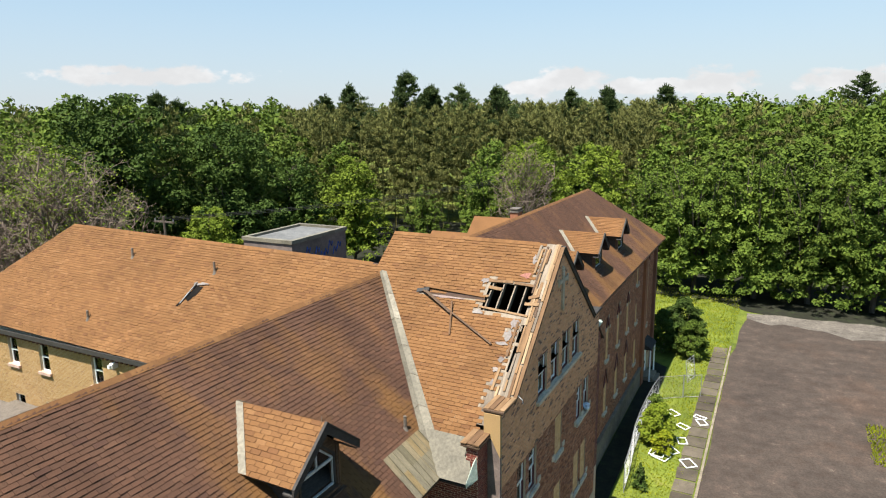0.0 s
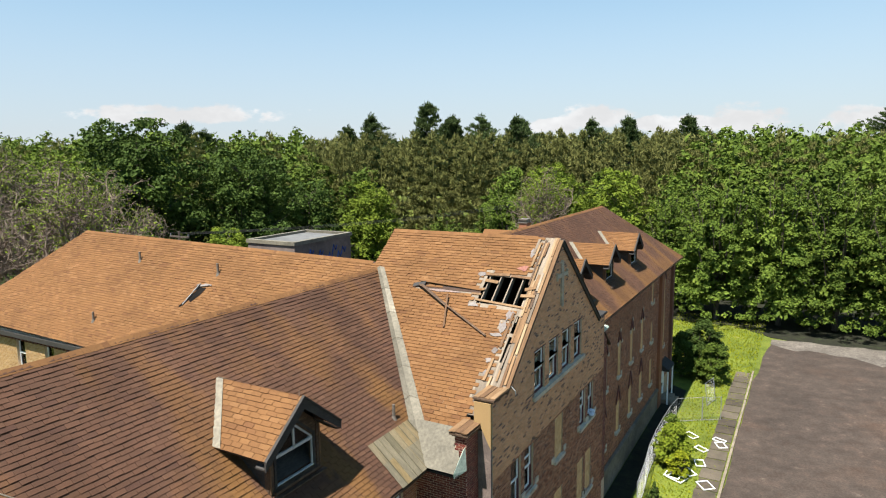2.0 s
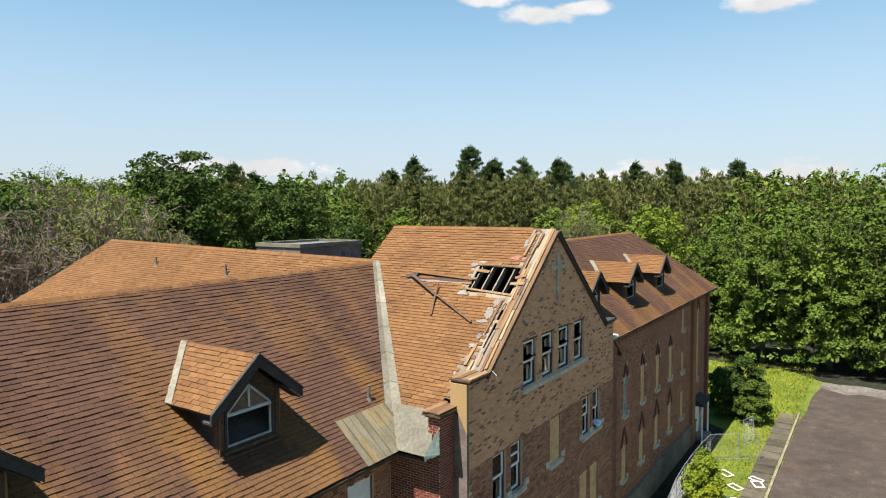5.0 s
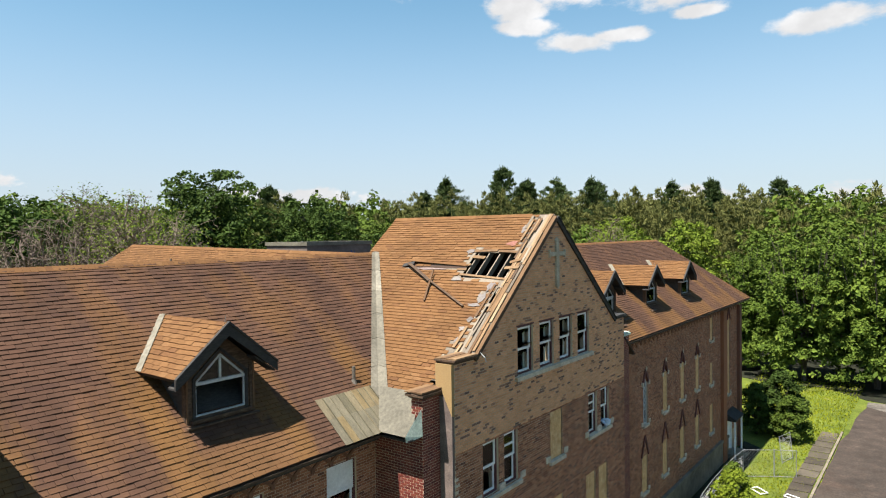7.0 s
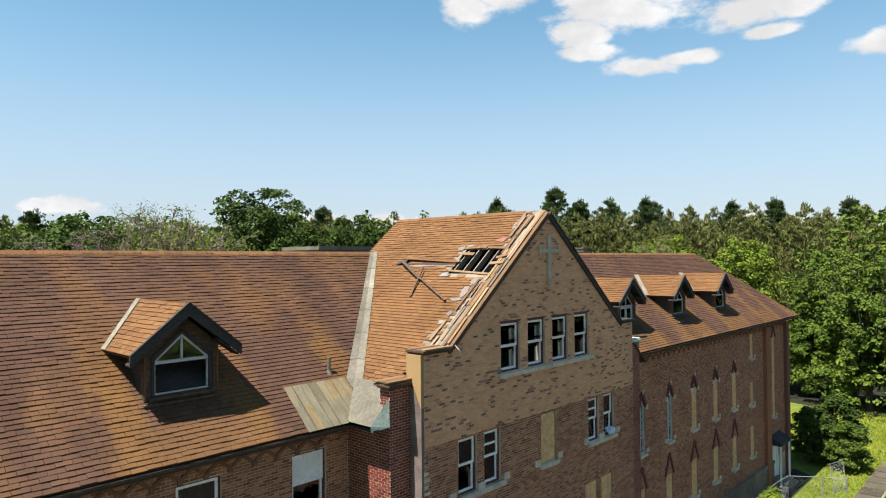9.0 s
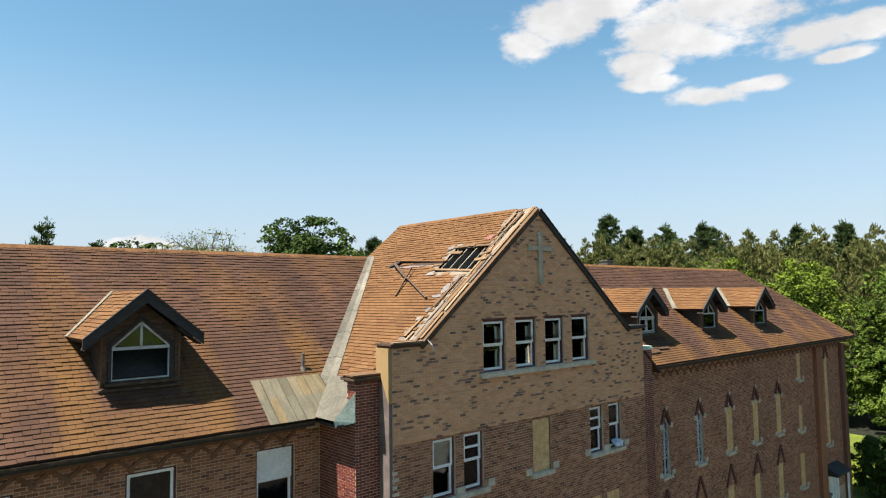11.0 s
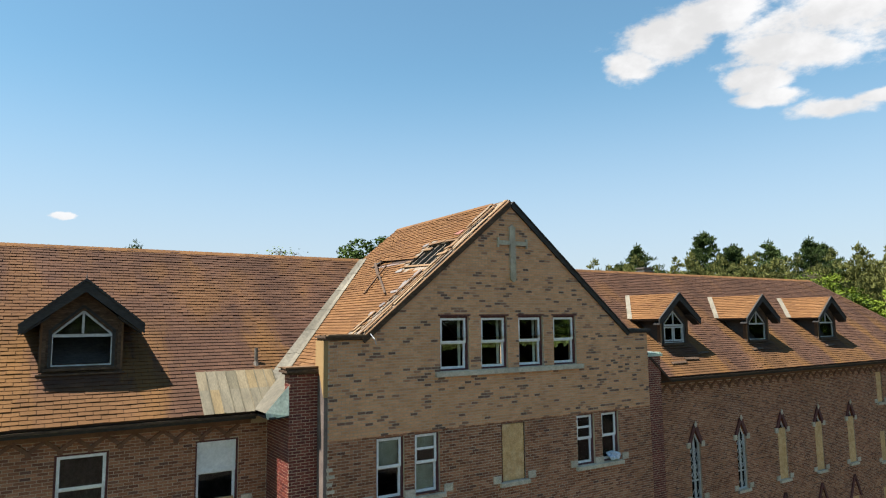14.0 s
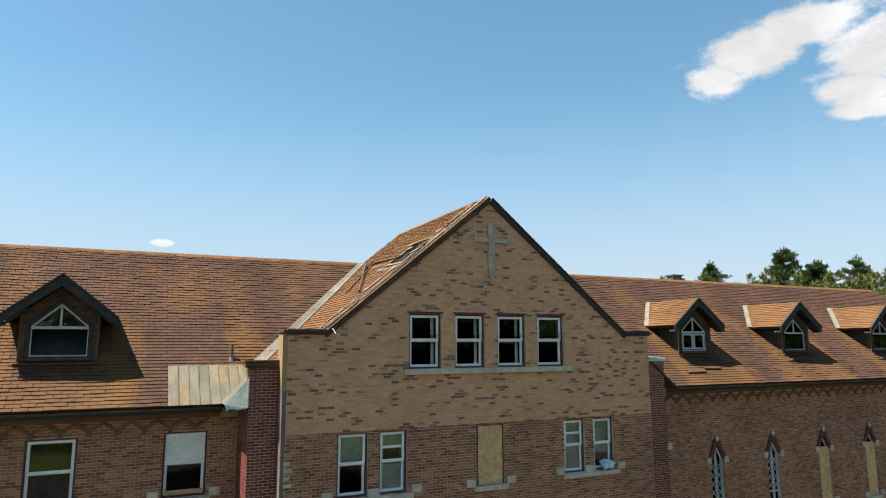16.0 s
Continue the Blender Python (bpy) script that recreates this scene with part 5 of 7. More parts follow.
    part("finial", Shape().tube([(rx - 0.1, y, zt), (rx - 0.1, y + 0.01, zt + 0.16)], [0.012, 0.006], 5), PIPE_METAL, d, "thin rusted spike")
    part("room_floor", Shape().prism([on_main(fx - 0.13, y - 0.8, 0.05), on_main(fx - 0.13, y + 0.8, 0.05), on_main(-4.4, y + 0.8, 0.05), on_main(-4.4, y - 0.8, 0.05)], (0, 0, 0.02)), BLACK_WOOD, d)
    part("room_back", Shape().prism([(-3.6, y - 0.8, 12.6), (-3.6, y + 0.8, 12.6), (-3.6, y + 0.8, 13.38), (-3.6, y, 14.02), (-3.6, y - 0.8, 13.38)], (-0.05, 0, 0)), BLACK_WOOD, d)
    return d


for y, state in ((-22.4, "open"), (-16.56, "open"), (-10.73, "open"), (10.56, "casements"), (16.38, "broken"), (22.36, "broken")):
    dormer(y, state)
# debris below the dormers
for k, (x, y, ln, turn) in enumerate([(-1.95, 9.3, 0.9, 0.1), (-2.1, 10.3, 0.8, -0.15), (-2.3, 11.4, 0.7, 0.2), (-2.35, 15.3, 0.8, 0.15), (-2.35, 21.4, 0.8, 0.1)]):
    p, q = on_main(x, y, 0.05), on_main(x - 0.15 * turn, y + ln, 0.06)
    tagged(new("loose_plank", Shape().beam(p, q, 0.11, 0.035, up=(RISE, 0, 1)).mesh("loose_plank", OLD_WOOD if y > 0 else BARE_WOOD)), "loose weathered plank lying on the shingles", "plank")

# vent pipes and a metal vent on the roofs
def vent_pipe(base, high, radius, label):
    v = part("vent_pipe", Shape().tube([base - Vector((0, 0, 0.15)), base + Vector((0, 0, high))], [radius, radius], 10), PIPE_METAL, building, label)
    part("pipe_collar", Shape().tube([base - Vector((0, 0, 0.1)), base + Vector((0, 0, 0.07))], [radius * 2.2, radius * 1.15], 10), PIPE_METAL, v)


vent_pipe(on_main(-2.72, -6.62, 0.0), 0.42, 0.05, "dull metal vent pipe on the roof slope")
chimney = part("chimney", Shape().box(-7.5, -7.0, 13.95, 14.6, 13.6, 15.62), BROWN_BRICK, building, "low brick chimney behind the ridge")
part("chimney_cap", Shape().box(-7.55, -6.95, 13.9, 14.65, 15.62, 15.69).box(-7.45, -7.05, 14.0, 14.55, 15.691, 15.8).box(-7.52, -6.98, 13.93, 14.62, 15.801, 15.86), PIPE_METAL, chimney)

# ---- rear wing ----
RR = 15.62
RY = -4.25
TILT = 0.02            # the old rear wing sags towards the main one


def rz_(x, y):
    return RR - TILT * (x + 18) - (RR - 11.0) / 4.25 * abs(y)


rear_open = [(x - 0.4, x + 0.4, 9.08, 10.55) for x in (-27.8, -25.2, -21.1)] + [(x - 0.4, x + 0.4, 6.0, 7.4) for x in (-27.8, -25.2, -21.1)]
rear_wall = wall("rear_wing_wall", (0, -4.0, 0), (1, 0, 0), (0, -1, 0), -31.6, -11.6, 0, 11.0, rear_open, 0.35, MORTAR, "sunlit yellow brick wall of the rear wing")
bricks("brick", (0, -4.0, 0), (1, 0, 0), (0, -1, 0), 5.0, 10.75, lambda v: [(-31.6, -15.0)], rear_open, REAR_BRICK, rear_wall, lambda u, v: -25 < u < -21.5 and v > 8.5)
part("rear_wing_wall", Shape().box(-31.6, -31.25, -3.65, 4.0, 0, 11.0).box(-31.25, -11.6, 3.65, 4.0, 0, 11.0), REAR_BRICK, building)
part("rear_floor", Shape().box(-31.2, -11.7, -3.6, 3.6, 7.8, 8.0).box(-31.2, -11.7, -3.6, 3.6, 11.0, 11.15), DARK_ROOM, building)
part("partition", Shape().box(-31.2, -11.7, -1.6, -1.5, 4.0, 11.0), DARK_ROOM, building)
for a, b, c, d in rear_open:
    w = part("window", Shape().box(a, a + 0.06, -3.88, -3.8, c, d).box(b - 0.06, b, -3.88, -3.8, c, d).box(a + 0.06, b - 0.06, -3.88, -3.8, d - 0.06, d).box(a + 0.06, b - 0.06, -3.88, -3.8, c, c + 0.06).box(a + 0.06, b - 0.06, -3.88, -3.8, (c + d) / 2 - 0.03, (c + d) / 2 + 0.03), WHITE_PAINT, building, "white sash window in the yellow brick wall")
    part("pane", Shape().box(a + 0.06, b - 0.06, -3.845, -3.84, c + 0.06, d - 0.06), GLASS, w)
    part("sill", Shape().box(a - 0.1, b + 0.1, -4.12, -4.001, c - 0.14, c), PINK_STONE, w, "pink stone sill")
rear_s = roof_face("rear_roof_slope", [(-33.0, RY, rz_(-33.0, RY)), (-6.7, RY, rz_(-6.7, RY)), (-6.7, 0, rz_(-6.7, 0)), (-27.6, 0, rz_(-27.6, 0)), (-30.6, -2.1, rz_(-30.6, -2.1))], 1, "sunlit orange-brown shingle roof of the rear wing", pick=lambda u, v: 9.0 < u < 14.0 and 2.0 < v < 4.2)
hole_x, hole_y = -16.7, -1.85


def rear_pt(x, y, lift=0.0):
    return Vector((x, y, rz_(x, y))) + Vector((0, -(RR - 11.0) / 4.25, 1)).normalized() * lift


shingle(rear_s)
rear_n = roof_face("rear_roof_slope", [(-6.7, -RY, rz_(-6.7, RY)), (-33.0, -RY, rz_(-33.0, RY)), (-30.6, 2.1, rz_(-30.6, 2.1)), (-27.6, 0, rz_(-27.6, 0)), (-6.7, 0, rz_(-6.7, 0))], 1)
part("rear_hip", Shape().prism([(-27.6, 0, rz_(-27.6, 0) - 0.05), (-30.6, -2.1, rz_(-30.6, 2.1) - 0.05), (-30.6, 2.1, rz_(-30.6, 2.1) - 0.05)], (0, 0, 0.05)).prism([(-30.6, -2.1, rz_(-30.6, 2.1) - 0.05), (-33.0, RY, rz_(-33, RY) - 0.05), (-35.0, RY, 11.0), (-35.0, -RY, 11.0), (-33.0, -RY, rz_(-33, RY) - 0.05), (-30.6, 2.1, rz_(-30.6, 2.1) - 0.05)], (0, 0, 0.05)), SHINGLE, building, "flared shingle hip of the rear roof")
tagged(part("ridge_cap", ridge_caps((-27.6, 0, rz_(-27.6, 0)), (-8.0, 0, rz_(-8, 0)), (0, -1, 1), (0, 1, 1)), SHINGLE, building), kind="stuff")
part("roof_apron", Shape().prism([(-17.3, RY + 0.02, rz_(-17.3, RY) - 0.08), (-6.7, RY + 0.02, rz_(-6.7, RY) - 0.08), (-6.7, -8.0, 7.2), (-17.3, -8.0, 7.4)], (0, 0, 0.08)), SHINGLE, building)
part("fascia", Shape().box(-33.0, -17.2, RY - 0.05, RY + 0.03, 10.76, 10.98), BLACK_WOOD, building, "dark eaves board of the rear wing")
part("soffit", Shape().box(-33.0, -17.2, RY + 0.031, -4.0, 10.8, 10.86), BLACK_WOOD, building)
n_b = 44
for i in range(n_b):
    x = -31.5 + i * 0.33
    part("corbel", Shape().box(x, x + 0.14, -4.1, -4.002, 10.55, 10.79), MAROON, building, "dark brick corbel under the eaves" if i == 0 else "")
for x, y, h in ((-21.8, -0.95, 0.45), (-16.1, -1.05, 0.5), (-22.3, -3.35, 0.42)):
    vent_pipe(rear_pt(x, y), h, 0.055, "dull metal vent pipe on the rear roof")
# small collapsed spot: a near-black sheet stands for the unlit hole
spot = [rear_pt(hole_x + dx, hole_y + dy, 0.03) for dx, dy in ((-0.62, -0.5), (-0.5, -0.52), (-0.28, -0.22), (-0.05, -0.3), (0.25, -0.02), (0.42, 0.26), (0.2, 0.24), (0.02, 0.3), (-0.12, 0.38), (-0.2, 0.22), (-0.1, 0.1), (-0.3, -0.1))]
part("roof_hole", Shape().prism(spot, (0, -0.003, 0.005)), UNLIT_VOID, building, "near-black sheet painted for a collapsed spot in the shingles")
for a, b, w in (((0.0, 0.3), (0.5, 0.36), 0.1), ((0.2, 0.38), (0.68, 0.36), 0.06), ((-0.22, 0.3), (-0.02, 0.36), 0.08)):
    part("broken_batten", Shape().beam(rear_pt(hole_x + a[0], hole_y + a[1], 0.05), rear_pt(hole_x + b[0], hole_y + b[1], 0.07), w, 0.025, up=(0, -1, 1)), TORN_FELT, building)
part("broken_batten", Shape().beam(rear_pt(hole_x - 0.42, hole_y - 0.42, 0.05), rear_pt(hole_x - 0.02, hole_y + 0.28, 0.12), 0.05, 0.04, up=(0, -1, 1)), GALVANISED, building, "grey broken strut across the hole")
part("wall_lamp", Shape().box(-19.75, -19.55, -4.3, -4.0, 10.3, 10.55).box(-19.72, -19.58, -4.42, -4.301, 10.36, 10.5), WHITE_PAINT, building, "white flood lamp under the eaves")
# rear dormers and chimney of the north wing
for y in (10.6, 16.5):
    d = part("dormer", Shape().box(-10.4, -9.2, y - 0.9, y + 0.9, 12.2, 13.6), OLD_WOOD, building, "rear dormer with a shingled roof")
    for sg in (-1, 1):
        part("roof", Shape().prism([(-11.0, y, 14.75), (-11.0, y + sg * 1.2, 13.75), (-7.6, y + sg * 1.2, 13.75), (-7.6, y, 14.75)], (0, 0, 0.1)), SHINGLE, d)
part("low_roof_box", Shape().box(-28.5, -25.2, -7.0, -5.0, 7.3, 7.5).box(-28.3, -25.4, -6.8, -5.2, 7.0, 7.3).box(-28.3, -25.4, -6.8, -4.01, 0, 7.0), PIPE_METAL, building, "dark flat-capped duct against the rear wall")

# stair tower with a flat roof
tower = thing("stair_tower", "flat-roofed grey-brown stair tower with blue sprayed marks", "tower")
part("wall", Shape().box(-15.6, -12.7, 0.4, 4.5, 0, 15.75), TOWER_WALL, tower, "grey-brown brick wall")
part("roof", Shape().box(-15.45, -12.85, 0.55, 4.35, 15.751, 15.8), FLAT_ROOF, tower, "grey flat roof membrane")
for a in ((-15.66, -15.45, 0.34, 4.56), (-12.85, -12.64, 0.34, 4.56), (-15.45, -12.85, 0.34, 0.55), (-15.45, -12.85, 4.35, 4.56)):
    part("coping", Shape().box(*a, 15.752, 15.92), LEAD, tower, "pale metal coping")
rr = random.Random(8)
for k in range(9):
    y = 1.0 + k * 0.34
    z = 15.1 + rr.uniform(-0.25, 0.2)
    part("sprayed_mark", Shape().tube([(-12.695, y, z - 0.22), (-12.69, y + 0.12, z + 0.16), (-12.695, y + 0.26, z - 0.12), (-12.69, y + 0.33, z + 0.1)], [0.035] * 4, 5), BLUE_PAINT, tower, "blue sprayed stroke")

# ---- ground ----
gx = np.concatenate([np.linspace(-2600, -90, 24), np.linspace(-85, 95, 92), np.linspace(100, 2600, 24)])
gy = np.concatenate([np.linspace(-2600, -70, 24), np.linspace(-65, 120, 94), np.linspace(126, 2600, 24)])
GX, GY = np.meshgrid(gx, gy, indexing="ij")
GZ = np.zeros_like(GX)
soft = (np.abs(GX - 40) > 46) | (np.abs(GY) > 58)
GZ = np.where(soft, 0.12 * np.sin(GX * 0.21) * np.cos(GY * 0.17) - 0.1, -0.02 + 0.015 * np.sin(GX * 1.3) * np.cos(GY * 1.1))
gv = np.stack([GX, GY, GZ], -1).reshape(-1, 3)
nx, ny = len(gx), len(gy)
gi = (np.arange(nx - 1)[:, None] * ny + np.arange(ny - 1)[None]).ravel()
ground = new("ground", arrays_mesh("ground", gv, np.stack([gi, gi + ny, gi + ny + 1, gi + 1], 1), GRASS))
tagged(ground, "green lawn and rough grass round the building", "lawn", kind="structure")

# woodland floor, darkened for the shade that the crowns cast
floor_pts = [(-9, 57.5), (-4, 56.2), (1, 56.5), (4.5, 53.2), (9, 51.9), (13, 51.4), (20, 52.8), (30, 53.4), (45, 54), (60, 54.5), (70, 55), (70, 69.5), (46, 70.5), (32, 71.5), (20, 70.0), (14, 72), (10, 90), (-20, 95), (-80, 95), (-84, 20), (-62, 14), (-48, 14), (-40, 24), (-38, 44), (-30, 55), (-18, 58)]
tagged(new("woodland_floor", Shape().prism([(x, y, -0.05) for x, y in floor_pts], (0, 0, 0.085)).mesh("woodland_floor", SHADE_FLOOR)), "leaf litter under the trees, its shade put into the dark colour", "forest floor", kind="structure")
# dark strip added for the shaded ground between wing and fence
tagged(new("soil_bed", Shape().prism([(-1.9, 6.5, -0.05), (-0.5, 6.5, -0.05), (-0.55, 12, -0.05), (-0.6, 20, -0.05), (-0.45, 27, -0.05), (-0.6, 33, -0.05), (-1.9, 34, -0.05)], (0, 0, 0.09)).mesh("soil_bed", SHADE_FLOOR)), "dark strip along the wing, painted for its shade", "soil", kind="structure")
lot_rng = random.Random(4)
edge_pts = []
for k in range(46):
    y = -60 + k * 2.45
    edge_pts.append((3.95 + lot_rng.uniform(-0.08, 0.08) + (0.35 if y > 38 else 0) + max(0, (y - 46) * 0.12), y, 0.0))
lot_outline = edge_pts + [(8.5, 51.6, 0), (13, 51.0, 0), (20, 52.5, 0), (60, 54, 0), (60, -60, 0)]
lot = new("parking_lot", Shape().prism([(x, y, -0.05) for x, y, z in lot_outline], (0, 0, 0.09)).mesh("parking_lot", ASPHALT))
tagged(lot, "worn brown-grey asphalt parking lot with stains", "asphalt", kind="structure")
gr = Shape()
ge = random.Random(31)
top_e = [(4.7 + 1.15 * i, 52.6 + 0.03 * i + ge.uniform(-0.35, 0.35), 0) for i in range(36)]
low_e = [(x, y - min(4.6, 2.2 + 0.35 * i) - 0.6 * math.sin(i * 0.9) + ge.uniform(-0.5, 0.5), 0) for i, (x, y, z) in enumerate(top_e)]
gr.prism([(x, y, 0.041) for x, y, z in low_e] + [(x, y, 0.041) for x, y, z in top_e[::-1]], (0, 0, 0.015))
tagged(new("gravel_edge", gr.mesh("gravel_edge", GRAVEL)), "pale gravel margin at the end of the asphalt", "gravel", kind="structure")
# paved walk along the lot
walk_base = new("paved_walk", Shape().box(2.45, 3.78, 8.0, 39.5, -0.08, 0.03).mesh("paved_walk", GRASS))
tagged(walk_base, "weedy concrete slab walk beside the asphalt", "walk", kind="structure")
sl = random.Random(9)
y = 8.1
while y < 39:
    h = 1.45
    pts = [(2.5 + sl.uniform(-0.03, 0.05), y + sl.uniform(0, 0.08), 0), (3.72 + sl.uniform(-0.05, 0.03), y + sl.uniform(0, 0.08), 0), (3.72 + sl.uniform(-0.05, 0.03), y + h - 0.12, 0), (2.5 + sl.uniform(-0.03, 0.05), y + h - 0.12, 0)]
    part("slab", Shape().prism([(p[0], p[1], 0.031) for p in pts], (0, 0, 0.04 + sl.uniform(0, 0.02))), SLAB, walk_base)
    y += h
kerb = new("kerb", Shape().mesh("kerb", KERB))
tagged(kerb, "low pale concrete kerb along the asphalt", "kerb", kind="structure")
y = 8.0
while y < 39:
    part("kerb_stone", Shape().box(3.78, 3.93, y, y + 1.9, -0.05, 0.1 + sl.uniform(-0.015, 0.015)), KERB, kerb)
    y += 1.92


def scatter_leaves(centres, size, rng, up=0.35, wide=0.62, needle=False):
    """Leaf quads at the given points, turned at random with a lean outward; needles point outward and up instead."""
    pts, outs = centres
    n = len(pts)
    if needle:
        t = outs * 0.7 + rng.normal(0, 0.45, (n, 3))
        t[:, 2] += 0.55
        t /= np.linalg.norm(t, axis=1)[:, None] + 1e-9
        b = np.cross(t, rng.normal(0, 1, (n, 3)))
        b /= np.linalg.norm(b, axis=1)[:, None] + 1e-9
        nrm = np.cross(t, b)
    else:
        nrm = outs + rng.normal(0, 0.48, (n, 3))
        nrm[:, 2] += up
        nrm /= np.linalg.norm(nrm, axis=1)[:, None] + 1e-9
        t = np.cross(nrm, rng.normal(0, 1, (n, 3)))
        t /= np.linalg.norm(t, axis=1)[:, None] + 1e-9
        b = np.cross(nrm, t)
    s = size * rng.uniform(0.55, 1.25, (n, 1))
    bend = nrm * s * 0.25
    v = np.stack([pts - t * s - bend * 0.4, pts - b * s * wide + bend * 0.3, pts + t * s - bend * 0.4, pts + b * s * wide + bend * 0.3], 1).reshape(-1, 3)
    q = np.arange(4 * n).reshape(n, 4)
    return v, q


def lobe_points(lobes, count, rng, fill=0.35, gaps=None):
    """Points in the outer shell of many overlapping lobes (x, y, z, radius, flatten). gaps: how far hollows eat into the crown."""
    lobes = np.asarray(lobes, float)
    area = lobes[:, 3] ** 2
    pick = rng.choice(len(lobes), count, p=area / area.sum())
    d = rng.normal(0, 1, (count, 3))
    d /= np.linalg.norm(d, axis=1)[:, None]
    d[:, 2] = np.where(d[:, 2] < -0.15, -d[:, 2], d[:, 2])
    r = lobes[pick, 3] * (1 - fill * rng.uniform(0, 1, count) ** 2)
    p = lobes[pick, :3] + d * r[:, None] * np.stack([np.ones(count), np.ones(count), lobes[pick, 4]], 1)
    if gaps is not None:
        x, y, z = p.T
        body = np.sin(1.6 * x + 1.3 * np.sin(1.1 * z)) + np.sin(1.7 * y + 1.1 * np.sin(0.9 * x)) + np.sin(1.9 * z + 1.2 * np.sin(1.2 * y))
        keep = body + rng.normal(0, 0.25, count) > gaps
        p, d = p[keep], d[keep]
    return p, d


def grass_tufts(name, region, count, high, material, label, seed):
    rng = np.random.RandomState(seed)
    x0, x1, y0, y1 = region
    p = np.stack([rng.uniform(x0, x1, count), rng.uniform(y0, y1, count), np.zeros(count)], 1)
    a = rng.uniform(0, 6.28, count)
    w = 0.03 + 0.03 * rng.rand(count)
    h = high * rng.uniform(0.4, 1.2, count)
    side = np.stack([np.cos(a), np.sin(a), np.zeros(count)], 1)
    lean = rng.normal(0, 0.35, (count, 3)) * h[:, None]
    lean[:, 2] = h
    v = np.stack([p - side * w[:, None], p + side * w[:, None], p + lean + side * w[:, None] * 0.2, p + lean - side * w[:, None] * 0.2], 1).reshape(-1, 3)
    ob = new(name, arrays_mesh(name, v, np.arange(4 * count).reshape(-1, 4), material))
    tagged(ob, label, "grass", kind="stuff")


grass_tufts("long_grass", (-0.3, 2.5, 8, 40), 5000, 0.09, LEAF_YELLOW, "bright green unmown grass blades by the fence", 1)
grass_tufts("lawn_grass", (-6, 3.9, 37, 60), 8000, 0.15, LEAF_YELLOW, "yellow-green unmown lawn with taller tufts", 5)
grass_tufts("joint_weeds", (2.5, 3.98, 8, 40), 1800, 0.1, LEAF_YELLOW, "yellow-green weeds in the paving joints", 2)
grass_tufts("lot_weeds", (13.2, 17, 22, 28), 2600, 0.22, LEAF_YELLOW, "yellow-green weeds growing through the asphalt", 3)


# ---- shrubs ----
def shrub(name, at, radius, high, count, leaf, material, label, seed, cone=False):
    rng = np.random.RandomState(seed)
    lobes = []
    for k in range(90):
        a, t = rng.uniform(0, 6.28), rng.uniform(0.12, 0.95)
        r = radius * (1 - t if cone else 0.75 * math.sin(math.pi * min(0.97, 0.25 + 0.72 * t))) * rng.uniform(0.3, 1.25)
        lobes.append((r * math.cos(a), r * math.sin(a), high * t, radius * (0.24 if not cone else 0.4 * (1.1 - t)) * rng.uniform(0.7, 1.2), 1.0))
    v, q = scatter_leaves(lobe_points(lobes, count, rng, 0.85), leaf, rng)
    v[:, 2] = np.maximum(v[:, 2], 0.03)
    root = thing(name, label, "bush", at)
    stems = Shape()
    for k in range(6):
        a = k * 1.05
        stems.tube([(0.05 * math.cos(a), 0.05 * math.sin(a), -0.05), (radius * 0.2 * math.cos(a), radius * 0.2 * math.sin(a), high * 0.4), (radius * 0.4 * math.cos(a + 0.3), radius * 0.4 * math.sin(a + 0.3), high * 0.8)], [0.035, 0.025, 0.01], 5)
    part("stem", stems, BARK, root)
    part("foliage", arrays_mesh("foliage", v, q, material), material, root)
    return root


shrub("bush", (0.75, 19.3, 0), 1.3, 2.7, 7000, 0.085, LEAF_BRIGHT, "bright green leafy bush growing by the fence", 11)
shrub("bush", (1.5, 18.0, 0), 0.85, 1.5, 2600, 0.085, LEAF_YELLOW, "yellow-green bush among loose window frames", 12)
shrub("bush", (0.3, 21.4, 0), 1.0, 2.4, 2600, 0.1, LEAF, "green leafy bush growing by the fence", 13)
shrub("dark_bush", (-0.2, 38.6, 0), 2.2, 4.6, 13000, 0.11, LEAF_DARK, "large dark green bush beyond the wing's end", 14)
shrub("dark_bush", (1.0, 36.2, 0), 1.5, 3.4, 9000, 0.095, LEAF, "green bush beside the lawn", 15)
shrub("dark_bush", (-1.6, 36.6, 0), 1.5, 4.0, 7000, 0.11, LEAF_DARK, "dark green bush against the wing's end", 16)
shrub("conifer_shrub", (0.85, 13.4, 0), 0.5, 1.7, 1600, 0.06, LEAF_DARK, "small dark green cone-shaped evergreen", 17, cone=True)

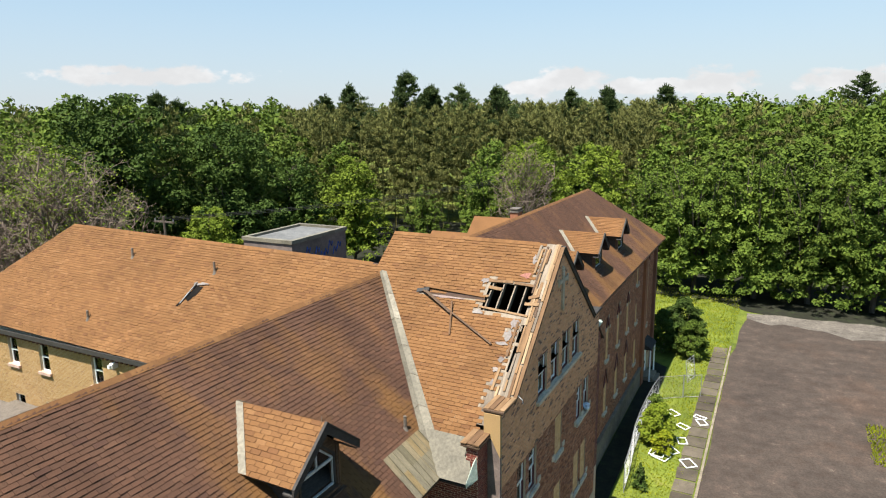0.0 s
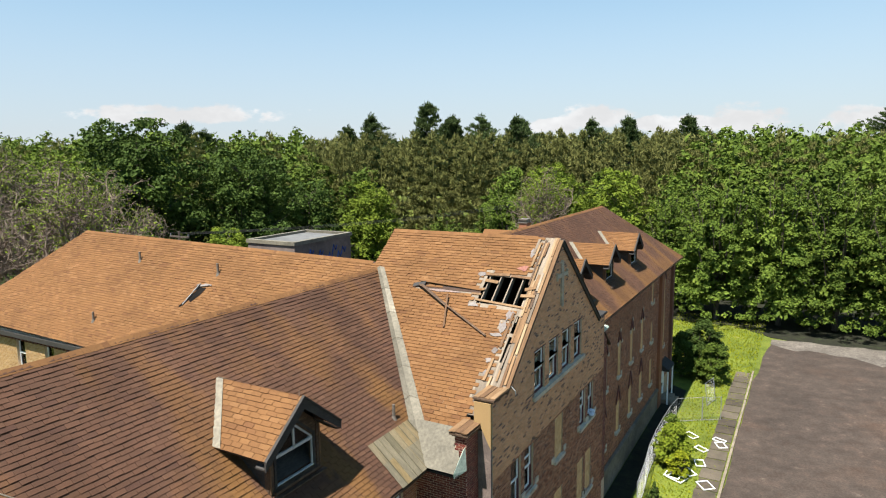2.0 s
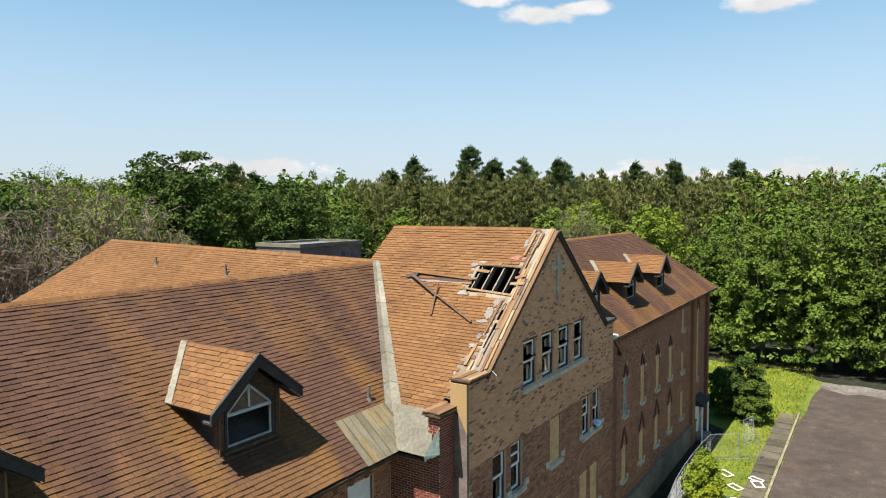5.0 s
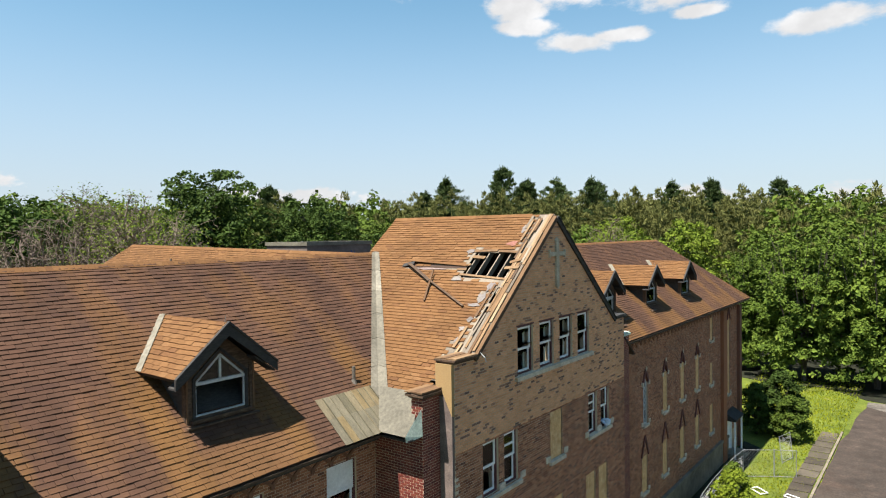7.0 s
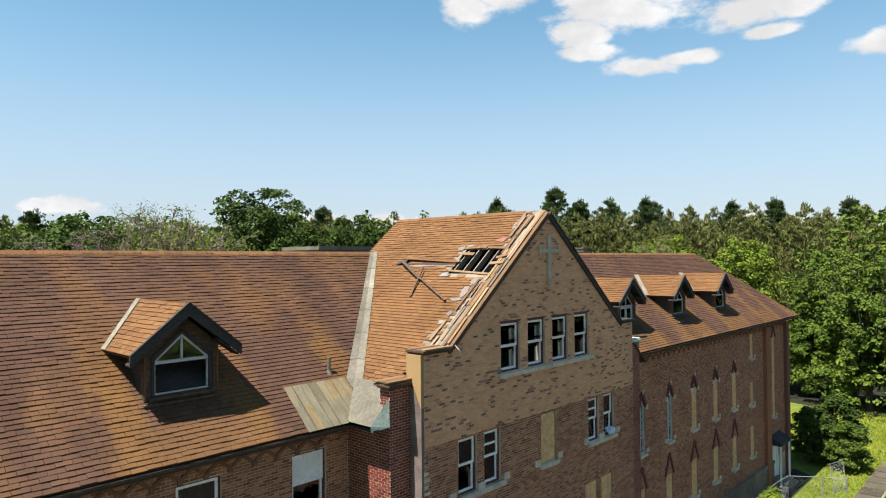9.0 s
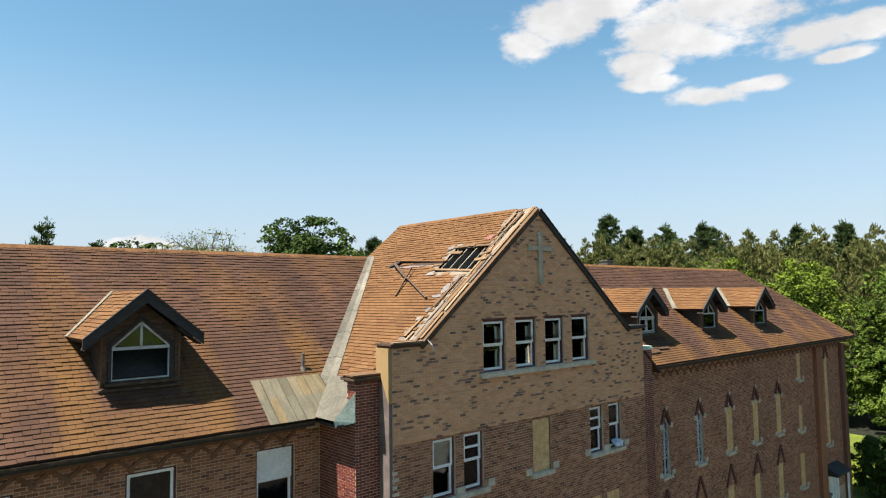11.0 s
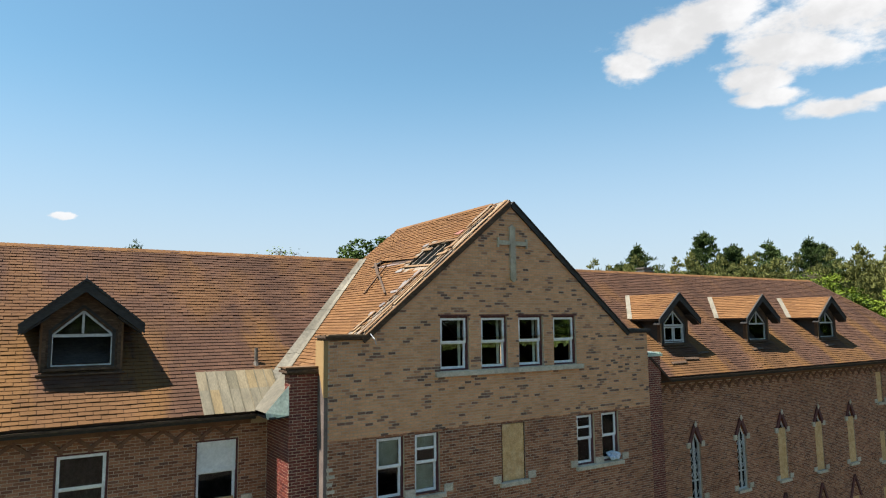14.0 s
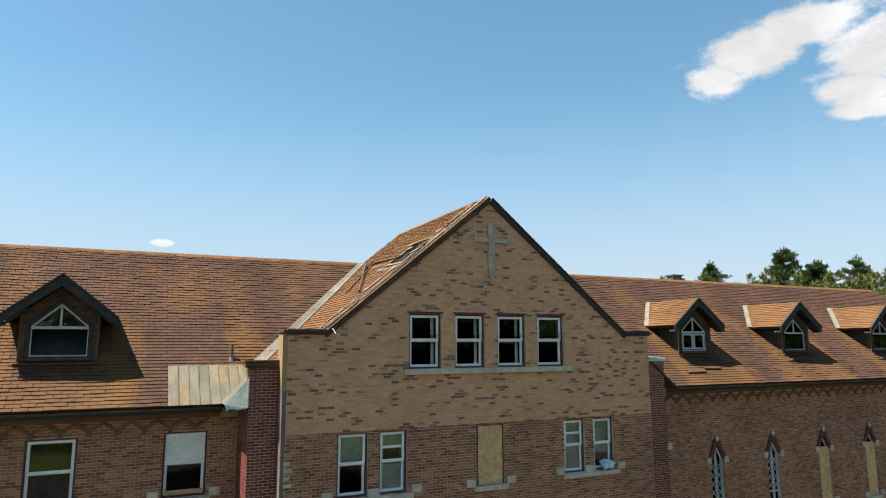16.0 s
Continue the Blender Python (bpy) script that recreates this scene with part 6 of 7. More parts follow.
# ---- chain-link fence ----
def fence_panel(a, b, high=1.8, lean=0.0, first=False, label="galvanised chain-link fence panel standing in grass"):
    a, b = Vector((*a, 0)), Vector((*b, 0))
    t = b - a
    ln = t.length
    t.normalize()
    up = Vector((-t.y * lean, t.x * lean, 1)).normalized()
    root = thing("fence_panel", label, "fence", a, group="fence panels")
    o = Vector((0, 0, 0))
    for d in (0.0, ln):
        part("post", Shape().tube([o + t * d - up * 0.05, o + t * d + up * (high + 0.05)], [0.026, 0.026], 8), GALVANISED, root)
    for z in (0.06, high):
        part("rail", Shape().tube([o + up * z, o + t * ln + up * z], [0.02, 0.02], 6), GALVANISED, root)
    wires = Shape()
    step = 0.2
    k = -int(high / step) - 1
    while k * step < ln:
        for sg in (1, -1):
            d0, d1, z0, z1 = k * step, k * step + high, 0.0, high
            if d0 < 0:
                z0, d0 = -d0, 0.0
            if d1 > ln:
                z1, d1 = high - (d1 - ln), ln
            if z1 - z0 > 0.05:
                p, q = (d0, z0), (d1, z1)
                if sg < 0:
                    p, q = (ln - d0, z0), (ln - d1, z1)
                wires.beam(o + t * p[0] + up * p[1], o + t * q[0] + up * q[1], 0.0045, 0.0045)
        k += 1
    wire = part("wire_mesh", wires, GALVANISED, root, "woven wire mesh")
    return root


fence_line = [(0.1, 12.6), (-0.05, 15.0), (-0.3, 17.4), (-0.4, 19.8), (-0.4, 22.2), (-0.35, 24.4), (-0.2, 26.2)]
for p, q in zip(fence_line, fence_line[1:]):
    fence_panel(p, q)
fence_panel((-0.2, 26.2), (1.4, 27.3))
fence_panel((1.42, 27.32), (2.6, 27.95))
fence_panel((1.35, 30.4), (1.75, 32.0), lean=0.12, label="loose chain-link fence panel leaning on the lawn")

# ---- white window sashes thrown on the ground ----
def loose_sash(x, y, w, h, turn, tilt):
    root = thing("window_sash", "white wooden window sash lying on the ground", "window frame", (x, y, 0.06), group="loose sashes")
    root.rotation_euler = (radians(tilt), 0, radians(turn))
    t = 0.055
    for a in ((0, w, 0, t), (0, w, h - t, h), (0, t, t, h - t), (w - t, w, t, h - t)):
        part("rail", Shape().box(*a, 0, 0.045), WHITE_PAINT, root)
    return root


for k, (x, y, w, h, turn) in enumerate([(3.0, 16.7, 0.75, 0.9, 38), (1.7, 16.9, 0.8, 1.0, 70), (2.0, 18.0, 0.6, 1.1, 48), (2.15, 19.6, 0.6, 0.8, 20), (2.3, 21.8, 0.55, 0.8, 62), (3.1, 22.9, 0.6, 0.8, 30), (3.3, 23.8, 0.5, 0.8, 75), (1.35, 23.6, 0.6, 0.9, 55), (1.5, 17.3, 0.7, 0.9, 85)]):
    loose_sash(x, y, w, h, turn, 4)

# ---- parked car in the shade ----
car = thing("parked_car", "dark grey car parked in the shade under trees", "car", (20.0, 56.5, 0.03))
hull = Shape().prism([(-0.85, -2.1, 0.3), (-0.85, 2.1, 0.3), (-0.85, 2.15, 0.75), (-0.85, 1.2, 0.92), (-0.85, -1.9, 0.95), (-0.85, -2.15, 0.8)], (1.7, 0, 0))
CAR = surface("car_paint", [(0.0, (0.03, 0.032, 0.036)), (1.0, (0.05, 0.052, 0.056))], rough=0.25, grain=60, grain_amount=0.05, stain=1, stain_amount=0.1, bump=0, spec=0.5)
TYRE = surface("tyre_rubber", [(0.0, (0.015, 0.015, 0.015)), (1.0, (0.03, 0.03, 0.03))], rough=0.9)
part("body", hull, CAR, car)
part("cabin", Shape().prism([(-0.75, -1.7, 0.93), (-0.75, 1.0, 0.92), (-0.68, 0.4, 1.42), (-0.68, -1.2, 1.42)], (1.45, 0, 0)), CAR, car)
part("windscreen", Shape().prism([(-0.66, 0.98, 0.95), (0.66, 0.98, 0.95), (0.6, 0.45, 1.38), (-0.6, 0.45, 1.38)], (0, 0.02, 0.015)), GLASS, car)
for sx in (-0.86, 0.66):
    for yy in (-1.35, 1.35):
        w = part("wheel", Shape().tube([(sx, yy, 0.31), (sx + 0.2, yy, 0.31)], [0.31, 0.31], 16), TYRE, car)
        part("rim", Shape().tube([(sx - 0.01, yy, 0.31), (sx + 0.21, yy, 0.31)], [0.18, 0.18], 10), GALVANISED, w)
for sx in (-0.7, 0.45):
    part("headlight", Shape().box(sx, sx + 0.25, 2.12, 2.17, 0.6, 0.72), WHITE_PAINT, car)

# ---- utility pole behind the rear wing ----
pole = thing("utility_pole", "weathered wooden utility pole with cross-arm and wires", "utility pole", (-35.2, 12.0, 0))
part("post", Shape().tube([(0, 0, -0.1), (0, 0, 14.1)], [0.16, 0.1], 8), BARK, pole)
part("cross_arm", Shape().box(-1.1, 1.1, -0.06, 0.06, 13.6, 13.72), BARK, pole)
for x in (-1.0, 0.0, 1.0):
    part("insulator", Shape().tube([(x, 0, 13.72), (x, 0, 13.9)], [0.04, 0.03], 6), GALVANISED, pole)
    pts = [(x + 14 * t, 50 * t, 13.9 - 3.2 * t * (1 - t)) for t in [k / 14 for k in range(15)]]
    part("wire", Shape().tube(pts, [0.016] * 15, 4), TYRE, pole)

# ---- trees ----
def limb_path(a, b, sag, rng, k=5):
    a, b = np.array(a, float), np.array(b, float)
    out = []
    for i in range(k):
        t = i / (k - 1)
        p = a + (b - a) * t
        p[2] += sag * math.sin(math.pi * t)
        p += rng.normal(0, 0.06, 3) * np.linalg.norm(b - a) * 0.25 * (0 < i < k - 1)
        out.append(tuple(p))
    return out


def broad_tree(seed, high, radius, leaves, leaf, material, low=0.12, lobes_n=130, pointed=0.0):
    """Trunk with limbs and a crown of many leaf clumps with gaps; stands at the origin. Returns trunk and crown meshes."""
    rng = np.random.RandomState(seed)
    lobes, limbs = [], Shape()
    trunk_r = 0.013 * high
    limbs.tube([(0, 0, -0.2), (rng.normal(0, 0.1), rng.normal(0, 0.1), high * 0.25), (rng.normal(0, 0.3), rng.normal(0, 0.3), high * 0.55), (rng.normal(0, 0.3), rng.normal(0, 0.3), high * 0.85)], [trunk_r * 1.25, trunk_r, trunk_r * 0.6, trunk_r * 0.15], 8)
    for k in range(lobes_n):
        t = low + (0.97 - low) * ((k + 0.5) / lobes_n) ** 0.85
        shape = math.sin(math.pi * min(0.98, 0.2 + 0.74 * ((t - low) / (1 - low)) ** 0.9)) ** 0.75
        shape = shape * (1 - pointed) + pointed * (1.02 - t) * 1.25
        a = k * 2.4 + rng.normal(0, 0.35)
        r = radius * shape * math.sqrt(rng.uniform(0.25, 1.0))
        lr = radius * rng.uniform(0.09, 0.21) * (1 - 0.25 * t)
        z = min(high * t, high - lr * 0.85)
        lobes.append((r * math.cos(a), r * math.sin(a), z, lr, 0.8))
        if k % 5 == 0:
            zs = max(high * 0.12, z - r * 0.7)
            path = limb_path((0, 0, min(zs, high * 0.8)), (r * 0.85 * math.cos(a), r * 0.85 * math.sin(a), z), 0.3, rng, 4)
            limbs.tube(path, [trunk_r * 0.36, trunk_r * 0.26, trunk_r * 0.15, 0.02], 5)
    for k in range(9):
        f = (k + 0.5) / 9
        z = high * (low + 0.12 + (0.8 - low) * f)
        a, r = k * 2.1, radius * 0.3
        lobes.append((r * math.cos(a), r * math.sin(a), min(z, high * 0.8), radius * 0.42 * (0.75 + 0.35 * math.sin(math.pi * f)), 0.9))
    v, q = join_leaves(scatter_leaves(lobe_points(lobes, leaves, rng, 0.5, -1.0), leaf, rng), heart_leaves(high, radius, low, rng))
    v[:, 2] = np.maximum(v[:, 2], 0.3)
    return limbs.mesh("trunk", BARK), arrays_mesh("crown", v, q, material)


def heart_leaves(high, radius, low, rng, leaf=0.33, count=3200):
    """Larger, denser leaf sprays close to the stem, which keep light from passing through the crown."""
    lobes = []
    for k in range(16):
        f = (k + 0.5) / 16
        r = radius * (0.3 if k % 2 else 0.42) * math.sin(math.pi * (0.3 + 0.55 * f))
        lobes.append((r * math.cos(k * 2.4), r * math.sin(k * 2.4), high * (low + 0.05 + 0.6 * f), radius * 0.34 * (1.1 - 0.5 * f), 1.1))
    return scatter_leaves(lobe_points(lobes, count, rng, 0.8), leaf, rng)


def join_leaves(a, b):
    return np.concatenate([a[0], b[0]]), np.concatenate([a[1], b[1] + len(a[0])])


def plume_tree(seed, high, radius, leaves, leaf, material, low=0.05, plumes=17):
    """A maple of many upright leaders, each a tapering plume of leaf clumps, so that the top is uneven and pointed."""
    rng = np.random.RandomState(seed)
    lobes, limbs = [], Shape()
    trunk_r = 0.013 * high
    limbs.tube([(0, 0, -0.2), (rng.normal(0, 0.1), rng.normal(0, 0.1), high * 0.2), (rng.normal(0, 0.3), rng.normal(0, 0.3), high * 0.5)], [trunk_r * 1.25, trunk_r, trunk_r * 0.5], 8)
    for k in range(plumes):
        a = k * 2.4 + rng.normal(0, 0.3)
        out = radius * 0.86 * math.sqrt((k + 0.3) / plumes)
        top = high * (1 - 0.36 * (out / radius) ** 2.2) * rng.uniform(0.86, 1.0)
        foot = high * (low + 0.02 + 0.05 * rng.rand() + 0.3 * (1 - out / radius) * rng.rand())
        n = 10
        for i in range(n):
            f = (i + 0.5) / n
            lr = radius * (0.135 * (1 - f) ** 0.7 + 0.05) * rng.uniform(0.6, 1.4)
            reach = out * (0.72 + 0.3 * math.sin(math.pi * (0.1 + 0.75 * f)))
            z = foot + (top - foot) * f ** 0.9
            b = a + rng.normal(0, 0.16)
            lobes.append((reach * math.cos(b), reach * math.sin(b), min(z, high - lr), lr, 1.0))
            if i % 2 == 0:
                c, g = a + rng.normal(0, 0.5), lr * rng.uniform(0.8, 1.5)
                lobes.append(((reach + g) * math.cos(c), (reach + g) * math.sin(c), min(z - lr * 0.3, high - lr), lr * 0.75, 0.9))
        limbs.tube(limb_path((0, 0, max(0.6, foot * 0.6)), (out * math.cos(a), out * math.sin(a), top * 0.9), 0.4, rng, 4), [trunk_r * 0.4, trunk_r * 0.3, trunk_r * 0.18, 0.02], 5)
    for k in range(30):
        a, r = k * 2.4, radius * rng.uniform(0.55, 0.98)
        lobes.append((r * math.cos(a), r * math.sin(a), rng.uniform(0.7, 0.19 * high), radius * rng.uniform(0.1, 0.17), 0.9))
    for k in range(7):
        f = (k + 0.5) / 7
        lobes.append((radius * 0.25 * math.cos(k * 2.1), radius * 0.25 * math.sin(k * 2.1), high * (low + 0.1 + 0.6 * f), radius * 0.3, 1.0))
    v, q = join_leaves(scatter_leaves(lobe_points(lobes, leaves, rng, 0.45, -0.15), leaf, rng), heart_leaves(high, radius, low, rng))
    v[:, 2] = np.maximum(v[:, 2], 0.3)
    return limbs.mesh("trunk", BARK), arrays_mesh("crown", v, q, material)


def pine_tree(seed, high, radius, leaves, leaf, material, low=0.35, boughs=46, droop=0.0):
    """A white pine: straight trunk, separate feathery boughs in uneven plates, a blunt ragged top."""
    rng = np.random.RandomState(seed)
    limbs, lobes = Shape(), []
    limbs.tube([(0, 0, -0.2), (0.1, 0, high * 0.5), (0.05, 0.1, high * 0.97)], [0.012 * high, 0.008 * high, 0.03], 7)
    for k in range(boughs):
        f = (k + rng.uniform(0, 1)) / boughs
        z = high * (low + (0.95 - low) * f)
        a = k * 2.4 + rng.normal(0, 0.5)
        lopsided = 0.82 + 0.3 * math.sin(a + seed)
        r = radius * (0.45 + 0.55 * math.sin(math.pi * min(0.5, 0.12 + f))) * max(0.06, 1.0 - f ** 1.6) ** 0.75 * lopsided * rng.uniform(0.6, 1.2) + 0.35
        lift = 0.12 + 0.5 * f - droop
        limbs.tube([(0, 0, z - 0.3), (r * 0.95 * math.cos(a), r * 0.95 * math.sin(a), z + lift * r * 0.7)], [0.06, 0.015], 3)
        for g in (0.3, 0.5, 0.7, 0.88, 1.0):
            for side in (-0.22, 0.0, 0.22):
                b = a + side * (0.6 + g) * rng.uniform(0.5, 1.2)
                h = z + lift * r * 0.7 * g * g + rng.normal(0, 0.12)
                lobes.append((r * g * math.cos(b), r * g * math.sin(b), min(h, high - 0.4), radius * rng.uniform(0.06, 0.11), 0.5))
    for k in range(5):
        lobes.append((rng.normal(0, 0.25), rng.normal(0, 0.25), high * (0.93 + 0.012 * k), radius * 0.1, 1.0))
    v, q = scatter_leaves(lobe_points(lobes, leaves, rng, 0.9), leaf, rng, wide=0.2, needle=True)
    return limbs.mesh("trunk", BARK), arrays_mesh("crown", v, q, material)


def plant(name, meshes, label, category="tree"):
    root = thing(name, label, category, (0, 0, -400))
    part("trunk", meshes[0], BARK, root)
    part("crown", meshes[1], LEAF, root)
    return root


def set_tree(model, x, y, size, turn, label=""):
    t = copy_thing(model, pose(x, y, -0.05, 0, 0, turn) @ Matrix.Diagonal((size, size, size, 1)))
    return tagged(t, label)


kinds = {
    "maple_a": plant("maple_tree", plume_tree(1, 20, 5.6, 33000, 0.165, LEAF, low=0.03), "full green maple tree at the edge of the lot"),
    "maple_b": plant("maple_tree", plume_tree(2, 20, 5.2, 31000, 0.165, LEAF, low=0.03, plumes=15), "tall green maple tree at the edge of the lot"),
    "maple_c": plant("maple_tree", broad_tree(3, 20, 6.6, 17000, 0.21, LEAF_LIGHT, low=0.05), "light green broad-crowned tree"),
    "dark_a": plant("broadleaf_tree", broad_tree(4, 20, 7.2, 25000, 0.2, LEAF_DARK, low=0.1, lobes_n=190), "dark green broad-crowned tree behind the rear wing"),
    "dark_b": plant("broadleaf_tree", broad_tree(5, 20, 6.4, 16000, 0.23, LEAF_DARK, low=0.1, lobes_n=150), "dark green tree behind the building"),
    "linden": plant("linden_tree", broad_tree(6, 17, 5.4, 17000, 0.18, LEAF_LIGHT, low=0.1, lobes_n=210, pointed=0.35), "rounded olive-green linden tree behind the stair tower"),
    "back": plant("maple_tree", plume_tree(9, 20, 6.0, 8000, 0.3, LEAF, low=0.2, plumes=13), "green tree in the second row"),
    "light": plant("ash_tree", broad_tree(10, 20, 6.0, 9000, 0.24, LEAF_LIGHT, low=0.2, lobes_n=150), "thin-crowned light green ash tree"),
    "pine": plant("white_pine", pine_tree(7, 28, 7.2, 11500, 0.42, NEEDLE, boughs=64), "tall dark white pine standing above the woods", "pine"),
    "pine_b": plant("white_pine", pine_tree(8, 28, 7.6, 9500, 0.42, NEEDLE, low=0.45, boughs=50, droop=0.1), "tall dark white pine with gaps between boughs", "pine"),
    "spruce": plant("spruce_tree", pine_tree(12, 22, 3.6, 3600, 0.32, NEEDLE, low=0.15, boughs=60, droop=0.3), "narrow dark spruce behind the rear wing", "spruce"),
}
R = random.Random(21)
placed = [
    # row at the end of the lot
    ("maple_b", -7.5, 63, 0.879), ("maple_a", -1.5, 58.9, 1), ("maple_b", 5, 58.9, 1.02), ("maple_a", 10.5, 58.9, 0.983), ("maple_a", 16.5, 57.9, 0.945), ("maple_a", 23, 58.4, 0.992), ("maple_b", 29.5, 57.9, 1.01), ("maple_a", 36, 59.4, 1), ("maple_b", 43, 57.9, 0.983), ("back", 50, 66, 1.08), ("back", 58, 63, 1.0),
    ("back", 0.5, 73, 0.98), ("back", 9, 75, 0.98), ("back", 18, 74, 1.0), ("back", 29, 76, 1.0), ("back", 42, 77, 1.02), ("back", -9, 74, 0.9),
    # behind the north wing
    ("maple_c", -14.5, 62, 0.9), ("maple_c", -23.5, 63, 0.94), ("maple_a", -33, 69, 0.86), ("back", -36, 78, 0.92), ("back", -20, 76, 0.9), ("back", -28, 80, 0.9), ("maple_a", -38, 58, 0.66),
    ("linden", -46.5, 53, 0.98),
    # behind the rear wing
    ("dark_a", -58.5, 25.5, 1.2), ("dark_a", -53, 35.5, 1.03), ("dark_b", -60, 45, 1.06), ("back", -63, 58, 1.0), ("back", -70, 34, 1.05), ("back", -58, 66, 0.98), ("maple_a", -47, 17, 0.7), ("maple_c", -48, 28, 0.62), ("dark_b", -50, 44, 0.84), ("back", -70, 70, 1.05),
    ("spruce", -56.3, -3.4, 1.0), ("dark_b", -64, 6.5, 1.03), ("dark_b", -58, -9.5, 1.0), ("light", -60, 19, 0.95),
    ("dark_b", -53.5, 3.4, 1.02), ("back", -66, 14, 1.0), ("back", -64, -2, 0.92), ("back", -76, 6, 1.05), ("back", -72, -14, 0.95), ("back", -62, -16, 0.85), ("back", -80, -24, 1.0), ("back", -70, -32, 0.95), ("back", -82, -40, 1.0),
]
for kind, x, y, s in placed:
    set_tree(kinds[kind], x, y, s * R.uniform(0.97, 1.03), R.uniform(0, 360))
for kind, x, y, s in [("pine", -65.1, 99.4, 1.1), ("pine_b", -70, 86.3, 1.0), ("pine_b", -44.2, 99.4, 0.97), ("pine", -61, 103, 1.0), ("pine_b", -54, 104, 1.0), ("pine", -57.5, 98, 0.97), ("pine", -49, 112, 0.98), ("pine_b", -34, 116, 0.96), ("pine", -27, 120, 0.97), ("pine", -18, 140, 1.0), ("pine_b", 26, 205, 1.15), ("pine", 38, 210, 1.25), ("pine_b", 43, 214, 1.2), ("pine", 50, 208, 1.15), ("pine", -96, 62, 0.95), ("pine_b", -105, 75, 0.92), ("pine", -92, 10, 0.82), ("pine", -86, 100, 0.95)]:
    set_tree(kinds[kind], x, y, s, R.uniform(0, 360))
for o in list(kinds.values()):
    for c in list(o.children):
        bpy.data.objects.remove(c)
    bpy.data.objects.remove(o)


# bare, half-dead trees behind the rear wing
def bare_tree(seed, high, spread, name, label, at, fine=1.0, leaves=1500):
    rng = np.random.RandomState(seed)
    s = Shape()
    root = thing(name, label, "tree", at)
    tips = []

    def grow(p, d, length, r, depth):
        """One bent branch with its side shoots."""
        path, q, w = [tuple(p)], np.array(p), np.array(d)
        n = (4, 4, 3, 2)[depth]
        for i in range(n):
            w = w + rng.normal(0, 0.2 if depth < 2 else 0.3, 3) + np.array((0, 0, 0.15 - 0.05 * depth))
            w /= np.linalg.norm(w)
            q = q + w * length / n
            over = (q[0] / spread) ** 2 + (q[1] / spread) ** 2 + (max(0, q[2] - high * 0.55) / (high * 0.45)) ** 2
            if over > 1:
                w = w - np.array((q[0] / spread, q[1] / spread, 1.2 * q[2] / high)) * 0.5
            q[2] = min(q[2], high - 0.1)
            path.append(tuple(q))
        s.tube(path, [r * (1 - 0.75 * i / n) for i in range(n + 1)], 6 if depth == 0 else 4 if depth == 1 else 3)
        if depth == 3:
            tips.append(path[-1])
            return
        shoots = (6, 6, int(8 * fine))[depth]
        for k in range(shoots):
            g = 1 + (k * (n - 1)) // max(1, shoots - 1)
            base = np.array(path[min(n, g)])
            t = np.array(path[min(n, g)]) - np.array(path[min(n, g) - 1])
            t /= np.linalg.norm(t)
            side = rng.normal(0, 1, 3)
            side -= t * side.dot(t)
            side /= np.linalg.norm(side)
            nd = t * 0.65 + side * rng.uniform(0.5, 0.95)
            nd[2] += 0.12
            grow(base, nd / np.linalg.norm(nd), length * rng.uniform(0.38, 0.62), r * 0.55, depth + 1)

    s.tube([(0, 0, -0.2), (0.1, 0, high * 0.2), (0.2, 0.1, high * 0.45), (0.1, 0.3, high * 0.75)], [0.3, 0.24, 0.17, 0.05], 8)
    for k in range(16):
        a = k * 2.4 + rng.normal(0, 0.3)
        lean = rng.uniform(0.35, 0.95)
        d = np.array((math.cos(a) * lean, math.sin(a) * lean, 0.9))
        grow((0.12, 0.05, high * (0.14 + 0.034 * k)), d / np.linalg.norm(d), high * 0.46 * rng.uniform(0.8, 1.1) * (1 - 0.026 * k), 0.13, 0)
    part("trunk", s, PALE_BARK, root, "grey bare limbs and twigs")
    up = sorted(tips, key=lambda p: -p[2] - 2.0 * math.sin(p[0] * 0.7 + seed))
    lobes = [(*e, 0.65, 0.9) for e in up[:max(20, len(up) // 2)]]
    v, q = scatter_leaves(lobe_points(lobes, leaves, rng, 1.0), 0.11, rng)
    part("crown", arrays_mesh("crown", v, q, LEAF_LIGHT), LEAF_LIGHT, root, "thin remaining light green leaves")


bare_tree(31, 19.7, 6.8, "bare_tree", "half-dead grey tree with bare spreading limbs", (-41.5, 6.6, 0), 1.25, 3600)
bare_tree(32, 17.6, 6.5, "bare_tree", "leafless grey tree behind the rear wing", (-41, -0.5, 0), 1.2, 60)
bare_tree(34, 18.8, 5.5, "bare_tree", "half-dead grey tree with few leaves", (-47, 12.3, 0), 0.75, 2600)
bare_tree(35, 22.4, 6.2, "bare_tree", "tall half-dead grey tree with thin light green leaves", (-63.8, 14.6, 0), 0.9, 5200)
bare_tree(33, 18.0, 3.4, "bare_tree", "pale bare tree among green crowns", (-22.5, 57, 0), 0.25, 2400)


# woods beyond, as one mass of pines and one of broadleaf trees
def woods(name, spots, variants, material, label):
    vs, qs, off = [], [], 0
    for x, y, s, turn, k in spots:
        v, q = variants[k]
        c, sn = math.cos(turn), math.sin(turn)
        w = np.stack([(v[:, 0] * c - v[:, 1] * sn) * s + x, (v[:, 0] * sn + v[:, 1] * c) * s + y, v[:, 2] * s], 1)
        vs.append(w)
        qs.append(q + off)
        off += len(v)
    ob = new(name, arrays_mesh(name, np.concatenate(vs), np.concatenate(qs), material))
    tagged(ob, label, "woods", kind="stuff")


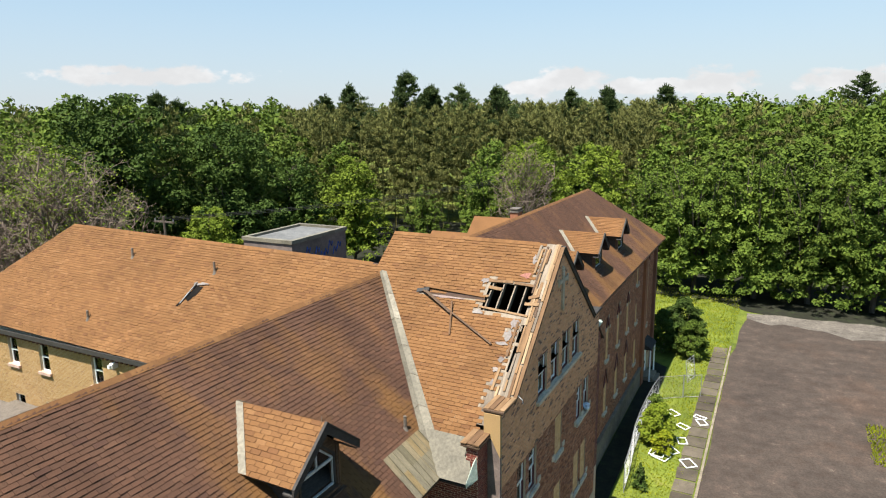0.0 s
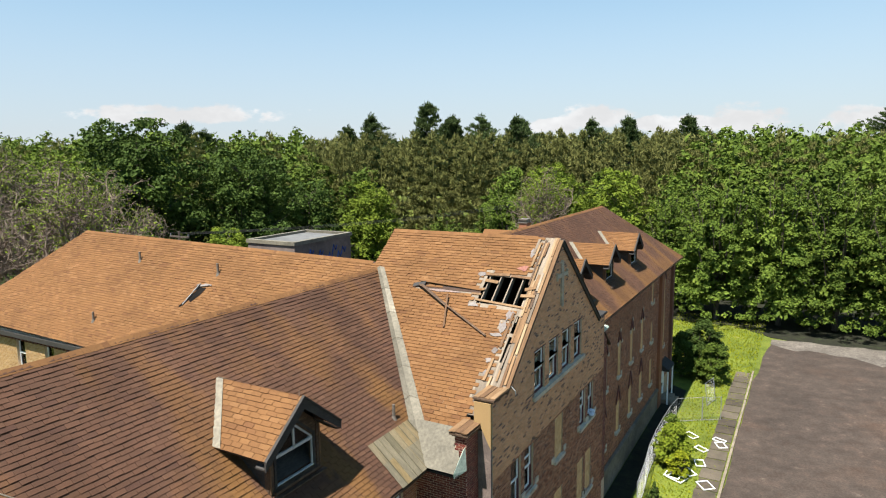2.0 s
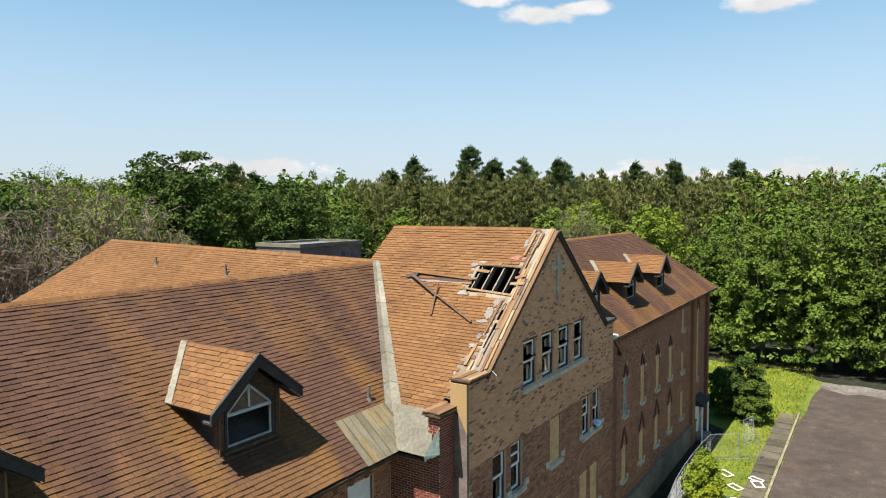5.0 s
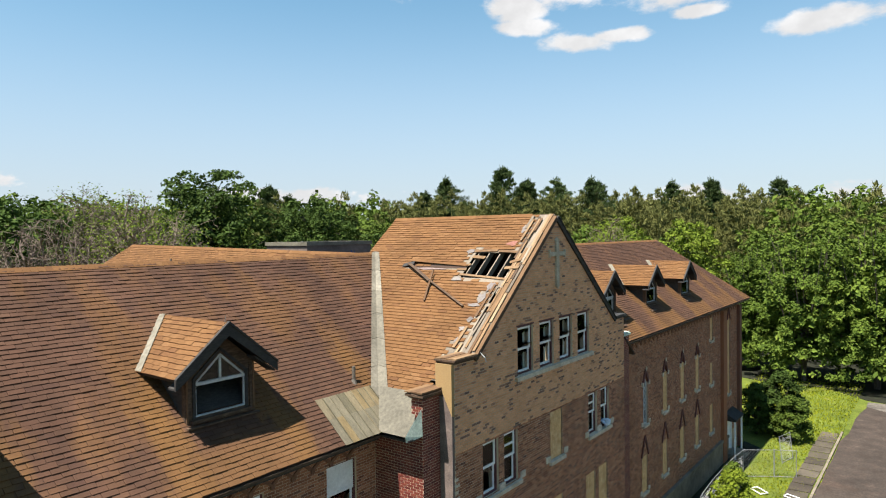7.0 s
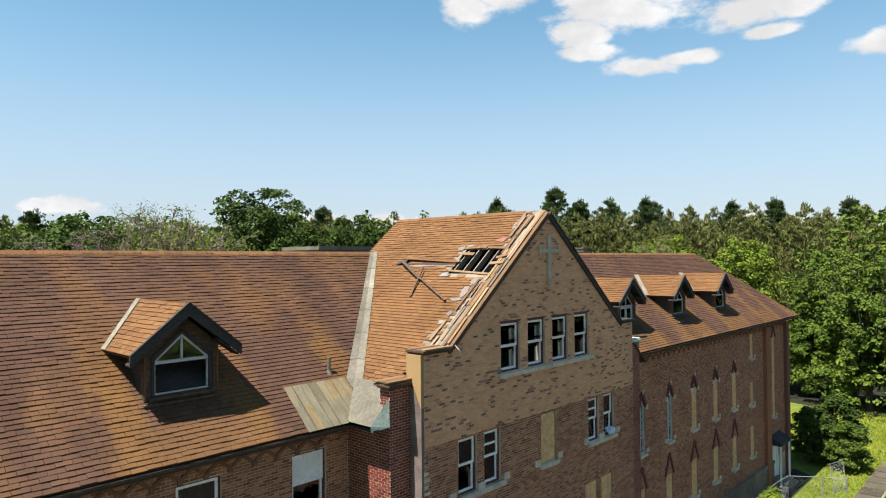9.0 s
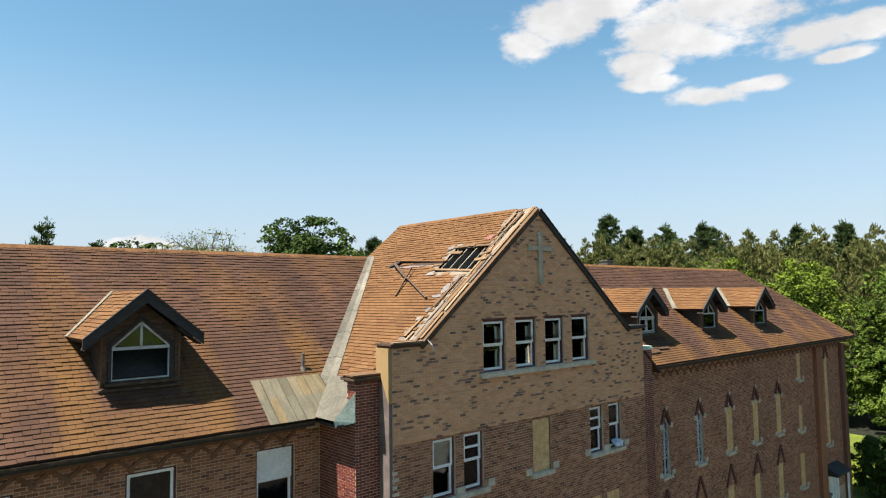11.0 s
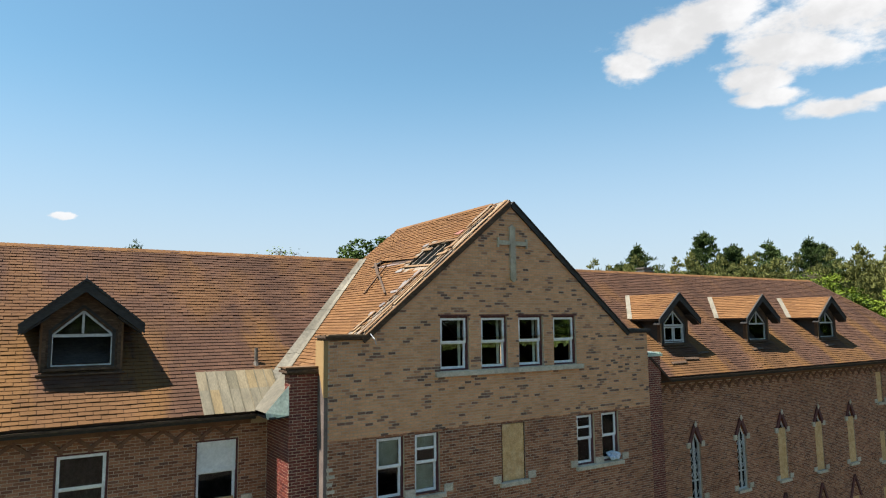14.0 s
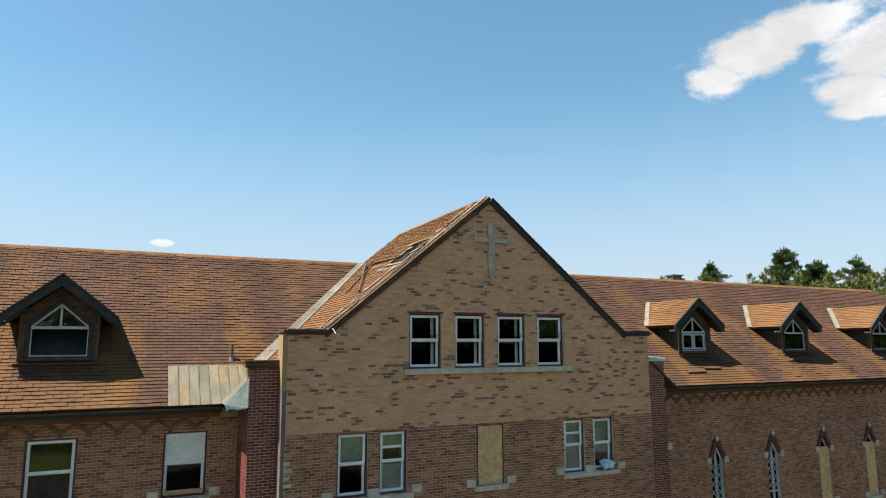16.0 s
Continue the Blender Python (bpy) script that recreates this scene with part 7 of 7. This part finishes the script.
def wood_variant(seed, high, radius, leaves, leaf, low, conifer):
    """One tree of the far woods: leaves on lobes, and a bare stem."""
    rng = np.random.RandomState(seed)
    lobes = []
    for k in range(26):
        t = low + (0.95 - low) * (k + 0.5) / 26
        f = (t - low) / (1 - low)
        shape = (math.sin(math.pi * min(0.97, 0.25 + 0.7 * f)) ** 0.8) if not conifer else (0.55 + 0.45 * math.sin(math.pi * (0.3 + 0.5 * f))) * (1.0 - 0.75 * f ** 2.2)
        a = k * 2.4 + rng.normal(0, 0.3)
        r = radius * shape * math.sqrt(rng.uniform(0.2, 1))
        lobes.append((r * math.cos(a), r * math.sin(a), high * t, radius * rng.uniform(0.24, 0.38) * (1 - 0.4 * f), 0.75))
    lobes.append((0, 0, high * 0.96, radius * 0.2, 1.5))
    v, q = scatter_leaves(lobe_points(lobes, leaves, rng, 0.5), leaf, rng, wide=0.24 if conifer else 0.62, needle=conifer)
    th = 0.06
    tv = np.array([(math.cos(a) * th, math.sin(a) * th, z) for z in (0, high * 0.9) for a in (0.3, 1.87, 3.44, 5.01)])
    tq = np.array([(0, 1, 5, 4), (1, 2, 6, 5), (2, 3, 7, 6), (3, 0, 4, 7)])
    return np.concatenate([v, tv]), np.concatenate([q, tq + len(v)])


pine_vars = [wood_variant(40 + k, 22.6, 3.0, 1500, 0.46, 0.25, True) for k in range(4)] + [wood_variant(44 + k, 22.6, 3.1, 380, 0.68, 0.55, True) for k in range(4)]
leaf_vars = [wood_variant(50 + k, 22.0, 5.6, 1000, 0.43, 0.3, False) for k in range(4)] + [wood_variant(54 + k, 22.0, 5.8, 340, 0.68, 0.55, False) for k in range(4)]
pines, broads = [], []
W = random.Random(77)
d = 112.0
while d < 330:
    az = -14.0
    while az < 100:
        a = radians(az)
        x, y = 6.6 - d * math.sin(a) + W.uniform(-2, 2), -22 + d * math.cos(a) + W.uniform(-2, 2)
        is_pine = 7 < az < 41 and d < 260 or (W.random() < 0.2)
        step = (4.6 if is_pine else 9.0) * (1 + max(0, d - 170) / 150)
        s = W.uniform(0.94, 1.06) * (1.0 + max(0, d - 140) / 800) * (0.97 if az < 8 else 1.0)
        if is_pine:
            pines.append((x, y, s, W.uniform(0, 6.28), W.randrange(4) + (4 if d > 134 else 0)))
        else:
            broads.append((x, y, s * W.uniform(0.92, 1.08), W.uniform(0, 6.28), W.randrange(4) + (4 if d > 135 else 0)))
        az += math.degrees(step / d)
    d += 6.5 * (1 + max(0, d - 150) / 60)
# unseen woods added across the lot and behind the eye, for the panes to mirror
d = 70.0
while d < 125:
    for az in range(-178, 178, 6):
        if -14 < az < 100 or (d < 90 and -150 > az):
            continue
        a = radians(az + W.uniform(-2, 2))
        broads.append((10 - d * math.sin(a), -5 + d * math.cos(a), W.uniform(0.85, 1.05), W.uniform(0, 6.28), 4 + W.randrange(4)))
    d += 14
woods("pine_woods", pines, pine_vars, NEEDLE_BROWN, "dense brownish-green red pine plantation")
woods("far_woods", broads, leaf_vars, LEAF, "dense green broadleaf woods reaching the horizon")
# low rise on the horizon, with the haze put into its blue-grey colour
ridge = Shape()
n_r = 90
for i in range(n_r):
    a0, a1 = 2 * math.pi * i / n_r, 2 * math.pi * (i + 1) / n_r
    h0, h1 = 46 + 5 * math.sin(a0 * 5) + 2 * math.sin(a0 * 13), 46 + 5 * math.sin(a1 * 5) + 2 * math.sin(a1 * 13)
    p0, p1 = Vector((-1900 * math.sin(a0), 1900 * math.cos(a0), -2)), Vector((-1900 * math.sin(a1), 1900 * math.cos(a1), -2))
    q0, q1 = Vector((-2300 * math.sin(a0), 2300 * math.cos(a0), h0)), Vector((-2300 * math.sin(a1), 2300 * math.cos(a1), h1))
    ridge.add([p0, p1, q1, q0], [(0, 1, 2, 3)])
tagged(new("backdrop_ridge", ridge.mesh("backdrop_ridge", HAZE_WOODS)), "distant wooded ridge on the horizon, tinted blue-grey for haze", "hills", kind="structure")

# ---- bricks and shingles, piece by piece ----
for job in PIECE_JOBS:
    lay_cover(*job)
